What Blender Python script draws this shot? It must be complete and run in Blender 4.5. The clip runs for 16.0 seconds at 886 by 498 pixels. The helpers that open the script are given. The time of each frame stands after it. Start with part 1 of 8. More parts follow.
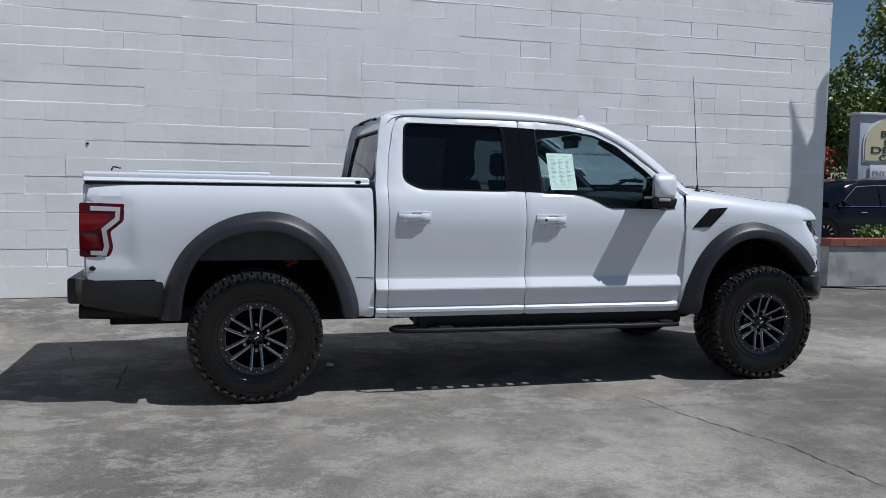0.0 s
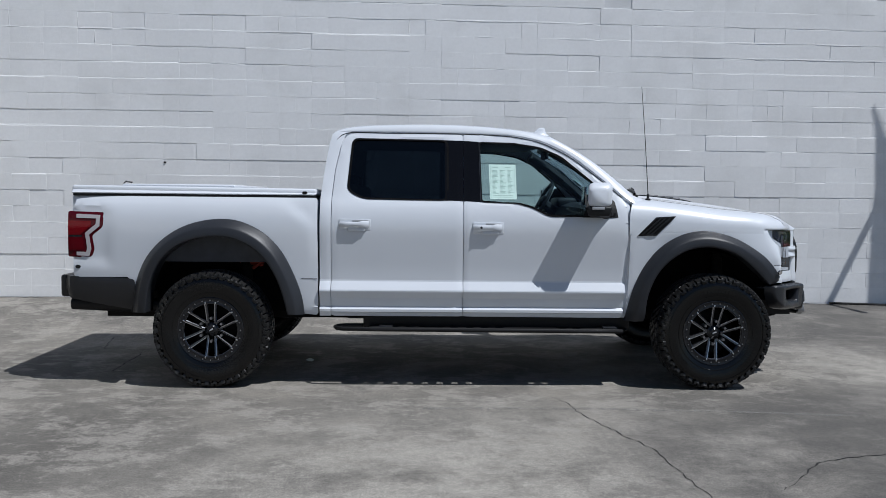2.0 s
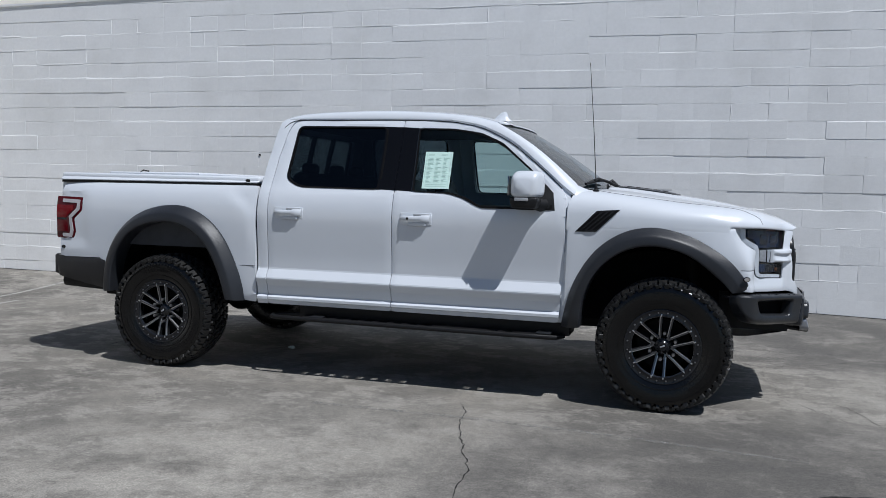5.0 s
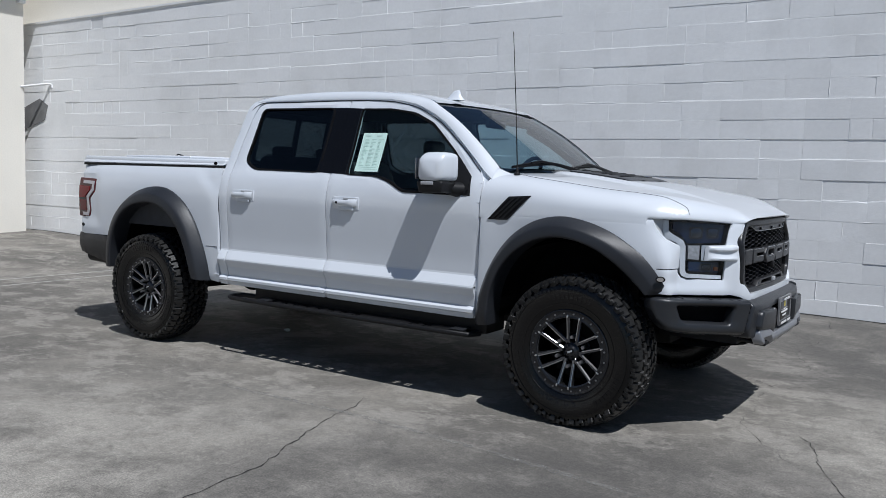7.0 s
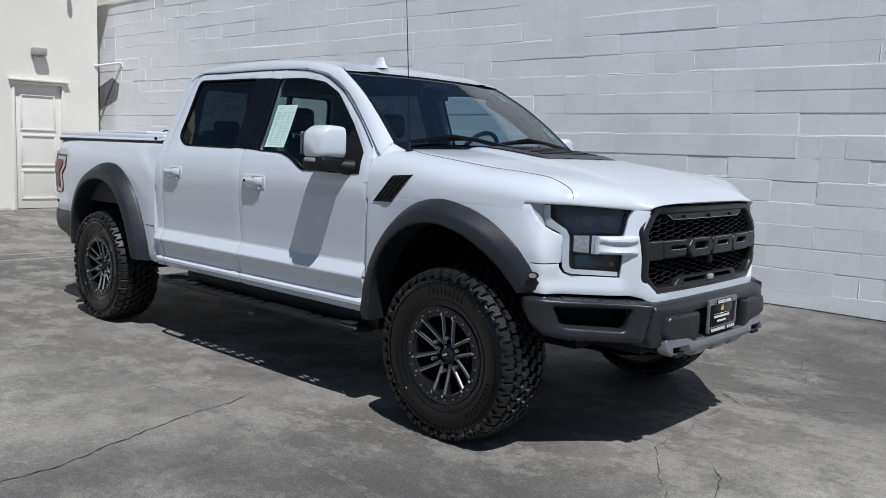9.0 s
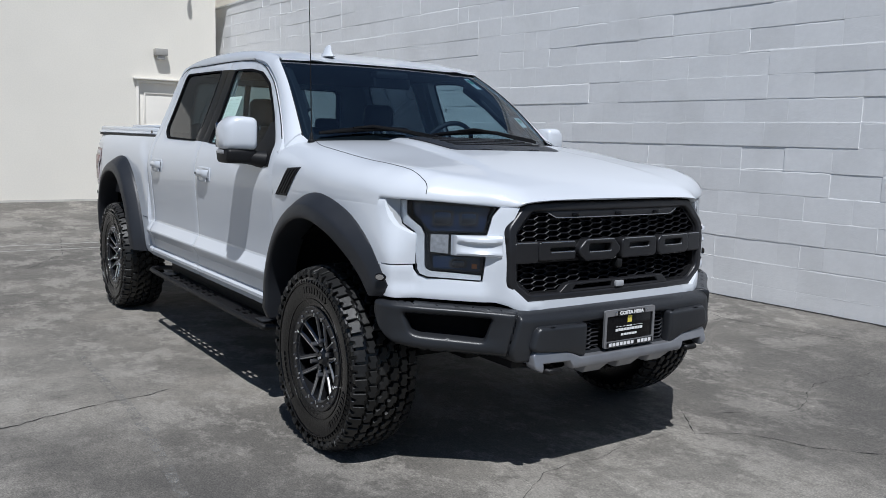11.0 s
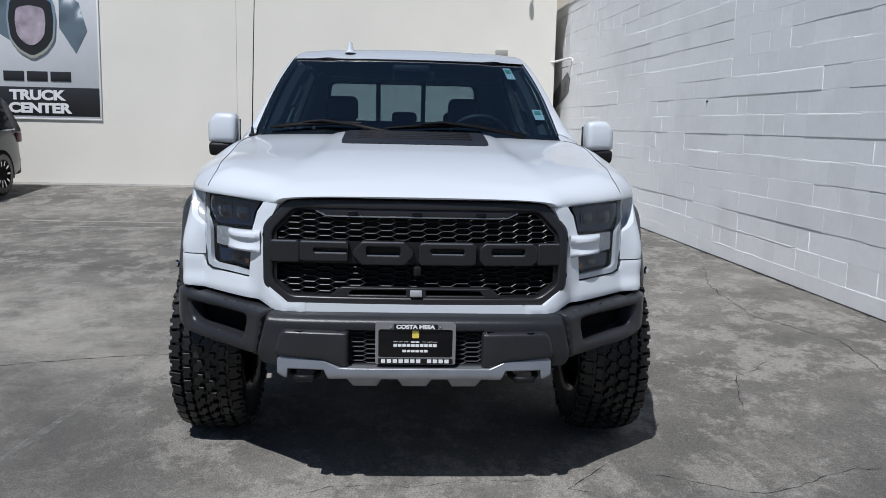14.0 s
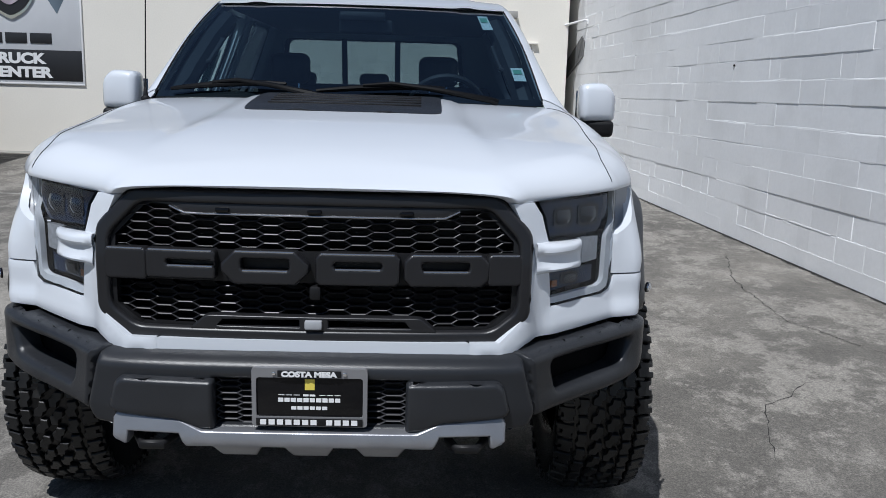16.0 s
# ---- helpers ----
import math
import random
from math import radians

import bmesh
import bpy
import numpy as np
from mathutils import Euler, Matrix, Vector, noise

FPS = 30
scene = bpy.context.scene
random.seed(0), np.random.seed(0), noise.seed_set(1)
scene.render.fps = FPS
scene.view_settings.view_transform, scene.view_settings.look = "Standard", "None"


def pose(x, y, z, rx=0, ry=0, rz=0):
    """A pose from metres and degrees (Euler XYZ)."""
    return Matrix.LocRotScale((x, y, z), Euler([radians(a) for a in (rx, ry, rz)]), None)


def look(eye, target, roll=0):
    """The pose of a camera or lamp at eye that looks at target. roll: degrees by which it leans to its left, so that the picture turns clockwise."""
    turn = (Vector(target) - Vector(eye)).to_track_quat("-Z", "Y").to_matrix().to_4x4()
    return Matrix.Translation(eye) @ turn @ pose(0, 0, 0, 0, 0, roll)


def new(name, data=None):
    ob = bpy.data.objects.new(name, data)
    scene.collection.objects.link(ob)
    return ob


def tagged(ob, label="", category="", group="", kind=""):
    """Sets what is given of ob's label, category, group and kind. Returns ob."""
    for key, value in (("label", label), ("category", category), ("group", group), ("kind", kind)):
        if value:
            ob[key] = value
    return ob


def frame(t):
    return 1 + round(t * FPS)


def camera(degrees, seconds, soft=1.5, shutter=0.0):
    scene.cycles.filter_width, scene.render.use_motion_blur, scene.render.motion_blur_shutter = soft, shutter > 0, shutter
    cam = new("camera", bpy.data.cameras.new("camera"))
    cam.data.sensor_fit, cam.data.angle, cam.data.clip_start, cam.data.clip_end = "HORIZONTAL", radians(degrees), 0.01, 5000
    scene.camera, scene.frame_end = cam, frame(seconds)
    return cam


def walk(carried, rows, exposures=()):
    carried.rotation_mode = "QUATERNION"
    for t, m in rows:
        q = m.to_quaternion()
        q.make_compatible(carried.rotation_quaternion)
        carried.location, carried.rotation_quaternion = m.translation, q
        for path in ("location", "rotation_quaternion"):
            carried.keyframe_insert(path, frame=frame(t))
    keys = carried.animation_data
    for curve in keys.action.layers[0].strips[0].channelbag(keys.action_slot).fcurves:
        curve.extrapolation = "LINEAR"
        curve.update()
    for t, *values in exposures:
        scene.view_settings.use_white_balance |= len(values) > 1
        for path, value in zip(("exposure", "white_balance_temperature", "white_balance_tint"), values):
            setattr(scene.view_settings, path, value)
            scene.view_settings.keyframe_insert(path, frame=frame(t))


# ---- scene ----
cam = camera(56.0, 16.0, 0.85)
PATH = [
    (0, (-0.172, -6.468, 1.427), (0.327, -4.537, 1.271), 0.9),
    (0.5, (0.309, -6.711, 1.406), (0.674, -4.75, 1.26), 0.7),
    (1, (0.788, -6.885, 1.402), (1.024, -4.904, 1.263), 0.7),
    (1.5, (1.211, -7.007, 1.395), (1.342, -5.016, 1.265), 0.6),
    (2, (1.516, -7.131, 1.407), (1.572, -5.136, 1.283), 0.6),
    (2.5, (1.626, -7.145, 1.401), (1.624, -5.149, 1.278), 0.4),
    (3, (1.804, -7.086, 1.389), (1.73, -5.092, 1.263), 0.2),
    (3.5, (2.237, -6.897, 1.402), (2.059, -4.91, 1.272), 0.3),
    (4, (2.8, -6.772, 1.4), (2.492, -4.801, 1.264), 0.6),
    (6.5, (5.257, -5.681, 1.364), (4.277, -3.945, 1.206), 1.7),
    (7, (5.641, -5.29, 1.384), (4.541, -3.628, 1.209), 1.7),
    (7.5, (5.989, -4.908, 1.398), (4.799, -3.312, 1.209), 1.9),
    (8, (6.165, -4.511, 1.388), (4.907, -2.97, 1.183), 1.9),
    (10.5, (6.852, -3.193, 1.448), (5.32, -1.934, 1.189), 1.8),
    (11, (7.078, -2.734, 1.437), (5.452, -1.599, 1.175), 1.6),
    (11.5, (7.278, -2.212, 1.46), (5.548, -1.244, 1.193), 1.5),
    (12, (7.488, -1.678, 1.458), (5.656, -0.92, 1.194), 1.2),
    (12.5, (7.562, -1.185, 1.476), (5.658, -0.634, 1.204), 1.6),
    (13, (7.67, -0.693, 1.485), (5.72, -0.344, 1.207), 1.6),
    (13.5, (7.668, -0.298, 1.475), (5.698, -0.102, 1.188), 1.5),
    (14, (7.751, -0.077, 1.488), (5.776, 0.024, 1.191), 1.3),
    (14.5, (7.784, -0.042, 1.483), (5.809, 0.015, 1.172), 1.2),
    (15, (7.737, -0.01, 1.489), (5.765, 0.036, 1.159), 1.2),
    (15.5, (7.37, 0.106, 1.458), (5.402, 0.154, 1.107), 1.3),
    (16, (6.762, 0.274, 1.465), (4.797, 0.328, 1.095), 1.6),
]
walk(cam, [(t, look(eye, target, roll)) for t, eye, target, roll in PATH], [(0.0, -0.24, 5880, 9), (16.0, -0.24, 5880, 9)])

import functools
from mathutils import bvhtree, geometry
# ---------------------------------------------------------------- light
SUN = Vector((0.50, -0.27, 1.0)).normalized()
sun = new("sun", bpy.data.lights.new("sun", "SUN"))
sun.data.energy, sun.data.angle, sun.data.color = 4.95, radians(0.53), (1.0, 0.955, 0.90)
sun.matrix_world = look(tuple(SUN * 40), (0, 0, 0))

world = bpy.data.worlds.new("sky")
scene.world = world
world.use_nodes = True
wn = world.node_tree.nodes
sky = wn.new("ShaderNodeTexSky")
sky.sky_type, sky.sun_disc = "NISHITA", False
sky.sun_elevation = math.asin(SUN.z)
sky.sun_rotation = math.atan2(SUN.x, SUN.y)
sky.air_density, sky.dust_density, sky.ozone_density = 1.0, 0.15, 2.2
world.node_tree.links.new(sky.outputs[0], wn["Background"].inputs[0])
wn["Background"].inputs[1].default_value = 0.052


# ---------------------------------------------------------------- materials
def mat(name, color, rough=0.5, metal=0.0, vary=0.0, scale=8.0, fine=0.0, fine_scale=120.0, bump=0.0, bump_scale=90.0,
        coat=0.0, dirt=None, dirt_amount=0.0, dirt_scale=3.0, random_vary=0.0, spec=0.5):
    """A surface with two scales of tone, optional dirt patches, fine relief and a tone per object."""
    m = bpy.data.materials.new(name)
    m.use_nodes = True
    nt = m.node_tree
    n, link = nt.nodes, nt.links.new
    b = n["Principled BSDF"]
    b.inputs["Roughness"].default_value = rough
    b.inputs["Metallic"].default_value = metal
    b.inputs["Coat Weight"].default_value = coat
    b.inputs["Coat Roughness"].default_value = 0.04
    b.inputs["Specular IOR Level"].default_value = spec
    b.inputs["Base Color"].default_value = (*color, 1)
    if not (vary or fine or bump or dirt_amount or random_vary):
        return m
    co = n.new("ShaderNodeTexCoord")
    geo = n.new("ShaderNodeNewGeometry")
    out = None

    def noise_tex(s, detail=4.0):
        t = n.new("ShaderNodeTexNoise")
        t.inputs["Scale"].default_value = s
        t.inputs["Detail"].default_value = detail
        link(geo.outputs["Position"], t.inputs["Vector"])
        return t.outputs["Fac"]

    def tone(fac, low, high, prev):
        r = n.new("ShaderNodeMapRange")
        r.inputs["From Min"].default_value, r.inputs["From Max"].default_value = 0.3, 0.7
        r.inputs["To Min"].default_value, r.inputs["To Max"].default_value = low, high
        link(fac, r.inputs["Value"])
        mul = n.new("ShaderNodeVectorMath")
        mul.operation = "SCALE"
        if prev is None:
            mul.inputs[0].default_value = color
        else:
            link(prev, mul.inputs[0])
        link(r.outputs[0], mul.inputs["Scale"])
        return mul.outputs[0]

    if vary:
        out = tone(noise_tex(scale), 1 - vary, 1 + vary, out)
    if fine:
        out = tone(noise_tex(fine_scale, 2.0), 1 - fine, 1 + fine, out)
    if random_vary:
        info = n.new("ShaderNodeObjectInfo")
        out = tone(info.outputs["Random"], 1 - random_vary, 1 + random_vary, out)
    if dirt_amount:
        r = n.new("ShaderNodeMapRange")
        r.inputs["From Min"].default_value, r.inputs["From Max"].default_value = 0.5, 0.75
        r.inputs["To Max"].default_value = dirt_amount
        link(noise_tex(dirt_scale, 8.0), r.inputs["Value"])
        mix = n.new("ShaderNodeMix")
        mix.data_type = "RGBA"
        link(r.outputs[0], mix.inputs["Factor"])
        if out is None:
            mix.inputs["A"].default_value = (*color, 1)
        else:
            link(out, mix.inputs["A"])
        mix.inputs["B"].default_value = (*dirt, 1)
        out = mix.outputs["Result"]
    if out is not None:
        link(out, b.inputs["Base Color"])
    if bump:
        bp = n.new("ShaderNodeBump")
        bp.inputs["Strength"].default_value = bump
        bp.inputs["Distance"].default_value = 0.004
        link(noise_tex(bump_scale, 5.0), bp.inputs["Height"])
        link(bp.outputs[0], b.inputs["Normal"])
    return m


def glass(name, tint, gloss=0.05):
    """A pane: clear tinted transmission and a mirror-like sheen."""
    m = bpy.data.materials.new(name)
    m.use_nodes = True
    nt = m.node_tree
    n, link = nt.nodes, nt.links.new
    n.remove(n["Principled BSDF"])
    tr = n.new("ShaderNodeBsdfTransparent")
    tr.inputs[0].default_value = (*tint, 1)
    gl = n.new("ShaderNodeBsdfGlossy")
    gl.inputs["Roughness"].default_value = 0.02
    fr = n.new("ShaderNodeLayerWeight")
    fr.inputs["Blend"].default_value = 0.5
    pw = n.new("ShaderNodeMath")
    pw.operation = "POWER"
    pw.inputs[1].default_value = 4.0
    link(fr.outputs["Facing"], pw.inputs[0])
    ma = n.new("ShaderNodeMath")
    ma.operation = "MULTIPLY_ADD"
    ma.inputs[1].default_value, ma.inputs[2].default_value = 0.75, gloss
    link(pw.outputs[0], ma.inputs[0])
    mx = n.new("ShaderNodeMixShader")
    link(ma.outputs[0], mx.inputs[0])
    link(tr.outputs[0], mx.inputs[1])
    link(gl.outputs[0], mx.inputs[2])
    link(mx.outputs[0], n["Material Output"].inputs[0])
    return m


WHITE = mat("white_car_paint", (0.668, 0.700, 0.748), 0.30, coat=0.7, vary=0.015, scale=2.0)
BLACK = mat("black_plastic", (0.009, 0.009, 0.010), 0.5, spec=0.3, vary=0.15, scale=30, bump=0.1, bump_scale=400)
FLARE = mat("grey_textured_plastic", (0.022, 0.0235, 0.027), 0.31, spec=0.4, vary=0.12, scale=6, bump=0.15, bump_scale=500)
ARCH = mat("dark_textured_plastic", (0.021, 0.023, 0.028), 0.42, spec=0.4, vary=0.12, scale=6, bump=0.15, bump_scale=500)
GRILLE = mat("satin_grey_plastic", (0.014, 0.014, 0.016), 0.36, vary=0.08, scale=12, bump=0.08, bump_scale=500)
MESH = mat("black_gloss_mesh", (0.008, 0.008, 0.010), 0.40, spec=0.4)
NET = mat("satin_grey_net", (0.030, 0.030, 0.034), 0.48, spec=0.3)
GLOSSBLACK = mat("gloss_black_trim", (0.005, 0.005, 0.006), 0.10, spec=0.3)
RUBBER = mat("dressed_tyre_rubber", (0.0032, 0.0032, 0.0036), 0.16, spec=0.42, vary=0.2, scale=18, bump=0.55, bump_scale=75)
TREAD = mat("dusty_tread_rubber", (0.010, 0.010, 0.0102), 0.42, spec=0.4, vary=0.35, scale=22, bump=0.35, bump_scale=260, dirt=(0.045, 0.043, 0.039), dirt_amount=0.38, dirt_scale=12)
RIM = mat("dark_alloy", (0.13, 0.135, 0.150), 0.16, metal=0.9, vary=0.08, scale=20)
RING = mat("black_beadlock_ring", (0.014, 0.015, 0.018), 0.22, metal=0.2, vary=0.1, scale=20)
NUT = mat("grey_steel", (0.30, 0.30, 0.32), 0.30, metal=0.9)
MACHINED = mat("machined_alloy", (0.72, 0.72, 0.74), 0.30, metal=1.0)
CHROME = mat("chrome", (0.75, 0.75, 0.77), 0.12, metal=1.0)
SILVER = mat("silver_skid_plate", (0.27, 0.275, 0.295), 0.30, metal=0.55, vary=0.12, scale=9, bump=0.1, bump_scale=160)
LINER = mat("wheel_arch_liner", (0.005, 0.005, 0.006), 0.85, spec=0.1, vary=0.3, scale=12, bump=0.4, bump_scale=250)
LINER_GREY = mat("grey_arch_guard", (0.045, 0.047, 0.055), 0.7, vary=0.2, scale=10)
INTERIOR = mat("dark_interior_plastic", (0.022, 0.022, 0.024), 0.6, vary=0.2, scale=20, bump=0.2, bump_scale=300)
SEAT = mat("black_seat_leather", (0.018, 0.018, 0.020), 0.5, vary=0.2, scale=14, bump=0.2, bump_scale=220)
HEADLINER = mat("dark_headliner", (0.05, 0.05, 0.053), 0.9, vary=0.05, scale=30)
GLASS_CLEAR = glass("front_glass", (0.65, 0.775, 0.77), 0.035)
GLASS_WIND = glass("windscreen_glass", (0.50, 0.64, 0.73), 0.165)
GLASS_DARK = glass("privacy_glass", (0.075, 0.095, 0.110), 0.045)
LENS = glass("clear_lamp_lens", (0.92, 0.94, 0.96), 0.035)
LAMP_DARK = mat("smoked_lamp_housing", (0.020, 0.024, 0.030), 0.25, metal=0.3)
LAMP_GREY = mat("grey_lamp_bezel", (0.42, 0.43, 0.45), 0.30, metal=0.15)
AMBER = mat("amber_reflector", (0.22, 0.07, 0.02), 0.25, coat=0.5)
RED = mat("red_lamp_lens", (0.17, 0.004, 0.008), 0.15, coat=0.1, spec=0.3)
DARKRED = mat("dark_red_lamp_lens", (0.075, 0.003, 0.008), 0.12, coat=0.1, spec=0.3)
DEEPRED = mat("deep_red_lamp_lens", (0.095, 0.003, 0.007), 0.12, coat=0.1, spec=0.3)
PALELENS = mat("pale_lamp_lens", (0.50, 0.47, 0.49), 0.2, coat=0.3)
ORANGE = mat("orange_shock_paint", (0.30, 0.035, 0.02), 0.5, vary=0.3, scale=20)
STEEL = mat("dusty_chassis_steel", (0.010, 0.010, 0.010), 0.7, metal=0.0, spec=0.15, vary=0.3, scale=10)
PAPER = mat("pale_green_sticker_paper", (0.58, 0.77, 0.71), 0.6, vary=0.04, scale=20)
INK = mat("printed_ink", (0.44, 0.62, 0.56), 0.7)
WHITE_INK = mat("white_ink", (0.8, 0.8, 0.8), 0.6)
YELLOW_INK = mat("yellow_ink", (0.75, 0.62, 0.10), 0.6)


# ---------------------------------------------------------------- mesh helpers
def part(name, bm, material, parent=None, label="", smooth=True, kind="", category="", angle=35.0):
    """Link a bmesh as one mesh object under a thing or a part."""
    me = bpy.data.meshes.new(name)
    bmesh.ops.recalc_face_normals(bm, faces=bm.faces)
    if smooth:
        for fc in bm.faces:
            fc.smooth = True
        lim = radians(angle)
        for e in bm.edges:
            if len(e.link_faces) == 2 and e.link_faces[0].normal.angle(e.link_faces[1].normal, 0) > lim:
                e.smooth = False
    bm.to_mesh(me)
    bm.free()
    for one in (material if isinstance(material, (list, tuple)) else [material]):
        me.materials.append(one)
    ob = new(name, me)
    if parent is not None:
        ob.parent = parent
    return tagged(ob, label, category, "", kind)


def thing(name, label, category, at=(0, 0, 0), group=""):
    ob = new(name)
    ob.location = at
    ob.empty_display_size = 0.2
    return tagged(ob, label, category, group)


def box(bm, lo, hi, bevel=0.0, seg=2):
    c = [(a + b) / 2 for a, b in zip(lo, hi)]
    s = [abs(b - a) for a, b in zip(lo, hi)]
    g = bmesh.ops.create_cube(bm, size=1.0, matrix=Matrix.Translation(c) @ Matrix.Diagonal((*s, 1)))
    if bevel:
        es = list({e for v in g["verts"] for e in v.link_edges})
        bmesh.ops.bevel(bm, geom=es, offset=bevel, segments=seg, affect="EDGES", profile=0.5)
    return bm


def boxed(lo, hi, bevel=0.0, seg=2):
    return box(bmesh.new(), lo, hi, bevel, seg)


def tube(bm, pts, r, n=10, caps=True, closed=False):
    """A round bar along points; r is one radius or a list."""
    pts = [Vector(p) for p in pts]
    rings = []
    for i, p in enumerate(pts):
        a = pts[(i - 1) % len(pts)] if (i or closed) else p
        b = pts[(i + 1) % len(pts)] if (i < len(pts) - 1 or closed) else p
        d = (b - a).normalized()
        up = Vector((0, 0, 1)) if abs(d.z) < 0.9 else Vector((1, 0, 0))
        u = d.cross(up).normalized()
        w = d.cross(u)
        rr = r[i] if isinstance(r, (list, tuple)) else r
        rings.append([bm.verts.new(p + rr * (math.cos(k * math.tau / n) * u + math.sin(k * math.tau / n) * w)) for k in range(n)])
    pairs = list(zip(rings, rings[1:])) + ([(rings[-1], rings[0])] if closed else [])
    for a, b in pairs:
        for k in range(n):
            bm.faces.new((a[k], a[(k + 1) % n], b[(k + 1) % n], b[k]))
    if caps and not closed:
        bm.faces.new(rings[0])
        bm.faces.new(rings[-1])
    return bm


def lathe(bm, prof, n=48, m=None, close=False):
    """Turn (radius, along) points round the local y axis."""
    m = m or Matrix()
    rings = []
    for r, y in prof:
        rings.append([bm.verts.new(m @ Vector((r * math.cos(k * math.tau / n), y, r * math.sin(k * math.tau / n)))) for k in range(n)])
    pairs = list(zip(rings, rings[1:])) + ([(rings[-1], rings[0])] if close else [])
    for a, b in pairs:
        for k in range(n):
            bm.faces.new((a[k], a[(k + 1) % n], b[(k + 1) % n], b[k]))
    return rings


def inside(p, poly):
    x, y = p
    hit = False
    for (x0, y0), (x1, y1) in zip(poly, poly[1:] + poly[:1]):
        if (y0 > y) != (y1 > y) and x < (x1 - x0) * (y - y0) / (y1 - y0) + x0:
            hit = not hit
    return hit


def resample(loop, step):
    out = []
    for a, b in zip(loop, loop[1:] + loop[:1]):
        n = max(1, int(math.dist(a, b) / step + 0.5))
        out += [(a[0] + (b[0] - a[0]) * k / n, a[1] + (b[1] - a[1]) * k / n) for k in range(n)]
    return out


def rounded(loop, r, n=4):
    """A polygon with its corners rounded."""
    out = []
    k = len(loop)
    for i in range(k):
        p, q, s = Vector(loop[i - 1]), Vector(loop[i]), Vector(loop[(i + 1) % k])
        a, b = (p - q), (s - q)
        ra = min(r, a.length * 0.45, b.length * 0.45)
        a, b = q + a.normalized() * ra, q + b.normalized() * ra
        for j in range(n + 1):
            t = j / n
            out.append(tuple((1 - t) ** 2 * a + 2 * t * (1 - t) * q + t * t * b))
    return out


def offset(loop, d):
    """A polygon moved outwards by d along its own edges (inwards where d is below nought)."""
    k = len(loop)
    area = sum(loop[i - 1][0] * loop[i][1] - loop[i][0] * loop[i - 1][1] for i in range(k))
    turn = d if area > 0 else -d
    out = []
    for i in range(k):
        p, q, s = Vector(loop[i - 1]), Vector(loop[i]), Vector(loop[(i + 1) % k])
        a, b = (q - p).normalized(), (s - q).normalized()
        n0, n1 = Vector((a.y, -a.x)), Vector((b.y, -b.x))
        m = n0 + n1
        out.append(tuple(q + m * (turn / max(0.35, 0.5 * m.length_squared))))
    return out


def sheet(outline, place, holes=(), step=0.05, thick=0.02, lip=0.004, into=(0, 1, 0), bm=None, lines=(), soft=0.0):
    """A curved panel: a flat outline with holes, meshed finely and laid on a surface by place(u, v), with thickness towards
    `into` and softened rims; soft is the width of an even, rounded rim."""
    loops = [resample(list(outline), step)] + [resample(list(h), step) for h in holes]
    if lines:
        for lp in loops:
            cut = []
            for a, b in zip(lp, lp[1:] + lp[:1]):
                cross = sorted(((q - a[1]) / (b[1] - a[1]) for q in lines if (a[1] - q) * (b[1] - q) < 0))
                cut += [a] + [(a[0] + (b[0] - a[0]) * t, a[1] + (b[1] - a[1]) * t) for t in cross if 0.02 < t < 0.98]
            lp[:] = cut
    rings, fall = [], {}
    if soft:
        for way, drop in ((0.30, 0.48), (0.65, 0.12), (1.0, 0.0), (1.5, 0.0)):
            for k, lp in enumerate([outline] + list(holes)):
                ring = resample(offset(list(lp), way * soft * (1 if k else -1)), step)
                rings.append(ring)
                fall.update({(round(p[0], 5), round(p[1], 5)): drop * lip for p in ring})
    pts, edges = [], []
    for lp in loops:
        base = len(pts)
        pts += lp
        edges += [(base + i, base + (i + 1) % len(lp)) for i in range(len(lp))]
    us, vs = [p[0] for p in loops[0]], [p[1] for p in loops[0]]
    for lp in rings:
        base = len(pts)
        pts += lp
        edges += [(base + i, base + (i + 1) % len(lp)) for i in range(len(lp))]
    rim = list(pts)
    u = math.floor(min(us) / step) * step
    while u < max(us):
        v = math.floor(min(vs) / step) * step
        rows = [q for q in lines if min(vs) < q < max(vs)]
        while v < max(vs):
            if all(abs(v - q) > 0.012 for q in lines):
                rows.append(v)
            v += step
        for v in rows:
            p = (u, v)
            if inside(p, loops[0]) and not any(inside(p, h) for h in loops[1:]) and min((p[0] - q[0]) ** 2 + (p[1] - q[1]) ** 2 for q in rim) > (0.62 * step) ** 2:
                pts.append(p)
        u += step
    vo, _, fo, *_ = geometry.delaunay_2d_cdt([Vector(p) for p in pts], edges, [], 0, 1e-6)
    tris = []
    for f in fo:
        c = sum((vo[i] for i in f), Vector((0, 0))) / len(f)
        if inside(c, loops[0]) and not any(inside(c, h) for h in loops[1:]):
            tris.append(f)
    bm = bm or bmesh.new()
    into = Vector(into)
    count = {}
    for f in tris:
        for a, b in zip(f, list(f[1:]) + [f[0]]):
            key = (min(a, b), max(a, b))
            count[key] = count.get(key, 0) + 1
    edge_v = {i for k, c in count.items() if c == 1 for i in k}
    used = {i for f in tris for i in f}
    top = {i: bm.verts.new(Vector(place(*vo[i])) + into * (lip if i in edge_v else fall.get((round(vo[i][0], 5), round(vo[i][1], 5)), 0.0))) for i in used}
    for f in tris:
        try:
            bm.faces.new([top[i] for i in f])
        except ValueError:
            pass
    if thick:
        low = {i: bm.verts.new(Vector(place(*vo[i])) + into * thick) for i in edge_v}
        for (a, b), c in count.items():
            if c == 1:
                bm.faces.new((top[a], top[b], low[b], low[a]))
    return bm


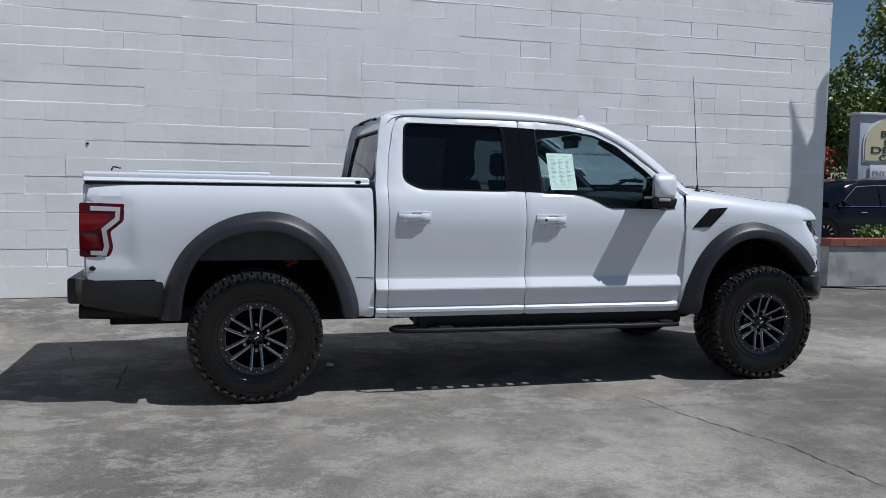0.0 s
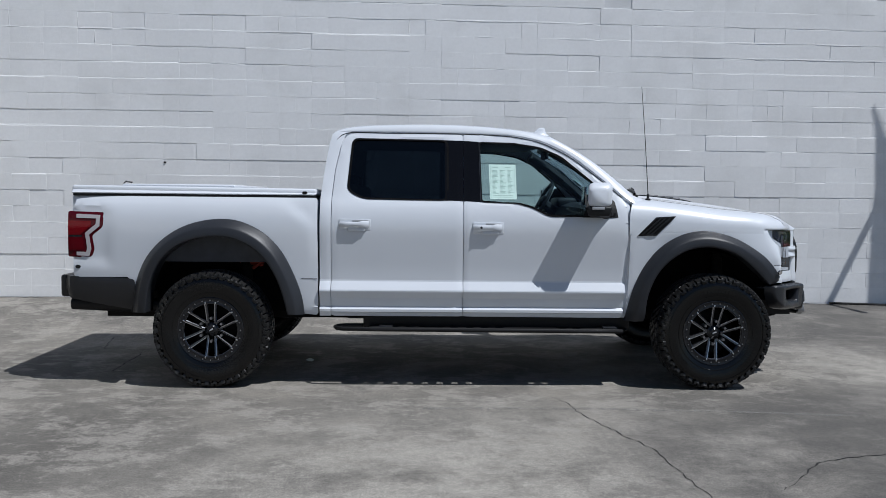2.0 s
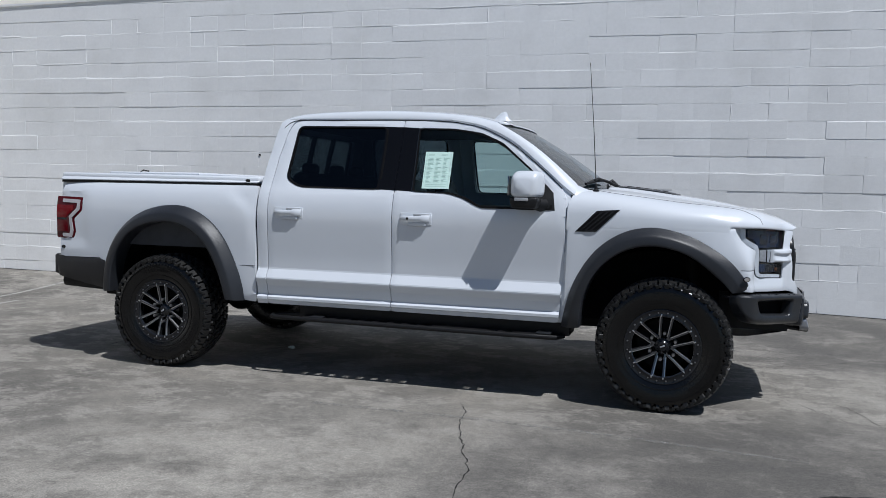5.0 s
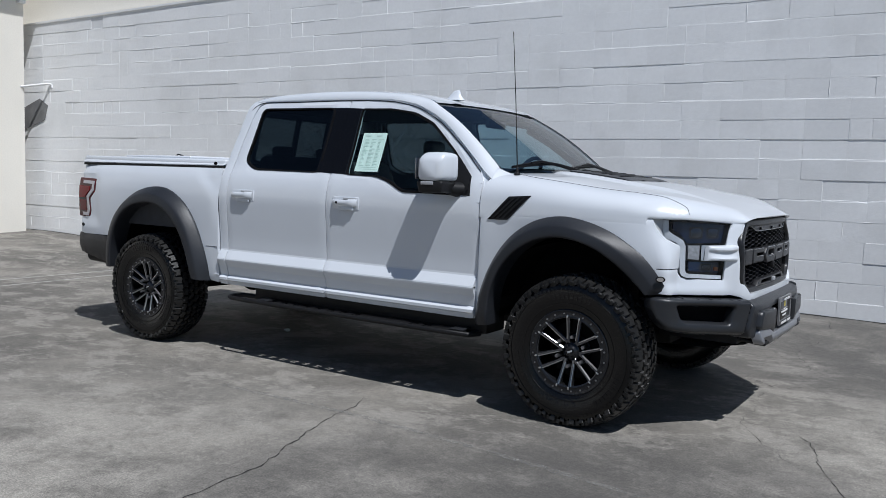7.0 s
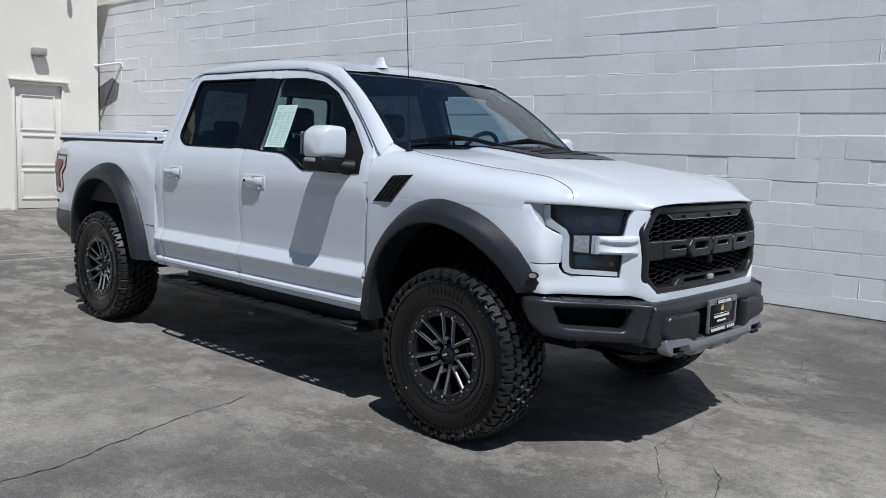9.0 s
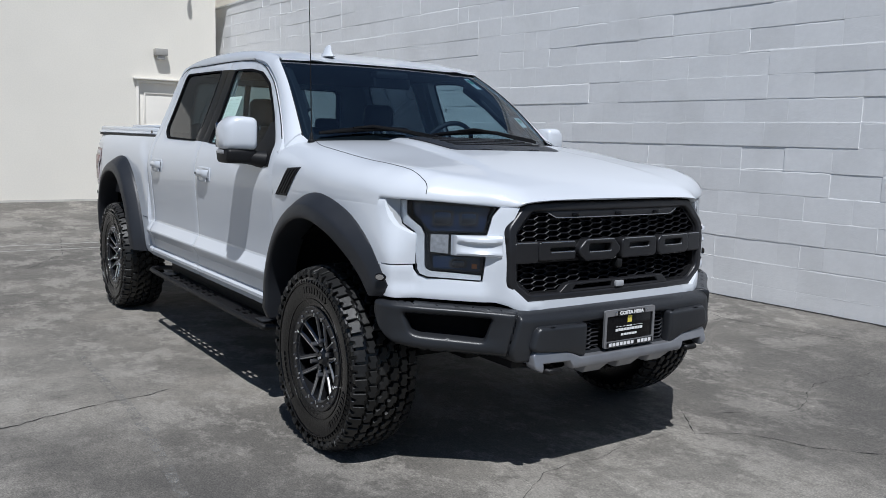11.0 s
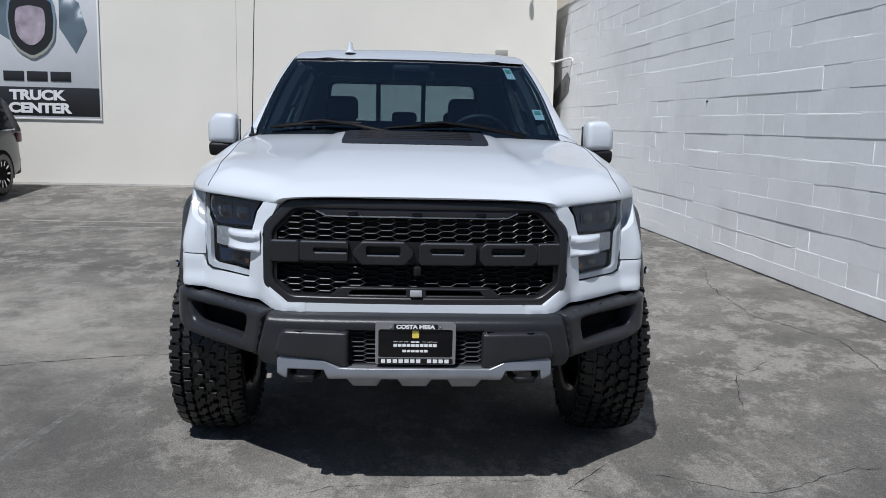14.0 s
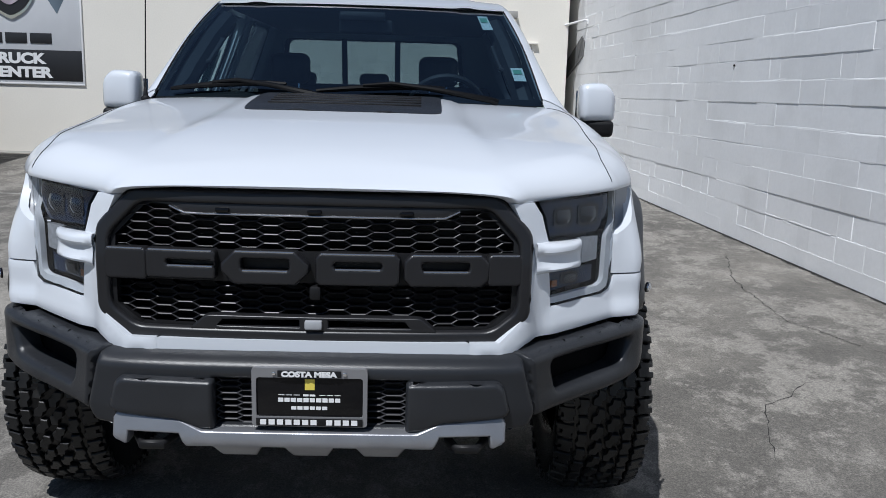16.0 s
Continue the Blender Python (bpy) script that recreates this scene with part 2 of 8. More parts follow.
def interp(table, x):
    """Smooth value of a table of (x, y) rows."""
    if x <= table[0][0]:
        return table[0][1]
    for i in range(len(table) - 1):
        (x0, y0), (x1, y1) = table[i], table[i + 1]
        if x <= x1:
            h = x1 - x0
            s0 = (y1 - table[i - 1][1]) / (x1 - table[i - 1][0]) if i else (y1 - y0) / h
            s1 = (table[i + 2][1] - y0) / (table[i + 2][0] - x0) if i + 2 < len(table) else (y1 - y0) / h
            t = (x - x0) / h
            return (2 * t**3 - 3 * t**2 + 1) * y0 + (t**3 - 2 * t**2 + t) * h * s0 + (3 * t**2 - 2 * t**3) * y1 + (t**3 - t**2) * h * s1
    return table[-1][1]


def grid(bm, rows, close=False):
    """Faces over rows of points."""
    vs = [[bm.verts.new(p) for p in r] for r in rows]
    n = len(vs[0])
    for a, b in zip(vs, vs[1:]):
        for k in range(n if close else n - 1):
            bm.faces.new((a[k], a[(k + 1) % n], b[(k + 1) % n], b[k]))
    return vs


def mirrored(fn, *args, **kw):
    """Build for both sides: fn(side, ...) with side -1 (right) and +1 (left)."""
    return [fn(s, *args, **kw) for s in (-1, 1)]

# ---------------------------------------------------------------- the lot
def ease(t):
    t = min(1.0, max(0.0, t))
    return t * t * (3 - 2 * t)


def wall_y(x):
    return 3.43 + 0.041 * x


def ground_z(x, y):
    """The paving lies level round the vehicle and rises gently to both buildings."""
    a = 0.12 * ease((y - 1.25) / 2.2) * (1 - 0.75 * ease((x - 3.5) / 4.5))
    b = 0.18 * ease((-4.3 - x) / 4.2)
    return math.sqrt(a * a + b * b)


def asphalt():
    """Worn grey asphalt: pale scuffed patches over darker sealed areas, fine stones and oil stains."""
    m = bpy.data.materials.new("worn_asphalt")
    m.use_nodes = True
    n, link = m.node_tree.nodes, m.node_tree.links.new
    b = n["Principled BSDF"]
    geo = n.new("ShaderNodeNewGeometry")

    def tex(scale, detail=6.0, rough=0.6, stretch=None):
        t = n.new("ShaderNodeTexNoise")
        t.inputs["Scale"].default_value, t.inputs["Detail"].default_value, t.inputs["Roughness"].default_value = scale, detail, rough
        if stretch:
            mp = n.new("ShaderNodeMapping")
            mp.inputs["Scale"].default_value = stretch
            link(geo.outputs["Position"], mp.inputs[0])
            link(mp.outputs[0], t.inputs["Vector"])
        else:
            link(geo.outputs["Position"], t.inputs["Vector"])
        return t.outputs["Fac"]

    def ramp(fac, stops):
        r = n.new("ShaderNodeValToRGB")
        r.color_ramp.elements[0].position, r.color_ramp.elements[0].color = stops[0][0], (*stops[0][1], 1)
        r.color_ramp.elements[1].position, r.color_ramp.elements[1].color = stops[-1][0], (*stops[-1][1], 1)
        for p, c in stops[1:-1]:
            r.color_ramp.elements.new(p).color = (*c, 1)
        link(fac, r.inputs[0])
        return r.outputs[0]

    def mixc(mode, fac, a, c):
        x = n.new("ShaderNodeMix")
        x.data_type, x.blend_type = "RGBA", mode
        if isinstance(fac, float):
            x.inputs["Factor"].default_value = fac
        else:
            link(fac, x.inputs["Factor"])
        link(a, x.inputs["A"])
        if isinstance(c, tuple):
            x.inputs["B"].default_value = (*c, 1)
        else:
            link(c, x.inputs["B"])
        return x.outputs["Result"]

    base = ramp(tex(0.5, 9.0, 0.70), [(0.34, (0.100, 0.095, 0.088)), (0.46, (0.130, 0.124, 0.114)), (0.55, (0.175, 0.166, 0.151)), (0.66, (0.240, 0.226, 0.203))])
    patch = ramp(tex(1.9, 14.0, 0.80, (1.0, 1.3, 1.0)), [(0.495, (0, 0, 0)), (0.555, (0.70, 0.70, 0.70))])
    base = mixc("MIX", patch, base, (0.285, 0.272, 0.250))
    dark = ramp(tex(1.15, 12.0, 0.78, (1.1, 0.75, 1.0)), [(0.535, (0, 0, 0)), (0.630, (0.62, 0.62, 0.62))])
    base = mixc("MIX", dark, base, (0.098, 0.094, 0.089))
    specks = ramp(tex(5.5, 13.0, 0.84), [(0.570, (0, 0, 0)), (0.628, (0.64, 0.64, 0.64))])
    base = mixc("MIX", specks, base, (0.330, 0.315, 0.290))
    # scuffed, bleached areas beside and before the bay
    for at, size in (((1.9, -3.1, 0.0), (2.4, 1.9, 50.0)), ((5.35, -0.25, 0.0), (1.3, 1.6, 50.0))):
        mp = n.new("ShaderNodeMapping")
        mp.vector_type = "TEXTURE"
        mp.inputs["Location"].default_value, mp.inputs["Scale"].default_value = at, size
        link(geo.outputs["Position"], mp.inputs[0])
        gr = n.new("ShaderNodeTexGradient")
        gr.gradient_type = "SPHERICAL"
        link(mp.outputs[0], gr.inputs[0])
        worn = n.new("ShaderNodeMath")
        worn.operation = "MULTIPLY"
        link(gr.outputs["Fac"], worn.inputs[0])
        link(ramp(tex(3.2, 9.0, 0.72), [(0.36, (0.15, 0.15, 0.15)), (0.58, (1.0, 1.0, 1.0))]), worn.inputs[1])
        base = mixc("MIX", worn.outputs[0], base, (0.345, 0.330, 0.300))
    # darker sealed areas before and beside the bay
    for at, size in (((6.4, 2.7, 0.0), (3.2, 2.6, 50.0)), ((4.9, -2.75, 0.0), (2.7, 2.0, 50.0))):
        mp2 = n.new("ShaderNodeMapping")
        mp2.vector_type = "TEXTURE"
        mp2.inputs["Location"].default_value, mp2.inputs["Scale"].default_value = at, size
        link(geo.outputs["Position"], mp2.inputs[0])
        gr2 = n.new("ShaderNodeTexGradient")
        gr2.gradient_type = "SPHERICAL"
        link(mp2.outputs[0], gr2.inputs[0])
        seal = n.new("ShaderNodeMath")
        seal.operation = "MULTIPLY"
        link(ramp(gr2.outputs["Fac"], [(0.0, (0, 0, 0)), (0.36, (1, 1, 1))]), seal.inputs[0])
        link(ramp(tex(1.6, 11.0, 0.74), [(0.42, (1.0, 1.0, 1.0)), (0.62, (0.3, 0.3, 0.3))]), seal.inputs[1])
        base = mixc("MIX", seal.outputs[0], base, (0.098, 0.094, 0.089))
    grit = ramp(tex(120.0, 3.0, 0.75), [(0.36, (0.45, 0.45, 0.45)), (0.50, (1.0, 1.0, 1.0)), (0.66, (1.75, 1.72, 1.66))])
    base = mixc("MULTIPLY", 0.58, base, grit)
    grit2 = ramp(tex(34.0, 5.0, 0.75), [(0.35, (0.70, 0.70, 0.70)), (0.66, (1.28, 1.28, 1.28))])
    base = mixc("MULTIPLY", 0.58, base, grit2)
    base = mixc("MULTIPLY", 1.0, base, (1.05, 1.035, 1.015))
    link(base, b.inputs["Base Color"])
    b.inputs["Roughness"].default_value = 0.85
    b.inputs["Specular IOR Level"].default_value = 0.3
    bp = n.new("ShaderNodeBump")
    bp.inputs["Strength"].default_value, bp.inputs["Distance"].default_value = 0.35, 0.006
    link(tex(110.0, 4.0, 0.75), bp.inputs["Height"])
    link(bp.outputs[0], b.inputs["Normal"])
    return m


ASPHALT = asphalt()
BLOCK = mat("white_painted_block", (0.85, 0.855, 0.86), 0.62, vary=0.035, scale=1.1, fine=0.02, fine_scale=25, bump=0.25, bump_scale=55,
            dirt=(0.62, 0.62, 0.61), dirt_amount=0.35, dirt_scale=1.7, random_vary=0.03)
MORTAR = mat("painted_mortar", (0.70, 0.71, 0.72), 0.75, vary=0.06, scale=3, bump=0.5, bump_scale=70)
STUCCO = mat("beige_stucco", (0.80, 0.765, 0.69), 0.85, vary=0.03, scale=0.8, fine=0.02, fine_scale=40, bump=0.15, bump_scale=60)
TAR = mat("dark_crack_fill", (0.022, 0.021, 0.020), 0.95, vary=0.4, scale=30, bump=0.5, bump_scale=200)
FADED = mat("faded_white_line", (0.36, 0.35, 0.325), 0.85, vary=0.2, scale=14, fine=0.2, fine_scale=90, dirt=(0.15, 0.145, 0.14), dirt_amount=0.95, dirt_scale=9)
PALE = mat("pale_scrape", (0.24, 0.23, 0.207), 0.9, vary=0.2, scale=20, fine=0.35, fine_scale=60, dirt=(0.165, 0.158, 0.147), dirt_amount=1.0, dirt_scale=11)


def scuff():
    """Thin broken scuff of bleached dust, mostly bare."""
    m = bpy.data.materials.new("broken_pale_scuff")
    m.use_nodes = True
    n, link = m.node_tree.nodes, m.node_tree.links.new
    b = n["Principled BSDF"]
    b.inputs["Base Color"].default_value, b.inputs["Roughness"].default_value = (0.27, 0.262, 0.245, 1), 0.9
    geo = n.new("ShaderNodeNewGeometry")
    t = n.new("ShaderNodeTexNoise")
    t.inputs["Scale"].default_value, t.inputs["Detail"].default_value, t.inputs["Roughness"].default_value = 9.0, 12.0, 0.85
    link(geo.outputs["Position"], t.inputs["Vector"])
    r = n.new("ShaderNodeMapRange")
    r.inputs["From Min"].default_value, r.inputs["From Max"].default_value, r.inputs["To Max"].default_value = 0.46, 0.62, 0.75
    link(t.outputs["Fac"], r.inputs["Value"])
    mx, tr = n.new("ShaderNodeMixShader"), n.new("ShaderNodeBsdfTransparent")
    link(r.outputs[0], mx.inputs[0])
    link(tr.outputs[0], mx.inputs[1])
    link(b.outputs[0], mx.inputs[2])
    link(mx.outputs[0], n["Material Output"].inputs[0])
    return m


SCUFF = scuff()
CAP = mat("white_metal_coping", (0.78, 0.78, 0.78), 0.45, vary=0.04, scale=3)

# ground: fine near the vehicle, running out to the horizon
bm = bmesh.new()
xs = [-3000, -600, -120, -40, -20] + [-14 + 0.5 * k for k in range(57)] + [20, 40, 120, 600, 3000]
ys = [-3000, -600, -120, -40, -20] + [-12 + 0.5 * k for k in range(21)] + [-1.25 + 0.25 * k for k in range(27)] + [8, 20, 40, 120, 600, 3000]
grid(bm, [[(x, y, ground_z(x, y)) for y in ys] for x in xs])
ground = part("ground", bm, ASPHALT, None, "worn grey asphalt car park with stains and cracks", kind="structure")

# cracks: irregular dark seams in the paving
def crack(pts, width, seed, name="crack"):
    rnd = random.Random(seed)
    line = []
    for (x0, y0), (x1, y1) in zip(pts, pts[1:]):
        n = max(2, int(math.dist((x0, y0), (x1, y1)) / 0.035))
        for k in range(n):
            t = k / n
            line.append((x0 + (x1 - x0) * t, y0 + (y1 - y0) * t))
    line.append(pts[-1])
    wander, out = 0.0, []
    for i, (x, y) in enumerate(line):
        wander = 0.8 * wander + rnd.gauss(0, 0.007)
        a, b = line[max(0, i - 1)], line[min(len(line) - 1, i + 1)]
        d = Vector((b[0] - a[0], b[1] - a[1])).normalized()
        nx, ny = -d.y, d.x
        w = width * max(0.12, rnd.gauss(0.55, 0.3)) * (1 if 2 < i < len(line) - 3 else 0.3)
        cx, cy = x + nx * wander, y + ny * wander
        out.append([(cx + nx * w * s, cy + ny * w * s, ground_z(cx, cy) + 0.0025) for s in (-0.5, 0.5)])
    b2 = bmesh.new()
    grid(b2, out)
    return part(name, b2, TAR, None, "dark jagged crack across the asphalt", kind="structure", smooth=False)


CRACKS = [
    ([(2.46, -1.30), (2.525, -1.53), (2.64, -2.05), (2.84, -2.54), (2.89, -3.1), (2.95, -3.75)], 0.009),
    ([(3.3, -3.2), (3.525, -2.96), (3.71, -2.78), (4.09, -2.62), (4.6, -2.3), (5.1, -2.2)], 0.013),
    ([(4.2, 0.9), (4.51, 0.63), (4.62, 0.86), (4.95, 1.00), (5.35, 1.35), (5.9, 1.5)], 0.006),
    ([(4.42, 0.585), (4.47, 0.1), (4.49, -0.36), (4.68, -0.73), (4.9, -0.95)], 0.0035),
    ([(4.78, -0.35), (4.88, -0.50), (5.0, -0.85), (5.14, -1.18), (5.3, -1.6)], 0.006),
    ([(-0.5, 3.0), (0.5, 2.7), (1.66, 2.62), (2.43, 2.9), (3.1, 2.8), (4.1, 2.95)], 0.010),
    ([(2.7, 2.35), (3.0, 1.95), (3.6, 1.75)], 0.007),
    ([(-1.49, 1.16), (-1.34, 0.45), (-0.95, 0.42), (-0.48, 0.40)], 0.012),
    ([(-0.95, 0.35), (-0.93, -0.12), (-0.91, -0.54), (-0.6, -0.5)], 0.014),
    ([(4.35, 0.95), (4.55, 1.45), (4.35, 1.95), (4.5, 2.6), (4.4, 3.3)], 0.005),
    ([(-6.5, 0.2), (-5.0, -0.6), (-3.2, -0.9), (-1.8, -1.6)], 0.008),
]
for i, (pts, w) in enumerate(CRACKS):
    crack(pts, w, 40 + i)
crack([(-8.3, wall_y(-8.3) - 0.02)] + [(x, wall_y(x) - 0.022) for x in (-5, -2, 0, 2, 4, 6, 7.8)], 0.035, 7, "joint")

# faded parking lines and scrapes
def stripe(pts, width, material, label, seed):
    rnd = random.Random(seed)
    rows = []
    for (x0, y0), (x1, y1) in zip(pts, pts[1:]):
        n = max(2, int(math.dist((x0, y0), (x1, y1)) / 0.12))
        d = Vector((x1 - x0, y1 - y0)).normalized()
        for k in range(n + 1):
            x, y = x0 + (x1 - x0) * k / n, y0 + (y1 - y0) * k / n
            w = width * rnd.uniform(0.7, 1.05) / 2
            rows.append([(x - d.y * w, y + d.x * w, ground_z(x, y) + 0.003), (x + d.y * w, y - d.x * w, ground_z(x, y) + 0.003)])
    b2 = bmesh.new()
    grid(b2, rows)
    return part("line_marking", b2, material, None, label, kind="structure", smooth=False)


stripe([(-4.30, -9.5), (-4.25, -2.4)], 0.07, FADED, "faded white parking line on asphalt", 1)
stripe([(-4.16, -1.9), (-4.05, 3.2)], 0.07, FADED, "faded white parking line on asphalt", 2)
stripe([(-3.66, -2.1), (-3.62, -0.2), (-3.66, 1.3)], 0.06, FADED, "faded white parking line on asphalt", 3)
stripe([(-3.66, -4.7), (-3.75, -1.5)], 0.05, FADED, "worn white parking line on asphalt", 4)
stripe([(-8.2, -2.0), (-6.6, -1.95), (-4.2, -1.9)], 0.035, PALE, "worn pale parking line on asphalt", 5)
stripe([(1.55, -1.66), (2.0, -1.655), (2.7, -1.65), (3.4, -1.70), (3.9, -1.755), (4.5, -1.83)], 0.055, SCUFF, "pale tyre mark on asphalt", 6)

# ---------------------------------------------------------------- painted block wall
WALL_X0, WALL_X1, COURSE, LONG, FIRST = -12.0, 8.08, 0.198, 0.405, -0.133
tilt = math.atan(0.041)


def wall_top(x):
    return 3.955 + 0.0182 * x


def along_wall(x0, x1, rows, n=20):
    """A band along the wall: rows of (offset behind the wall's line, height as a function of x)."""
    b2 = bmesh.new()
    vs_ = grid(b2, [[(x, wall_y(x) + off, z(x)) for off, z in rows] for x in [x0 + (x1 - x0) * k / n for k in range(n + 1)]], close=True)
    b2.faces.new(vs_[0])
    b2.faces.new(list(reversed(vs_[-1])))
    return b2


wall = part("wall_north", along_wall(WALL_X0, WALL_X1, [(0.0, lambda x: -0.3), (0.0, wall_top), (0.20, wall_top), (0.20, lambda x: -0.3)]), MORTAR, None, "white painted concrete block wall with uneven joints", kind="structure", smooth=False)
part("coping", along_wall(WALL_X0, WALL_X1 + 0.03, [(-0.022, wall_top), (-0.022, lambda x: wall_top(x) + 0.034), (0.23, lambda x: wall_top(x) + 0.05), (0.23, wall_top)]), CAP, wall, "white metal coping along the wall top", smooth=False)
part("wall_upper", along_wall(WALL_X0, -3.0, [(0.26, lambda x: 3.0), (0.26, lambda x: 5.2), (0.46, lambda x: 5.2), (0.46, lambda x: 3.0)]), STUCCO, None, "plain beige wall rising behind the block wall", kind="structure", smooth=False)

# ---------------------------------------------------------------- beige building
BX = -8.5


def ring_wall(name, y0, y1, z0, z1, hole=None, label=""):
    """A stuccoed wall 0.25 thick at BX, with an opening (y0, y1, top) through it where given."""
    b2 = bmesh.new()
    if hole:
        box(b2, (BX - 0.25, y0, z0), (BX, hole[0], z1))
        box(b2, (BX - 0.25, hole[1], z0), (BX, y1, z1))
        box(b2, (BX - 0.25, hole[0], hole[2]), (BX, hole[1], z1))
    else:
        box(b2, (BX - 0.25, y0, z0), (BX, y1, z1))
    return part(name, b2, STUCCO, None, label, kind="structure", smooth=False)


ring_wall("wall_west_1", -3.225, 2.82, 0.0, 5.2, (1.36, 2.22, 2.33), "smooth beige stucco wall with a service door")
ring_wall("wall_west_2", -40.0, -3.230, 0.0, 5.2, None, "smooth beige stucco wall with a large sign")
part("wall_west_return", boxed((-14.0, 2.58, 0), (BX - 0.26, 2.815, 5.2)), STUCCO, None, "beige stucco return wall", kind="structure", smooth=False)
part("wall_backing", boxed((BX - 0.40, -40, 0), (BX - 0.27, 2.48, 5.2)), STUCCO, None, "beige inner wall behind the joint", kind="structure", smooth=False)
part("eave", boxed((BX - 0.6, -40.0, 5.2), (BX + 0.665, 2.72, 5.36), 0.015), STUCCO, None, "beige roof overhang", kind="structure", smooth=False)
part("trim", boxed((BX + 0.002, 2.70, 4.1), (BX + 0.09, 2.82, 5.2), 0.01), CAP, None, "white downpipe box under the eave", kind="structure")
part("baseboard", boxed((BX + 0.001, -40, 0.1), (BX + 0.003, 1.30, 0.215), 0.0), mat("weathered_stucco_base", (0.60, 0.58, 0.53), 0.9, vary=0.12, scale=3, dirt=(0.32, 0.31, 0.29), dirt_amount=0.6, dirt_scale=5), None, "slightly proud beige wall base", kind="structure")

DOOR = mat("cream_door_paint", (0.78, 0.75, 0.69), 0.5, vary=0.03, scale=3)
door = thing("door_1", "cream painted metal service door in beige wall", "door", (BX - 0.06, 1.79, 0.18))
door["kind"] = "structure"


def under(ob, parent, at):
    """Parent an object whose mesh lies in world space to a thing standing at `at`."""
    ob.parent = parent
    ob.location = Vector(ob.location) - Vector(at)
    return ob


D = (BX - 0.06, 1.79, 0.18)
under(part("leaf", boxed((BX - 0.10, 1.40, 0.19), (BX - 0.06, 2.18, 2.29), 0.004), DOOR), door, D)
b2 = bmesh.new()
for lo, hi in (((1.36, 0.18), (1.40, 2.33)), ((2.18, 0.18), (2.22, 2.33)), ((1.40, 2.29), (2.18, 2.33))):
    box(b2, (BX - 0.12, lo[0], lo[1]), (BX + 0.012, hi[0], hi[1]), 0.004)
under(part("door_frame", b2, DOOR), door, D)
for z0, z1 in ((1.55, 2.10), (0.95, 1.42), (0.38, 0.82)):
    b2 = bmesh.new()
    for lo, hi in (((1.50, z0), (1.53, z1)), ((2.05, z0), (2.08, z1)), ((1.50, z1), (2.08, z1 + 0.03)), ((1.50, z0 - 0.03), (2.08, z0))):
        box(b2, (BX - 0.061, lo[0], lo[1]), (BX - 0.040, hi[0], hi[1]), 0.004)
    under(part("panel", b2, DOOR), door, D)
under(part("door_handle", boxed((BX - 0.06, 2.10, 1.15), (BX - 0.01, 2.14, 1.19), 0.006), CHROME, None, "steel lever handle"), door, D)

lampd = (BX, 1.78, 2.85)
wl = thing("wall_lamp", "beige box wall lamp above the service door", "wall lamp", lampd)
under(part("housing", boxed((BX, 1.67, 2.78), (BX + 0.16, 1.89, 2.90), 0.012), mat("lamp_metal", (0.35, 0.34, 0.32), 0.5, vary=0.1)), wl, lampd)
under(part("diffuser", boxed((BX + 0.02, 1.71, 2.71), (BX + 0.13, 1.85, 2.782), 0.015), mat("frosted_glass", (0.45, 0.44, 0.42), 0.3)), wl, lampd)

# unseen flood-lamp shape on the edge of the eave, added for its shadow
EL = (BX + 0.64, 1.99, 5.2)
el = thing("eave_lamp", "small unseen lamp under the eave, shaped after its wall shadow", "lamp", EL)
under(part("stem", tube(bmesh.new(), [(BX + 0.64, 1.99, 5.21), (BX + 0.64, 2.01, 5.12), (BX + 0.63, 2.00, 5.04)], 0.012, 8), STEEL), el, EL)
b2 = bmesh.new()
rings = lathe(b2, [(0.012, 0.0), (0.028, -0.03), (0.042, -0.14), (0.036, -0.24), (0.010, -0.30)], 16, Matrix.Translation((BX + 0.63, 2.0, 5.05)) @ Matrix.Rotation(radians(90), 4, "X"))
b2.faces.new(rings[-1])
under(part("shade", b2, LAMP_GREY), el, EL)
under(part("drip_cap", boxed((BX + 0.001, 1.30, 2.345), (BX + 0.075, 2.28, 2.372), 0.003), DOOR, None, "cream drip cap over the door"), door, D)

# pipe at the end of the block wall; grey sheet stands for a shadow
b2 = tube(bmesh.new(), [(-8.62, 2.66, 2.69), (-8.48, 2.79, 2.705), (-8.16, 3.05, 2.765), (-8.11, 3.085, 2.75), (-8.10, 3.095, 2.70)], 0.020, 10)
part("handrail_pipe", b2, CAP, None, "short white pipe at the wall corner", category="pipe")
# guard: the shade below the pipe, laid on the wall as a flat dark sheet
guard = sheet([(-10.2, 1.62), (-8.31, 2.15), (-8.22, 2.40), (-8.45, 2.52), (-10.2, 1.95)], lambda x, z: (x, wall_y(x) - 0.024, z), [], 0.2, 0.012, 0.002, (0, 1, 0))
part("panel_guard", guard, mat("grey_shadow_tone", (0.20, 0.20, 0.20), 0.8, vary=0.2, scale=4), None, "grey sheet standing in for a shadow on the block wall", category="board")

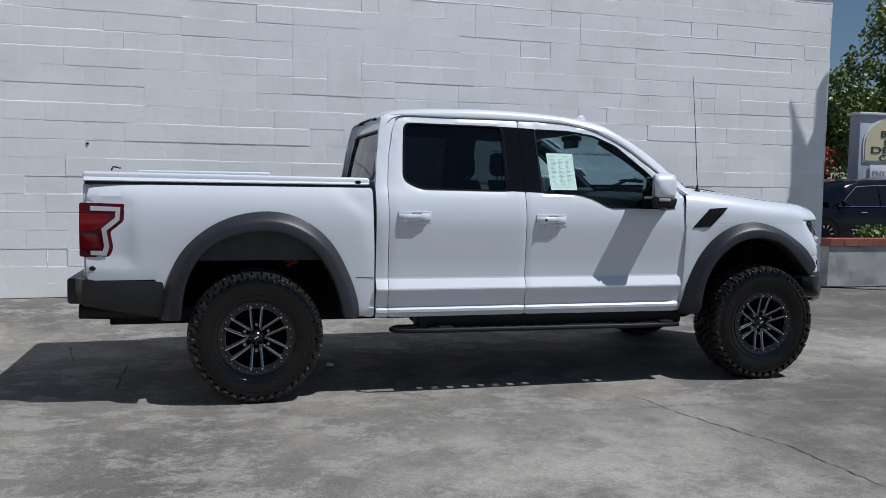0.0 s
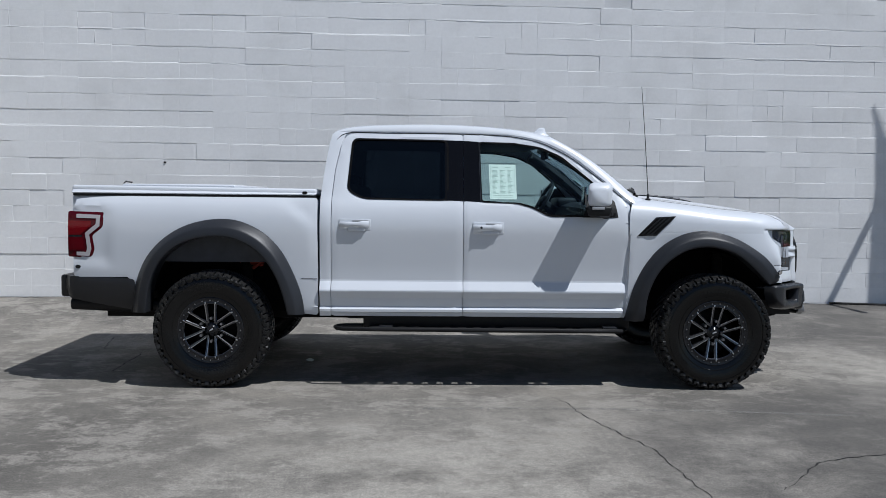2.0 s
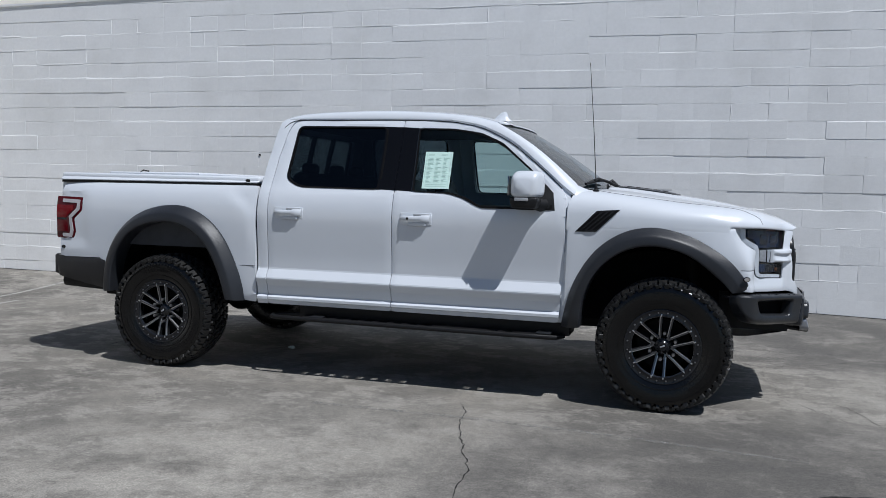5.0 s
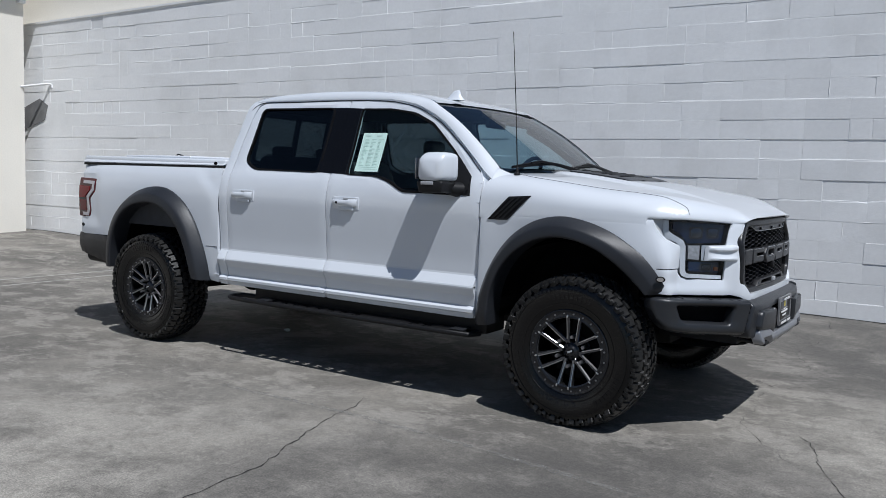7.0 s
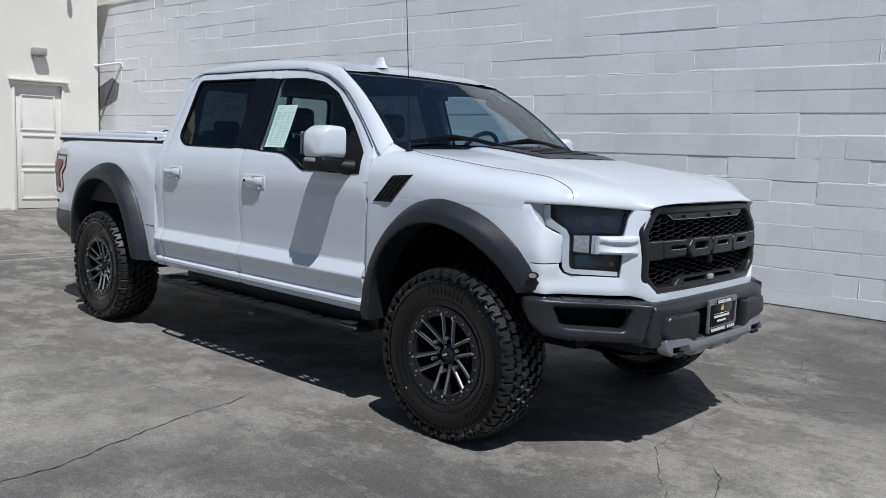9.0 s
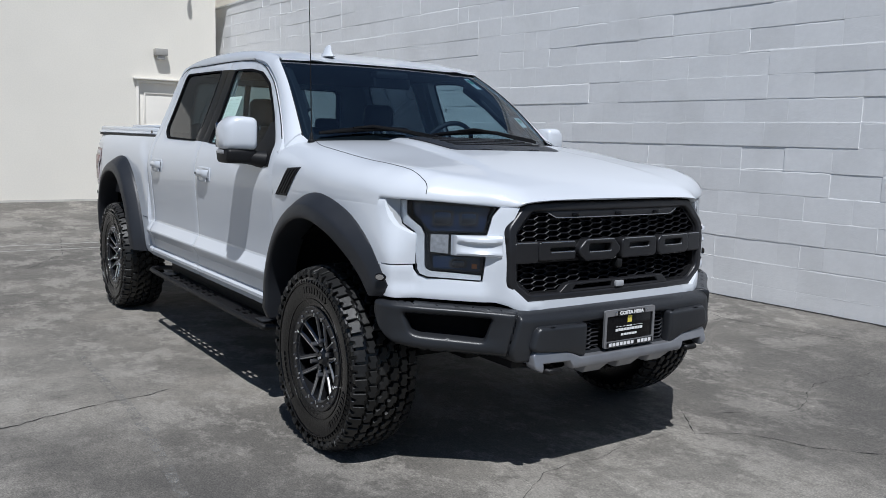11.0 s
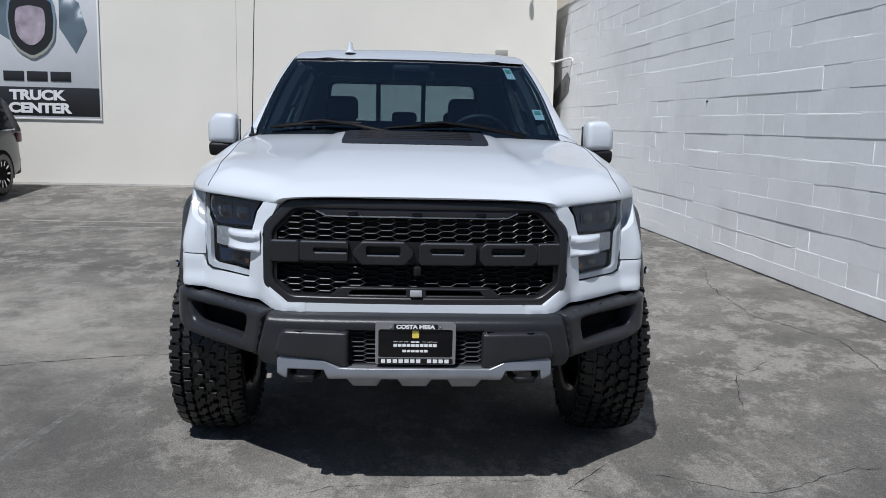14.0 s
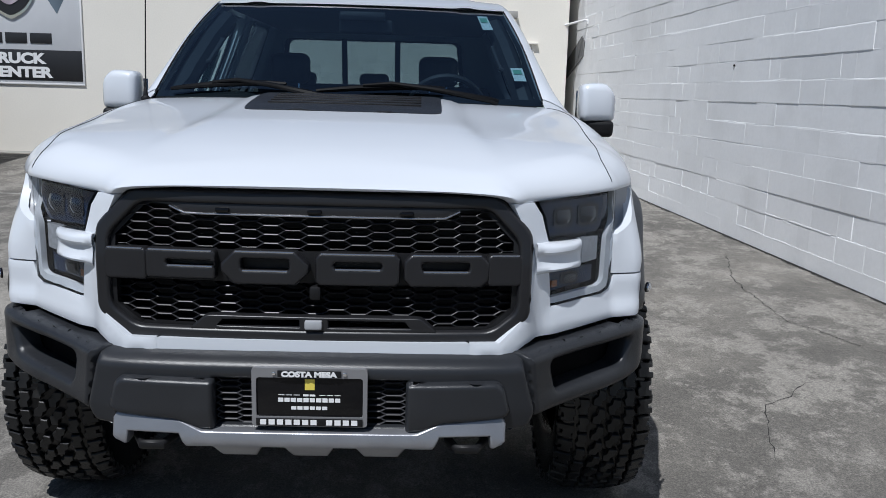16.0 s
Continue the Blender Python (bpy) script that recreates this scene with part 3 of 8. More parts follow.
# ---------------------------------------------------------------- large sign on the beige wall
SIGN_GREY = mat("silver_sign_panel", (0.60, 0.61, 0.63), 0.5, metal=0.1, vary=0.04, scale=2)
SIGN_BLACK = mat("black_sign_panel", (0.02, 0.02, 0.022), 0.4)
SIGN_BLUE = mat("blue_grey_sign_patch", (0.13, 0.17, 0.21), 0.45)
SD = (BX, -6.9, 1.42)
sign = thing("wall_sign", "silver wall sign with black band and white lettering", "sign", SD)
under(part("board", boxed((BX + 0.002, -8.02, 1.43), (BX + 0.020, -5.78, 3.80), 0.004), SIGN_GREY), sign, SD)
b2 = bmesh.new()
for lo, hi in (((-8.05, 1.40), (-5.75, 1.43)), ((-8.05, 3.80), (-5.75, 3.83)), ((-8.05, 1.43), (-8.02, 3.80)), ((-5.78, 1.43), (-5.75, 3.80))):
    box(b2, (BX + 0.002, lo[0], lo[1]), (BX + 0.028, hi[0], hi[1]), 0.004)
under(part("sign_frame", b2, CAP, None, "white sign frame"), sign, SD)
under(part("band", boxed((BX + 0.021, -8.015, 1.47), (BX + 0.025, -5.785, 2.00), 0.002), SIGN_BLACK, None, "black band"), sign, SD)


def lettering(text, at, height, width, material, parent, origin, turn, name="lettering", depth=0.004, bold=0.0):
    """Raised words of a given height and width, centred at a place, turned by Euler degrees."""
    cu = bpy.data.curves.new(name, "FONT")
    cu.body, cu.align_x, cu.align_y, cu.extrude, cu.offset = text, "CENTER", "CENTER", depth, bold
    tmp = new("tmp", cu)
    bpy.context.view_layer.update()
    me = bpy.data.meshes.new_from_object(tmp.evaluated_get(bpy.context.evaluated_depsgraph_get()))
    bpy.data.objects.remove(tmp)
    co = np.array([v.co[:] for v in me.vertices])
    lo, hi = co.min(0), co.max(0)
    k = Matrix.Diagonal((width / (hi[0] - lo[0]), height / (hi[1] - lo[1]), 1, 1)) @ Matrix.Translation((-(lo[0] + hi[0]) / 2, -(lo[1] + hi[1]) / 2, 0))
    me.transform(pose(*at, *turn) @ k)
    me.materials.append(material)
    ob = new(name, me)
    return under(ob, parent, origin) if parent else ob


lettering("TRUCK", (BX + 0.029, -6.92, 1.855), 0.195, 1.04, WHITE_INK, sign, SD, (90, 0, 90), bold=0.05)
lettering("CENTER", (BX + 0.029, -6.88, 1.615), 0.195, 1.16, WHITE_INK, sign, SD, (90, 0, 90), bold=0.05)
for k in range(3):
    y = -7.53 + 0.430 * k
    b2 = bmesh.new()
    box(b2, (BX + 0.021, y, 2.11), (BX + 0.032, y + 0.375, 2.29), 0.005)
    under(part("bar", b2, SIGN_BLACK, None, "black block mark"), sign, SD)
EMBLEM = mat("pinkish_silver_emblem", (0.55, 0.46, 0.52), 0.35, metal=0.4, vary=0.35, scale=4)
for lp in ([(-6.46, 3.80), (-6.10, 3.55), (-5.962, 3.039), (-6.18, 2.623), (-6.472, 3.089)], [(-7.62, 3.80), (-7.30, 3.80), (-7.30, 2.80), (-7.55, 2.95)]):
    under(part("graphic", sheet(lp, lambda u, v: (BX + 0.0225, u, v), step=0.2, thick=0.003, lip=0, into=(-1, 0, 0)), SIGN_BLUE, None, "blue-grey diagonal shape on the sign"), sign, SD)
shield = [(-7.37, 3.62), (-7.42, 3.25), (-7.38, 2.86), (-7.22, 2.64), (-6.97, 2.50), (-6.72, 2.64), (-6.56, 2.86), (-6.52, 3.25), (-6.57, 3.62), (-6.97, 3.70)]
for scale_, x0, mtl, nm in ((1.0, 0.051, CHROME, "emblem_rim"), (0.90, 0.075, SIGN_BLACK, "emblem_field"), (0.62, 0.09, EMBLEM, "emblem_centre")):
    lp = [(-6.97 + (y + 6.97) * scale_ * (0.75 if scale_ < 0.6 else 1), 3.12 + (z - 3.12) * scale_) for y, z in shield]
    under(part(nm, sheet(rounded(lp, 0.08), lambda u, v, x0=x0: (BX + x0 - 0.001, u, v), step=0.12, thick=0.03, into=(-1, 0, 0)), mtl, None, "plain shield emblem"), sign, SD)

# ---------------------------------------------------------------- pickup truck (rear axle at x = 0, nose towards +x)
truck = thing("pickup_truck", "white crew-cab off-road pickup truck with dark grey flares", "pickup truck", (0, 0, 0))
TY = -0.015
CAB_Y = -0.042
WHEELBASE, HUB = 3.708, 0.424

SECTION = [(0.46, 0.940), (0.53, 0.972), (0.60, 0.985), (0.75, 0.993), (0.90, 0.996), (1.05, 1.000), (1.16, 0.999), (1.26, 0.988), (1.34, 0.964), (1.405, 0.930),
           (1.50, 0.889), (1.65, 0.830), (1.80, 0.775), (1.86, 0.750), (1.90, 0.728), (1.95, 0.68)]
# door pressings: a sharp shoulder low on the doors and a lip along the sill
CREASE = [(0.46, 0.0), (0.550, 0.003), (0.558, 0.012), (0.576, 0.010), (0.595, -0.013), (0.66, -0.003), (0.704, 0.019), (0.714, 0.0205), (0.723, 0.018), (0.782, -0.018), (0.794, -0.0205), (0.86, -0.0195), (1.05, -0.009), (1.18, 0.0)]


CREASE_Z = (0.550, 0.558, 0.576, 0.595, 0.704, 0.714, 0.723, 0.782, 0.794)


def crease(x, z):
    if z > 1.18 or not 0.78 <= x <= 3.0585:
        return 0.0
    for (z0, a), (z1, b) in zip(CREASE, CREASE[1:]):
        if z <= z1:
            return a + (b - a) * max(0.0, z - z0) / (z1 - z0)
    return 0.0


TAPER = [(-2.0, 0.925), (-1.05, 0.958), (-0.8, 0.978), (0.0, 1.0), (3.0, 1.0)]
# plan of the nose, walked from its middle (u = 0) round the corner and back along the wing: half width and x,
# low down (z below 0.93) and at the top of the lamps (z = 1.19)
WALK = [0.0, 0.30, 0.50, 0.56, 0.60, 0.64, 0.67, 0.76, 0.87, 0.89, 0.93, 0.97, 0.99, 1.01, 1.05, 1.13, 1.25, 1.40, 1.60, 2.20]
LOW_Y = [0.0, 0.30, 0.50, 0.56, 0.597, 0.632, 0.668, 0.76, 0.868, 0.888, 0.928, 0.967, 0.983, 0.992, 0.996, 0.998, 0.999, 1.0, 1.0, 1.0]
LOW_X = [4.555, 4.553, 4.543, 4.526, 4.500, 4.458, 4.432, 4.357, 4.264, 4.247, 4.238, 4.226, 4.213, 4.190, 4.150, 4.07, 3.95, 3.80, 3.60, 3.0]
TOP_Y = [0.0, 0.30, 0.50, 0.555, 0.592, 0.628, 0.66, 0.76, 0.858, 0.872, 0.905, 0.935, 0.948, 0.957, 0.968, 0.978, 0.986, 0.993, 1.0, 1.0]
TOP_X = [4.530, 4.526, 4.512, 4.492, 4.462, 4.436, 4.418, 4.348, 4.285, 4.262, 4.213, 4.165, 4.140, 4.117, 4.075, 4.005, 3.91, 3.785, 3.60, 3.0]
LY, LX, HY, HX = (list(zip(WALK, t)) for t in (LOW_Y, LOW_X, TOP_Y, TOP_X))


def nose_plan(u, z):
    """x and half width (for a body of half width 1) along the nose plan at a height."""
    k = ease((z - 0.93) / 0.27)
    return interp(LX, u) * (1 - k) + interp(HX, u) * k, interp(LY, u) * (1 - k) + interp(HY, u) * k


def on_nose(s, out=0.0):
    """The body surface round the nose at a plan walk u and a height; out moves it forwards and sideways."""
    def f(u, z):
        x, y = nose_plan(u, z)
        x1, y1 = nose_plan(u + 0.012, z)
        d = Vector((x1 - x, y1 - y)).normalized()
        w = 1 + (interp(SECTION, z) / 0.997 - 1) * ease((u - 0.9) / 0.15)
        return (x + out * d.y, TY + s * (y * w - out * d.x), z)
    return f


def walk_at(x, z):
    """The plan walk u of a place along the wing."""
    a, b = 0.60, 2.3
    for _ in range(24):
        m = (a + b) / 2
        if nose_plan(m, z)[0] > x:
            a = m
        else:
            b = m
    return (a + b) / 2


@functools.lru_cache(maxsize=None)
def taper(x, z):
    return nose_plan(walk_at(x, z), z)[1] if x > 3.0 else interp(TAPER, x)


def side_y(x, z):
    """Half width of the body at a place along and above."""
    return interp(SECTION, z) * taper(round(x, 4), round(z, 4)) + crease(x, z)


def on_side(s, out=0.0):
    return lambda x, z: (x, TY + s * (side_y(x, z) + out) - (0.03 * ease((z - 1.3) / 0.2) if s > 0 else 0.0), z)


# plan of the nose: x of the front surface by half width
FRONT = [(0.0, 4.535), (0.3, 4.527), (0.50, 4.510), (0.58, 4.502), (0.62, 4.495), (0.67, 4.445), (0.76, 4.395), (0.84, 4.340), (0.90, 4.265), (0.94, 4.19), (0.968, 4.10), (0.985, 4.0)]


def front_x(y, z):
    return interp(FRONT, abs(y)) - 0.035 * max(0.0, (z - 1.0) / 0.2) ** 2 * (1 if z > 1.0 else 0)


def arch(cx, r, z0, a0=200, a1=-20, n=22, sx=1.0, sz=1.0):
    """Points of a wheel arch from its rear foot over the top to its front foot."""
    pts = []
    for k in range(n + 1):
        a = radians(a0 + (a1 - a0) * k / n)
        pts.append((cx + r * sx * math.cos(a), z0 + r * sz * math.sin(a)))
    return pts


# wheel-arch cutouts in the panels
REAR_CUT = [(-0.50, 0.55), (-0.47, 0.80), (-0.40, 0.95), (-0.28, 1.06), (-0.12, 1.125), (0.05, 1.14), (0.20, 1.125), (0.34, 1.06), (0.46, 0.95), (0.54, 0.80), (0.575, 0.55)]
FRONT_CUT = [(3.13, 0.50), (3.17, 0.74), (3.25, 0.90), (3.36, 1.01), (3.50, 1.075), (3.67, 1.10), (3.84, 1.075), (3.97, 1.01), (4.06, 0.92), (4.11, 0.83)]

# ---- box sides
BOX_OUT = [(-1.02, 0.80), (-1.025, 1.10), (-1.02, 1.30), (-1.0, 1.392), (0.760, 1.392), (0.768, 1.0), (0.770, 0.526), (0.60, 0.526)]
TAIL = [(-1.06, 0.945), (-0.885, 0.938), (-0.862, 1.00), (-0.878, 1.10), (-0.80, 1.165), (-0.792, 1.272), (-1.06, 1.278)]


def scoop(x, z):
    """The box side is waisted near the cab and round the tail lamps."""
    edge = 0.47 + 0.20 * ease((1.37 - z) / 0.22)
    d = 0.015 * ease((x - edge) / 0.15) * ease((z - 0.90) / 0.25) * (1 - 0.8 * ease((z - 1.33) / 0.05))
    d += 0.012 * ease((-0.72 - x) / 0.08) * ease((1.315 - z) / 0.03) * ease((z - 0.90) / 0.03)
    return d


def build_box(s):
    outline = rounded(BOX_OUT[:7], 0.025, 3) + list(reversed([(x, max(z, 0.535)) for x, z in REAR_CUT])) + [(-0.62, 0.80)]
    bm = sheet(outline, lambda x, z: (x, TY + s * (side_y(x, z) - scoop(x, z)), z), [], 0.04, 0.03, 0.004, (0, -s, 0), lines=CREASE_Z)
    panel = part("box_side", bm, WHITE, truck, angle=20)
    part("panel_joint", tube(bmesh.new(), [(x, TY + s * (side_y(x, 0.80) - scoop(x, 0.80)), 0.80) for x in (0.645, 0.69, 0.73, 0.766)], 0.0018, 6), BLACK, panel, "thin panel joint")


mirrored(build_box)
part("tailgate", boxed((-1.045, TY - 0.90, 0.80), (-0.985, TY + 0.90, 1.395), 0.015), WHITE, truck)
part("box_floor", boxed((-1.0, TY - 0.52, 0.80), (0.74, TY + 0.52, 0.86)), BLACK, truck)
part("box_front", boxed((0.70, TY - 0.92, 0.55), (0.745, TY + 0.92, 1.38), 0.005), WHITE, truck)

# ---- lid over the box
lid = boxed((-1.045, TY - 0.925, 1.408), (0.748, TY + 0.925, 1.458), 0.018, 3)
for v in lid.verts:
    k = 1 - (abs(v.co.y - TY) / 0.93) ** 4
    if v.co.z > 1.425:
        v.co.y -= math.copysign(0.022, v.co.y - TY)
        v.co.z += 0.012 * k + 0.012 * ease((0.3 - v.co.x) / 1.2)
lid_ob = part("box_lid", lid, WHITE, truck, "white flat hard box cover")
part("seal", boxed((-1.03, TY - 0.917, 1.392), (0.742, TY + 0.917, 1.409)), BLACK, lid_ob, "black rubber seal")
part("lid_ridge", boxed((-0.75, TY - 0.70, 1.464), (0.10, TY + 0.70, 1.486), 0.010, 3), WHITE, lid_ob)


def lid_mark(s):
    b2 = lathe_disc((0.665, TY + s * 0.926, 1.428), 0.012, 0.003, s, sx=1.7)
    part("badge", b2, GLOSSBLACK, lid_ob, "small dark oval badge")


def lathe_disc(at, r, t, s, sx=1.0, n=20, turn=0.0):
    """A small disc facing sideways (s = -1 right, +1 left), turned towards the nose by degrees."""
    b2 = bmesh.new()
    rings = lathe(b2, [(0.001, t), (r * 0.9, t), (r, t * 0.5), (r, 0)], n)
    b2.faces.new(rings[0])
    bmesh.ops.transform(b2, matrix=Matrix.Translation(at) @ Matrix.Rotation(radians(-s * turn), 4, "Z") @ Matrix.Diagonal((sx, s, 1, 1)), verts=b2.verts)
    return b2


mirrored(lid_mark)
b2 = tube(bmesh.new(), [(-0.99, 0.0, 1.49), (-0.98, 0.03, 1.515), (-0.93, 0.05, 1.505)], 0.007, 6)
part("lock_pin", b2, BLACK, lid_ob)

# ---- tail lamps
def build_tail(s):
    place = on_side(s, -0.008)
    body = part("tail_lamp", sheet(rounded(TAIL, 0.012, 2), place, [], 0.03, 0.05, 0.004, (0, -s, 0)), DARKRED, truck, "dark red wrap-round tail lamp")
    pale = [(-0.995, 0.955), (-0.902, 0.951), (-0.885, 1.005), (-0.900, 1.106), (-0.824, 1.170), (-0.818, 1.252), (-0.995, 1.258), (-0.995, 1.230), (-0.846, 1.226), (-0.850, 1.186), (-0.930, 1.119), (-0.915, 1.008), (-0.924, 0.980), (-0.995, 0.982)]
    part("light_guide", sheet(pale, on_side(s, -0.003), [], 0.025, 0.008, 0.001, (0, -s, 0)), PALELENS, body, "pale C-shaped light guide")
    part("brake_lens", sheet([(-1.055, 1.105), (-0.962, 1.108), (-0.945, 1.125), (-0.888, 1.172), (-0.886, 1.205), (-1.055, 1.210)], on_side(s, -0.001), [], 0.03, 0.014, 0.003, (0, -s, 0)), RED, body, "bright red lens")
    part("fog_lens", sheet([(-1.055, 0.995), (-0.940, 0.998), (-0.950, 1.086), (-1.055, 1.090)], on_side(s, -0.003), [], 0.03, 0.012, 0.003, (0, -s, 0)), DEEPRED, body, "deep red lower lens")
    part("divider", sheet([(-1.055, 1.091), (-0.955, 1.091), (-0.955, 1.103), (-1.055, 1.104)], on_side(s, -0.005), [], 0.03, 0.008, 0.001, (0, -s, 0)), LAMP_DARK, body)
    part("badge", lathe_disc((-0.985, TY + s * (side_y(-0.985, 0.87) + 0.0), 0.872), 0.014, 0.004, s, 1.4), BLACK, body)


mirrored(build_tail)

# ---- cab sides: pillars and sills behind the doors
REAR_WIN = rounded([(0.975, 1.45), (1.005, 1.845), (1.725, 1.838), (1.725, 1.382), (1.09, 1.390)], 0.05, 4)
FRONT_WIN = rounded([(1.955, 1.828), (2.22, 1.822), (2.42, 1.792), (2.58, 1.722), (2.80, 1.540), (2.955, 1.385), (2.965, 1.272), (2.47, 1.274), (2.35, 1.335), (2.24, 1.366), (1.965, 1.374)], 0.03, 3)


def grow(loop, d):
    c = Vector((sum(p[0] for p in loop) / len(loop), sum(p[1] for p in loop) / len(loop)))
    return [tuple(Vector(p) + (Vector(p) - c).normalized() * d) for p in loop]


CAB_OUT = [(0.782, 0.53), (0.782, 1.40), (0.803, 1.60), (0.832, 1.80), (0.850, 1.878), (0.885, 1.905), (1.80, 1.905), (2.20, 1.89), (2.45, 1.838), (2.66, 1.735), (2.92, 1.535), (3.08, 1.40), (3.09, 0.52)]
DOOR_TOP = [(0.955, 1.868), (1.20, 1.886), (1.836, 1.886)]
REAR_DOOR = [(0.868, 0.524), (0.868, 1.40), (0.885, 1.60), (0.925, 1.80), (0.955, 1.865), (1.02, 1.887), (1.836, 1.887), (1.836, 0.524)]
FRONT_DOOR = [(1.841, 0.524), (1.841, 1.887), (2.18, 1.874), (2.43, 1.824), (2.64, 1.722), (2.89, 1.530), (3.02, 1.415), (3.055, 1.36), (3.062, 1.15), (3.045, 0.80), (3.03, 0.520)]


UPPER_Z = CREASE_Z + tuple(1.20 + 0.03 * k for k in range(9))


def build_cab(s):
    into = (0, -s, 0)
    holes = [grow(REAR_WIN, 0.012), grow(FRONT_WIN, 0.012)]
    cab = part("cab_side", sheet(CAB_OUT, on_side(s, -0.022), holes, 0.06, 0.03, 0.0, into), WHITE, truck)
    # strip of the cab behind the rear door and along the sill
    corner = [(0.782, 0.524), (0.782, 1.40), (0.803, 1.60), (0.832, 1.80), (0.850, 1.874), (0.885, 1.903), (1.0, 1.903), (0.951, 1.872), (0.920, 1.803), (0.880, 1.603), (0.863, 1.40), (0.863, 0.524)]
    part("cab_corner", sheet(corner, on_side(s), [], 0.03, 0.05, 0.003, into, lines=UPPER_Z), WHITE, truck, angle=12)
    for name, outline, win in (("rear_door", REAR_DOOR, REAR_WIN), ("front_door", FRONT_DOOR, FRONT_WIN)):
        d = part(name, sheet(rounded(outline, 0.02, 2), on_side(s), [win], 0.030, 0.035, 0.004, into, lines=UPPER_Z), WHITE, truck, angle=12)
        seal = part("window_seal", sheet(grow(win, 0.0035), on_side(s, 0.0012), [grow(win, -0.013)], 0.02, 0.014, 0.0, into), LINER, d)
        if name == "rear_door":
            part("window_glass", sheet(win, on_side(s, -0.010), [], 0.08, 0, 0, into), GLASS_DARK, d, "dark privacy glass")
            part("pillar_trim", sheet([(1.70, 1.383), (1.70, 1.8385), (1.8375, 1.8355), (1.8375, 1.380)], on_side(s, 0.0015), [], 0.04, 0.006, 0.001, into), GLOSSBLACK, d, "gloss black pillar trim")
            hx = 1.042
        else:
            part("window_glass", sheet(win, on_side(s, -0.010), [], 0.08, 0, 0, into), GLASS_CLEAR, d, "lightly tinted side glass")
            part("pillar_trim", sheet([(1.8395, 1.380), (1.8395, 1.8355), (1.962, 1.8285), (1.972, 1.374)], on_side(s, 0.0015), [], 0.04, 0.006, 0.001, into), GLOSSBLACK, d, "gloss black pillar trim")
            part("window_channel", sheet([(1.9635, 1.376), (1.9545, 1.828), (1.9605, 1.828), (1.9695, 1.376)], on_side(s, 0.0035), [], 0.06, 0.006, 0.001, into), LAMP_DARK, d, "thin grey window channel")
            part("mirror_sail", sheet([(2.72, 1.268), (2.80, 1.50), (2.84, 1.505), (2.965, 1.385), (2.985, 1.268)], on_side(s, 0.003), [], 0.04, 0.02, 0.002, into), BLACK, d, "black triangular mirror base")
            hx = 2.022
        build_handle(s, hx, d, name == "front_door")
    if s < 0:
        build_sticker()


def build_handle(s, x, door_ob, lock):
    """A body-colour pull handle before a shallow cup with a keyhole."""
    z = 1.183 if lock else 1.199
    y = TY + s * side_y(x, z)
    b2 = bmesh.new()
    rows = []
    for k in range(13):
        t = k / 12
        px = x - 0.115 + 0.215 * t
        lift = 0.023 * min(1, 4 * t, 4 * (1 - t)) ** 0.6
        h = 0.019 if t < 0.72 else 0.026
        rows.append([(px, y + s * (lift + 0.011 * math.cos(a)), z + 0.004 + h * math.sin(a)) for a in [j * math.tau / 10 for j in range(10)]])
    grid(b2, rows, close=True)
    h = part("handle", b2, WHITE, door_ob, "white pull handle")
    cup = boxed((x - 0.115, y - 0.003, z - 0.040), (x + 0.112, y + 0.003, z + 0.042), 0.0025)
    part("handle_cup", cup, WHITE, door_ob)
    part("handle_gap", boxed((x - 0.02, y + s * 0.002 - 0.003, z + 0.020), (x + 0.095, y + s * 0.002 + 0.004, z + 0.036), 0.002), LAMP_GREY, door_ob)
    b2 = boxed((x - 0.055, y - 0.004 + s * 0.012, z - 0.048), (x + 0.075, y + 0.004 + s * 0.012, z - 0.020), 0.006)
    part("handle_base", b2, WHITE, door_ob)
    if lock and s < 0:
        part("keyhole", lathe_disc((x - 0.055, y + s * 0.034, z + 0.004), 0.009, 0.003, s), BLACK, h)


def build_sticker():
    """A printed price sheet fixed inside the front side window."""
    place = on_side(-1, 0.001)
    out = [(2.036, 1.397), (2.030, 1.657), (2.232, 1.657), (2.234, 1.397)]
    st = part("price_sheet", sheet(out, place, [], 0.05, 0.0, 0, (0, 1, 0)), PAPER, truck, "pale green printed price sheet")
    rnd = random.Random(5)
    b2 = bmesh.new()
    lay = on_side(-1, 0.0025)

    def bar(x0, x1, z0, z1):
        b2.faces.new([b2.verts.new(lay(*p)) for p in ((x0, z0), (x1, z0), (x1, z1), (x0, z1))])

    bar(2.055, 2.10, 1.634, 1.640)
    bar(2.15, 2.195, 1.634, 1.640)
    for c in range(3):
        for r in range(20):
            z = 1.612 - r * 0.0092
            w = 0.046 * rnd.uniform(0.35, 1.0)
            bar(2.056 + 0.057 * c, 2.056 + 0.057 * c + w, z, z + 0.0032)
    for z in (1.412, 1.425):
        bar(2.06, 2.21, z, z + 0.003)
    for x in (2.044, 2.222):
        bar(x, x + 0.0015, 1.405, 1.645)
    part("print", b2, INK, st, "rows of small dark print", smooth=False)
    return st


mirrored(build_cab)

# ---- roof
ROOF_Z = [(0.840, 1.905), (0.90, 1.940), (1.05, 1.965), (1.30, 1.978), (1.60, 1.984), (1.90, 1.978), (2.15, 1.962), (2.35, 1.938), (2.50, 1.906), (2.64, 1.868)]


def roof_z(x, y):
    q = abs(y) / 0.735
    bead = 0.006 * (ease((q - 0.60) / 0.05) - ease((q - 0.72) / 0.05))
    return interp(ROOF_Z, x) - 0.030 * q**2 + bead


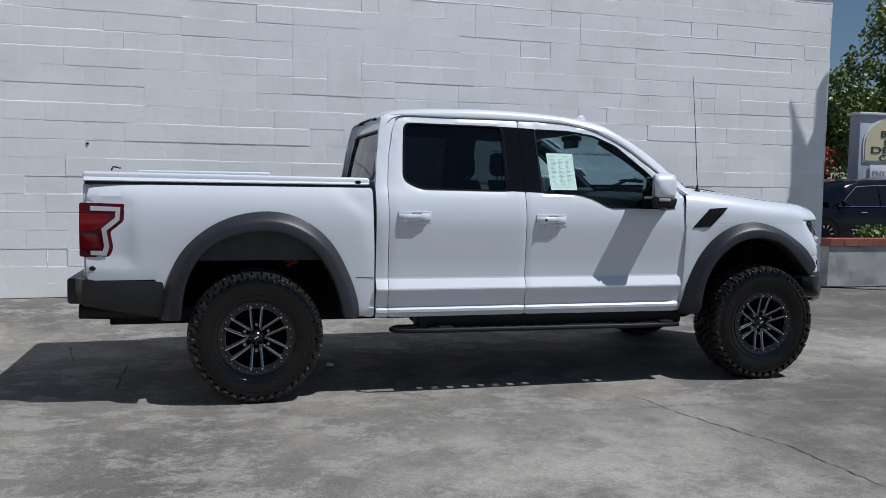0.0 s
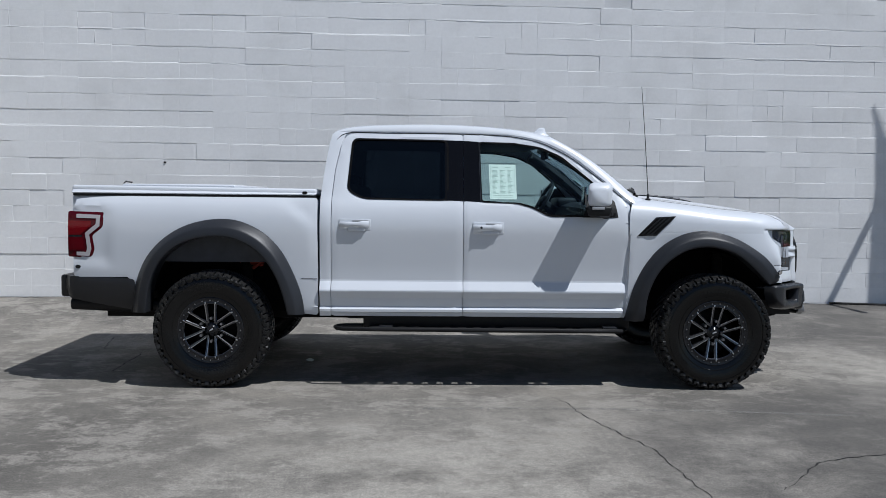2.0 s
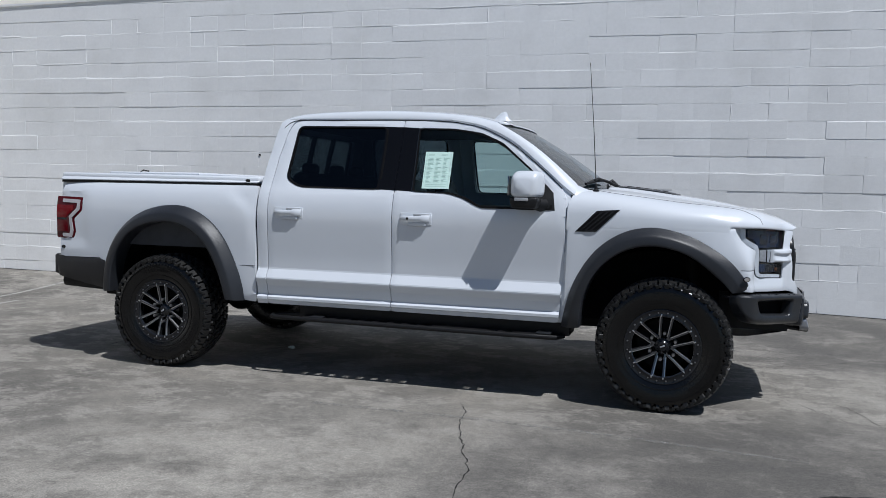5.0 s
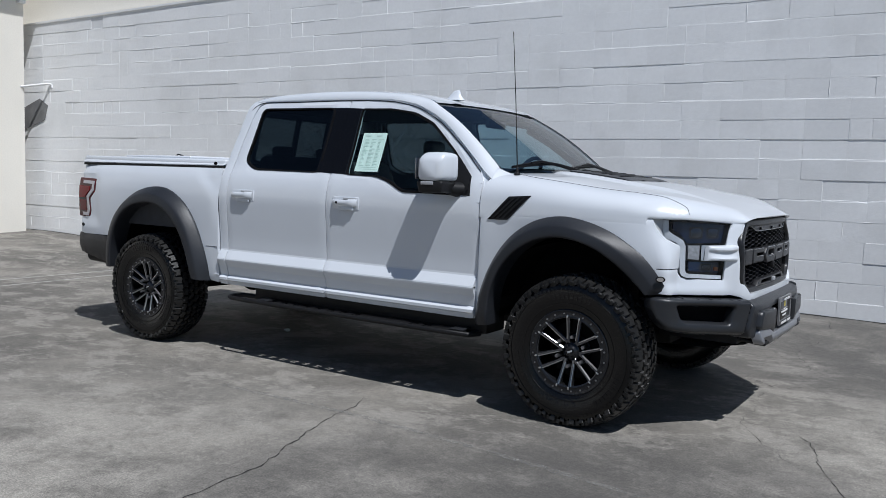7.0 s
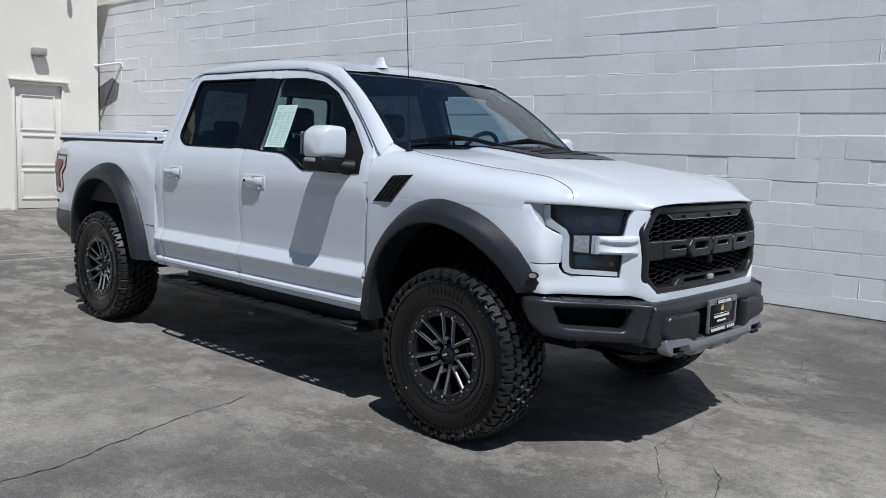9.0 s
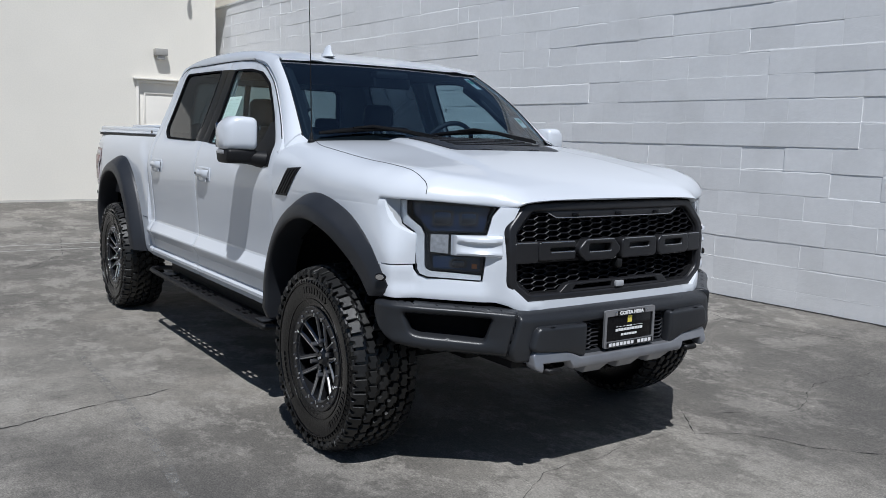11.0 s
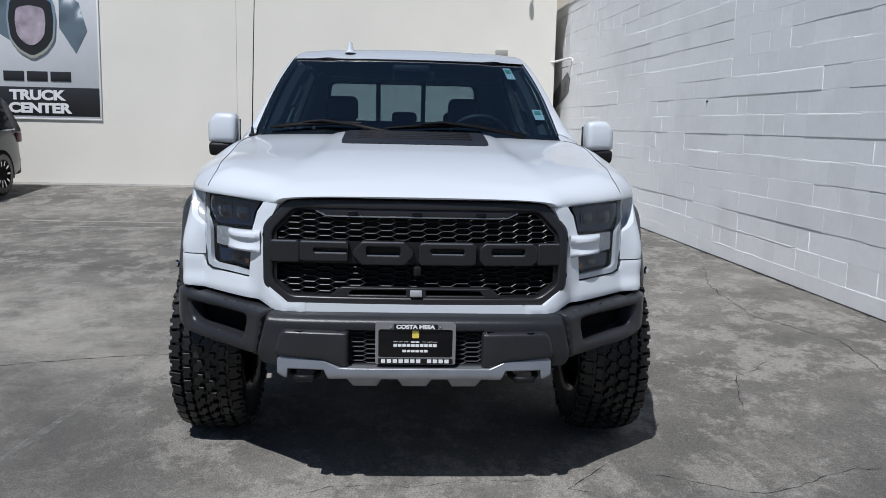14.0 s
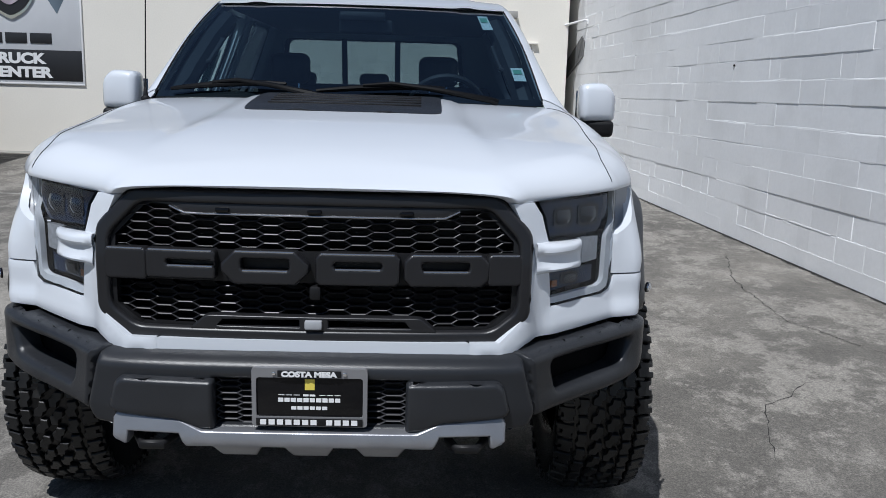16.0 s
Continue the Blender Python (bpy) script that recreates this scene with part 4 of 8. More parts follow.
ROOF_Y = 0.675
brow = [(2.60 - 0.087 * u * u + 0.020, 0.694 * u) for u in (-1.0, -0.85, -0.7, -0.5, -0.25, 0, 0.25, 0.5, 0.7, 0.85, 1.0)]
roof_out = [(0.868, -ROOF_Y), (0.842, -0.63), (0.842, 0.63), (0.868, ROOF_Y), (2.40, ROOF_Y), (2.505, 0.688)] + brow[::-1] + [(2.505, -0.688), (2.40, -ROOF_Y)]
part("roof", sheet(roof_out, lambda x, y: (x, CAB_Y + 0.01 + y, roof_z(x, y)), [], 0.04, 0.009, 0.0, (0, 0, -1)), WHITE, truck)
part("headliner", boxed((0.95, TY - 0.66, 1.835), (2.50, TY + 0.66, 1.86)), HEADLINER, truck)
DOOR_TOP = [(0.845, 1.845), (0.860, 1.876), (0.90, 1.893), (1.00, 1.899), (1.84, 1.892), (2.18, 1.884)]


def roof_edge(x, s):
    return Vector((x, CAB_Y + 0.01 + s * ROOF_Y, roof_z(x, ROOF_Y) + 0.0005))


def drip_rail(s):
    """The rounded shoulder between the door tops and the roof."""
    b3 = bmesh.new()
    rows = []
    for k in range(41):
        x = 0.850 + 1.34 * k / 40
        a = Vector(on_side(s, -0.002)(x, interp(DOOR_TOP, x)))
        b = roof_edge(x, s)
        c = Vector((x, a.y - s * 0.006, a.z + 0.72 * (b.z - a.z)))
        rows.append([a + Vector((0, -s * 0.02, -0.03))] + [a * (1 - t) ** 2 + c * 2 * t * (1 - t) + b * t * t for t in (0, 0.15, 0.3, 0.45, 0.6, 0.8, 1.0)] + [b + Vector((0, -s * 0.012, 0.0))])
    grid(b3, rows)
    part("drip_rail", b3, WHITE, truck, angle=60)
    seam = [(0.885, 1.835), (0.925, 1.872), (0.985, 1.889), (1.30, 1.889), (1.84, 1.888), (2.18, 1.8745), (2.30, 1.856), (2.43, 1.825), (2.53, 1.781), (2.64, 1.723), (2.77, 1.627), (2.89, 1.531), (3.02, 1.416)]
    way = [seam[0][0] + (seam[-1][0] - seam[0][0]) * k / 60 for k in range(61)]
    part("roof_seam", tube(bmesh.new(), [on_side(s, -0.001)(x, interp(seam, x)) for x in way], 0.0030, 6), BLACK, truck)


mirrored(drip_rail)
# shark-fin aerial
rows = []
for k, (h, w, l0, l1) in enumerate([(0.0, 0.034, -0.080, 0.080), (0.012, 0.029, -0.066, 0.070), (0.024, 0.020, -0.050, 0.055), (0.050, 0.016, -0.026, 0.045), (0.064, 0.011, -0.008, 0.040), (0.068, 0.005, 0.004, 0.034)]):
    rows.append([(2.47 + (l0 + (l1 - l0) * (0.5 + 0.5 * math.cos(a))), TY - 0.39 + w * math.sin(a), roof_z(2.47, 0.39) + h) for a in [j * math.tau / 12 for j in range(12)]])
b2 = bmesh.new()
vs = grid(b2, rows, close=True)
b2.faces.new(vs[-1])
part("roof_fin", b2, WHITE, truck, "small white roof fin")
for y in (-0.30, 0.30):
    part("roof_lamp_lens", boxed((0.86, TY + y - 0.03, 1.885), (0.90, TY + y + 0.03, 1.90), 0.006), BLACK, truck)

# ---- rear of the cab with its window
def cab_back(y, z):
    return (0.772 + 0.115 * max(0.0, (z - 1.36) / 0.54) ** 1.25 + 0.03 * (abs(y) / 0.8) ** 3, TY + y, z)


back_out = [(-0.93, 0.56), (-0.915, 1.38), (-0.83, 1.60), (-0.735, 1.86), (-0.68, 1.90), (0.65, 1.90), (0.70, 1.86), (0.80, 1.60), (0.90, 1.38), (0.93, 0.56)]
back_win = rounded([(-0.70, 1.45), (-0.665, 1.80), (0.535, 1.80), (0.57, 1.45)], 0.05)
part("cab_back", sheet(back_out, cab_back, [back_win], 0.07, 0.04, 0.003, (1, 0, 0)), WHITE, truck)
bw = part("rear_window", sheet(back_win, lambda y, z: Vector(cab_back(y, z)) + Vector((0.012, 0, 0)), [], 0.12, 0, 0, (1, 0, 0)), glass("rear_glass", (0.32, 0.38, 0.38)), truck, "tinted sliding rear window")
for y in (-0.262, 0.102):
    b2 = bmesh.new()
    rows = [[Vector(cab_back(y + dy, z)) + Vector((dx, 0, 0)) for dx, dy in ((0.016, -0.018), (0.045, -0.018), (0.045, 0.018), (0.016, 0.018))] for z in (1.45, 1.58, 1.70, 1.80)]
    grid(b2, rows, close=True)
    part("mullion", b2, BLACK, bw)
part("surround", sheet(grow(back_win, 0.02), lambda y, z: Vector(cab_back(y, z)) + Vector((-0.004, 0, 0)), [grow(back_win, -0.03)], 0.08, 0.01, 0, (1, 0, 0)), BLACK, bw)

# ---- windscreen and its pillars
def wind(u, v):
    """u across (-1..1), v from the cowl (0) to the roof (1)."""
    half = 0.832 + (0.694 - 0.832) * v
    x = 3.27 + (2.60 - 3.27) * v - (0.137 - 0.05 * v) * u * u
    z = 1.425 + (1.868 - 1.425) * v - (0.009 - 0.004 * v) * u * u + (0.022 + 0.016 * u * u) * math.sin(math.pi * v)
    return Vector((x, CAB_Y + half * u, z))


b2 = bmesh.new()
grid(b2, [[wind(-1 + k / 12, j / 12) for k in range(25)] for j in range(13)])
ws = part("windscreen", b2, GLASS_WIND, truck, "large curved tinted windscreen")
# black printed border of the screen
def edge_band(u0, u1, v0, v1, n=16):
    b3 = bmesh.new()
    rows = []
    for j in range(3):
        rows.append([wind(u0 + (u1 - u0) * k / n, v0 + (v1 - v0) * j / 2) + Vector((-0.004, 0, -0.004)) for k in range(n + 1)])
    grid(b3, rows)
    return b3


for band in ((-1, 1, 0.0, 0.05), (-1, 1, 0.972, 1.0), (-1, -0.965, 0.0, 1.0), (0.965, 1, 0, 1)):
    part("border", edge_band(*band), BLACK, ws)
part("sensor_housing", boxed((2.52, TY - 0.13, 1.79), (2.62, TY + 0.10, 1.838), 0.02), INTERIOR, ws, "black sensor housing behind the screen")
PAPER_WHITE, GREEN_INK = mat("white_paper_label", (0.72, 0.78, 0.74), 0.6, vary=0.05), mat("green_ink", (0.18, 0.42, 0.30), 0.6)
for u0, v0, w, h in ((0.80, 0.72, 0.068, 0.20), (0.885, 0.20, 0.070, 0.11)):
    st = []
    for k, (du, dv, dw, dh) in enumerate(((0, 0, 1, 1), (0.12, 0.5, 0.7, 0.32))):
        b2 = bmesh.new()
        b2.faces.new([b2.verts.new(wind(u0 + (du + p * dw) * w, v0 + (dv + q * dh) * h) + Vector((-0.006, 0, -0.006)) * (1 - 0.35 * k)) for p, q in ((0, 0), (1, 0), (1, 1), (0, 1))])
        st.append(part(("inspection_sticker", "print")[k], b2, (PAPER_WHITE, GREEN_INK)[k], ws, ("small white paper sticker", "green print")[k], smooth=False))


def bonnet_gap(s):
    """The dark shut line between bonnet and wing."""
    lines = ([(4.282, 0.858), (4.27, 0.846), (4.245, 0.838), (4.20, 0.834), (4.10, 0.836), (3.98, 0.842), (3.80, 0.858), (3.60, 0.872), (3.42, 0.876), (3.32, 0.862), (3.24, 0.834), (3.19, 0.80)],)
    for pts in lines:
        n = 4 * (len(pts) - 1)
        px = [(i, q[0]) for i, q in enumerate(pts)]
        py = [(i, q[1]) for i, q in enumerate(pts)]
        way = [(interp(px, i / 4), interp(py, i / 4)) for i in range(n + 1)]
        b3 = tube(bmesh.new(), [(x, TY + s * y, bonnet_z(x, y) + 0.0002) for x, y in way], 0.0017, 6)
        part("shut_line", b3, BLACK, bonnet)


def build_pillar(s):
    """The windscreen pillar: a swept strip between the door frame and the glass."""
    edge = [(2.18, 1.890), (2.33, 1.868), (2.45, 1.837), (2.66, 1.732), (2.91, 1.534), (3.045, 1.420), (3.11, 1.375)]
    b3 = bmesh.new()
    rows = []
    for k in range(41):
        ex = 2.18 + 0.93 * k / 40
        ez = interp(edge, ex)
        a = Vector(on_side(s, -0.001)(ex, ez))
        v = (3.133 - ex) / 0.62
        b = wind(s, min(1.0, max(0.0, v)))
        if v > 1:
            k1 = min(1.0, (v - 1) / 0.2)
            b = b.lerp(roof_edge(ex, s) - Vector((0, 0, 0.010)), k1)
        b += Vector((0.0, 0, 0.010))
        c = (a + b) / 2 + Vector((0.006, s * 0.008, 0.016))
        row = [a + Vector((0, -s * 0.015, -0.02)), a + Vector((0, -s * 0.004, -0.004))]
        row += [a * (1 - t) ** 2 + c * 2 * t * (1 - t) + b * t * t for t in (0.0, 0.12, 0.25, 0.4, 0.55, 0.7, 0.85, 0.95, 1.0)]
        row += [b + Vector((-0.004, -s * 0.004, -0.006)), b + Vector((-0.012, -s * 0.006, -0.03))]
        rows.append(row)
    grid(b3, rows)
    part("screen_pillar", b3, WHITE, truck, angle=60)
    b4 = bmesh.new()
    tube(b4, [wind(s * 1.0, 0.02 + 0.96 * k / 10) + Vector((0.004, 0, 0.003)) for k in range(11)], 0.004, 6)
    part("screen_seal", b4, BLACK, ws)
    b5 = bmesh.new()
    tube(b5, [wind(s * 0.955, v) + Vector((-0.06, -s * 0.02, -0.05)) for v in (0.05, 0.3, 0.6, 0.9)], 0.050, 8)
    part("inner_pillar", b5, INTERIOR, truck)
    b6 = bmesh.new()
    tube(b6, [wind(s * 0.95, 0.30) + Vector((-0.10, -s * 0.03, -0.03)), wind(s * 0.92, 0.33) + Vector((-0.10, -s * 0.06, -0.02)), wind(s * 0.92, 0.55) + Vector((-0.10, -s * 0.06, -0.02)), wind(s * 0.95, 0.58) + Vector((-0.10, -s * 0.03, -0.03))], 0.012, 8)
    part("grab_handle", b6, INTERIOR, truck)


mirrored(build_pillar)

# ---- bonnet
CENTRE = [(3.10, 1.415), (3.25, 1.424), (3.45, 1.412), (3.75, 1.374), (4.05, 1.333), (4.25, 1.296), (4.38, 1.260), (4.46, 1.230), (4.50, 1.208), (4.53, 1.17)]
CROWN = [(3.05, 1.408), (3.20, 1.410), (3.30, 1.405), (3.50, 1.385), (3.80, 1.345), (4.00, 1.326), (4.15, 1.310), (4.28, 1.284), (4.40, 1.252), (4.53, 1.210)]
# the rim of the bonnet and wing tops: x, half width, height, breadth of its rolled edge, squareness of the roll
RIM_WAY = [(3.067, 0.985, 1.200, 0.20, 2.7), (3.30, 0.993, 1.200, 0.20, 2.5), (3.55, 0.996, 1.200, 0.20, 2.4), (3.80, 0.990, 1.200, 0.19, 2.3), (3.95, 0.981, 1.198, 0.18, 2.2), (4.05, 0.971, 1.195, 0.17, 1.9),
           (4.117, 0.957, 1.193, 0.16, 1.8), (4.165, 0.936, 1.192, 0.15, 1.8), (4.23, 0.900, 1.192, 0.15, 1.8), (4.287, 0.860, 1.191, 0.14, 1.9), (4.36, 0.755, 1.184, 0.14, 2.0), (4.436, 0.615, 1.172, 0.13, 2.5),
           (4.490, 0.560, 1.172, 0.14, 2.5), (4.515, 0.520, 1.190, 0.18, 2.3), (4.523, 0.40, 1.199, 0.21, 2.2), (4.530, 0.20, 1.203, 0.22, 2.2), (4.532, 0.0, 1.204, 0.22, 2.2)]


def crown_z(x, y):
    c, e = interp(CENTRE, x), interp(CROWN, x)
    ridge = interp([(3.2, 0.40), (3.7, 0.42), (4.05, 0.455), (4.3, 0.50), (4.5, 0.54)], x)
    return c - (c - e) * (abs(y) / 0.80) ** 2.6 + 0.015 * ease((4.45 - x) / 0.55) * (1 - ease((abs(y) - ridge + 0.02) / 0.050))


def wing_swell(x, z):
    return 0.012 * math.exp(-((z - 1.19) / 0.10) ** 2) * ease((x - 3.15) / 0.3) * ease((4.05 - x) / 0.3)


def wing_y(x, z):
    return taper(round(x, 4), round(z, 4)) * interp(SECTION, z) / 0.997 + wing_swell(x, z)


def rim_ray(c):
    """Foot and rim of one line of the bonnet surface, c counted along RIM_WAY."""
    e = [interp([(i, q[j]) for i, q in enumerate(RIM_WAY)], c) for j in range(5)]
    if c < 6:
        e[1] = wing_y(e[0], e[2]) + 0.0006
    foot = interp([(0, 3.31), (1, 3.42), (2, 3.60), (3, 3.80), (4, 3.92), (6, 3.98), (9, 4.03), (12, 4.07), (16, 4.10)], c)
    return foot, e


def shell_line(c, s):
    foot, (ex, ey, ez, wide, n) = rim_ray(c)
    length = math.hypot(ex - foot, ey)
    r0 = 1 - wide / length
    bow = 1 + max(0.0, foot - ex) * 5
    pts = []
    rr = [r0 * k / 26 for k in range(26)] + [r0 + (1 - r0) * math.sin(0.5 * math.pi * k / 12) for k in range(13)]
    for r in rr:
        x, y = foot + (ex - foot) * r ** bow, ey * r
        t = max(0.0, (r - r0) / (1 - r0))
        z = ez + (crown_z(x, y) - ez) * max(0.0, 1 - t ** n) ** (1 / n)
        pts.append(Vector((x, TY + s * y, z)))
    d = Vector((ex - foot, s * ey, 0)).normalized()
    if c <= 5.5:
        return pts + [Vector((ex, TY + s * (wing_y(ex, ez - h) + out), ez - h)) for h, out in ((0.018, 0.0003), (0.038, 0.0), (0.054, -0.0020))]
    return pts + [pts[-1] - d * 0.003 + Vector((0, 0, -0.003)), pts[-1] - d * 0.015 + Vector((0, 0, -0.005)), pts[-1] - d * 0.03 + Vector((0, 0, -0.006))]


COUNT = 6 * (len(RIM_WAY) - 1)
b2 = bmesh.new()
grid(b2, [shell_line(k / 6, -1) for k in range(COUNT + 1)] + [shell_line((COUNT - k) / 6, 1) for k in range(1, COUNT + 1)])
bmesh.ops.remove_doubles(b2, verts=b2.verts, dist=0.0006)
bonnet = part("bonnet", b2, WHITE, truck, "white bonnet and wing tops with rolled edges", angle=60)
tree = bvhtree.BVHTree.FromPolygons([v.co[:] for v in bonnet.data.vertices], [list(q.vertices) for q in bonnet.data.polygons])


def bonnet_z(x, y):
    hit = tree.ray_cast(Vector((x, TY + y, 2.0)), Vector((0, 0, -1)))[0]
    return hit.z if hit else crown_z(x, y)


VENT = rounded([(3.335, -0.355), (3.62, -0.355), (3.735, -0.352), (3.757, -0.33), (3.765, 0.0), (3.757, 0.33), (3.735, 0.352), (3.62, 0.355), (3.335, 0.355)], 0.02, 2)
mirrored(bonnet_gap)
insert = part("bonnet_vent", sheet(VENT, lambda x, y: (x, TY + y, crown_z(x, y) + 0.012 - 0.005 * ease((x - 3.68) / 0.07)), [], 0.03, 0.02, 0.005, (0, 0, -1)), FLARE, bonnet, "dark grey bonnet vent insert")
for k in range(5):
    x = 3.39 + 0.062 * k
    b2 = boxed((x, TY - 0.28, crown_z(x, 0) + 0.006), (x + 0.026, TY + 0.28, crown_z(x, 0) + 0.0145), 0.003)
    for v in b2.verts:
        v.co.z += crown_z(x, v.co.y - TY) - crown_z(x, 0)
    part("vent_louvre", b2, BLACK, insert)
part("cowl", sheet([(3.11, -0.80), (3.20, -0.78), (3.31, -0.4), (3.33, 0), (3.31, 0.4), (3.20, 0.76), (3.11, 0.78), (3.14, 0.5), (3.16, 0), (3.14, -0.5)], lambda x, y: (x, TY + y, 1.405), [], 0.06, 0.02, 0.002, (0, 0, -1)), BLACK, truck, "black plastic cowl grille")


def wiper(tip, end, pivot, x0):
    """A flat blade lying just above the cowl, from its tip to its end, and a bent arm from the pivot to its middle."""
    w = bmesh.new()
    at = lambda y, k: wind((y - CAB_Y) / 0.825, 0.026 + 0.052 * math.sin(math.pi * min(0.62, 0.62 * k))) + Vector((0.014, 0, 0.018))
    way = [at(tip + (end - tip) * k / 10, k / 10) for k in range(11)]
    tube(w, way, [0.008 + 0.006 * math.sin(math.pi * k / 10) for k in range(11)], 8)
    grip = at(tip + (end - tip) * 0.58, 0.58)
    root = part("wiper", w, WIPER, truck, "black windscreen wiper")
    knee = grip.lerp(Vector((x0, pivot, 1.44)), 0.45) + Vector((0.010, 0, 0.012))
    arm = tube(bmesh.new(), [Vector((x0 + 0.005, pivot + 0.03, 1.428)), Vector((x0 + 0.010, pivot, 1.438)), knee, grip + Vector((0.012, 0, 0.014)), at(tip + (end - tip) * 0.36, 0.36) + Vector((0.010, 0, 0.010))], [0.016, 0.014, 0.011, 0.009, 0.006], 8)
    part("wiper_arm", arm, WIPER, root)


WIPER = mat("black_wiper_rubber", (0.004, 0.004, 0.0045), 0.35, spec=0.16)
wiper(-0.790, -0.300, -0.150, 3.315)
wiper(-0.170, 0.360, 0.550, 3.245)

# ---- front wings with side vents
VENTS = [(3.125, 1.135), (3.262, 1.275), (3.41, 1.285), (3.262, 1.138)]
WING = [(3.06, 0.52), (3.068, 0.80), (3.076, 1.15), (3.069, 1.205), (3.30, 1.207), (3.55, 1.207), (3.80, 1.206), (3.95, 1.204), (4.05, 1.202)]
# edge of the wing along the headlamp, as plan walk and height
LAMP_EDGE = [(1.010, 1.199), (1.006, 1.16), (0.992, 1.115), (0.972, 1.083), (0.935, 1.062), (0.905, 1.050), (0.896, 1.038), (0.893, 1.01), (0.893, 0.928)]


def build_wing(s):
    into = (0, -s, 0)
    outline = [(walk_at(x, z), z) for x, z in WING] + LAMP_EDGE + [(1.04, 0.928), (walk_at(4.16, 0.86), 0.86)] + [(walk_at(x, z), z) for x, z in reversed(FRONT_CUT)]

    def place(u, z):
        x, y, z = on_nose(s)(u, z)
        swell = wing_swell(x, z)
        tuck = 0.012 * ease((z - 1.180) / 0.02)
        return (x - tuck * ease((1.06 - u) / 0.1), y + s * (swell - tuck), z)

    w = part("front_wing", sheet(outline, place, [], 0.024, 0.03, 0.003, into), WHITE, truck)
    skins = [bvhtree.BVHTree.FromPolygons([v.co[:] for v in o.data.vertices], [list(q.vertices) for q in o.data.polygons]) for o in (w, bonnet)]

    def skin(out):
        def f(x, z):
            hits = [t.ray_cast(Vector((x, TY + s * 1.5, z)), Vector((0, -s, 0)))[0] for t in skins]
            return (x, max((h.y * s for h in hits if h), default=0.98) * s + s * out, z)
        return f

    frame_ob = part("vent_frame", sheet(VENTS, skin(0.008), [grow(VENTS, -0.014)], 0.025, 0.02, 0.003, into), BLACK, w, "black side vent")
    part("vent_back", sheet(grow(VENTS, -0.010), skin(0.005), [], 0.03, 0.004, 0, into), LINER, frame_ob)
    for k in range(3):
        t = 0.24 + 0.24 * k
        p0 = Vector(VENTS[0]).lerp(Vector(VENTS[3]), t)
        p1 = Vector(VENTS[1]).lerp(Vector(VENTS[2]), t)
        bar = [tuple(p0 + Vector((-0.007, 0.008))), tuple(p1 + Vector((-0.007, -0.008))), tuple(p1 + Vector((0.008, -0.008))), tuple(p0 + Vector((0.008, 0.008)))]
        part("vent_slat", sheet(bar, skin(0.0075), [], 0.04, 0.004, 0.001, into), BLACK, frame_ob)


mirrored(build_wing)

# ---- grey wheel-arch flares
REAR_FLARE = ([(-0.585, 0.545), (-0.555, 0.76), (-0.475, 0.95), (-0.34, 1.095), (-0.17, 1.19), (0.03, 1.232), (0.21, 1.215), (0.38, 1.13), (0.505, 1.00), (0.60, 0.82), (0.655, 0.66), (0.672, 0.535)],
              [(-0.465, 0.550), (-0.435, 0.75), (-0.365, 0.91), (-0.25, 1.025), (-0.11, 1.085), (0.04, 1.105), (0.17, 1.09), (0.30, 1.03), (0.405, 0.93), (0.485, 0.79), (0.53, 0.655), (0.555, 0.545)])
FRONT_FLARE = ([(3.045, 0.500), (3.095, 0.72), (3.175, 0.90), (3.29, 1.045), (3.44, 1.142), (3.60, 1.178), (3.74, 1.162), (3.87, 1.120), (3.98, 1.062), (4.09, 0.985), (4.175, 0.89), (4.240, 0.79)],
               [(3.175, 0.510), (3.20, 0.71), (3.265, 0.86), (3.36, 0.965), (3.48, 1.035), (3.61, 1.060), (3.73, 1.048), (3.83, 1.015), (3.92, 0.960), (4.00, 0.895), (4.065, 0.835), (4.115, 0.785)])


def build_flare(s, rails, name):
    outer, inner = rails
    n = 44
    def along(rail, t):
        f = t * (len(rail) - 1)
        xs_ = [(i, p[0]) for i, p in enumerate(rail)]
        zs_ = [(i, p[1]) for i, p in enumerate(rail)]
        return interp(xs_, f), interp(zs_, f)

    rows = []
    for k in range(n + 1):
        t = k / n
        (ox, oz), (ix, iz) = along(outer, t), along(inner, t)
        yb = side_y(ox, min(oz, 1.25))
        row = []
        for w, lift in ((0.0, -0.012), (0.0, 0.014), (0.03, 0.020), (0.10, 0.033), (0.22, 0.053), (0.34, 0.071), (0.42, 0.081), (0.47, 0.085), (0.53, 0.0875), (0.70, 0.092), (0.88, 0.095), (0.95, 0.0935), (0.985, 0.089), (1.0, 0.080), (1.0, 0.030), (1.02, -0.06)):
            x, z = ox + (ix - ox) * w, oz + (iz - oz) * w
            base = yb + (max(side_y(ix, min(iz, 1.2)), yb) - yb) * w
            keep = 1 - 0.62 * ease((ox - 3.75) / 0.45) if lift > 0.011 else 1.0
            row.append((x, TY + s * (base + lift * keep), z))
        rows.append(row)
    b3 = bmesh.new()
    vs = grid(b3, rows)
    fl = part(name, b3, ARCH, truck, "dark grey textured wheel-arch flare", angle=50)
    if name == "front_flare":
        part("side_marker", lathe_disc((4.195, TY + s * (side_y(4.195, 0.874) + 0.028), 0.874), 0.0125, 0.006, s, 1.6, turn=32), CHROME, fl, "small clear oval side marker")
        part("marker_rim", lathe_disc((4.195, TY + s * (side_y(4.195, 0.874) + 0.025), 0.874), 0.0165, 0.006, s, 1.55, turn=32), GLOSSBLACK, fl)
    return fl


for s in (-1, 1):
    build_flare(s, REAR_FLARE, "rear_flare")
    build_flare(s, FRONT_FLARE, "front_flare")


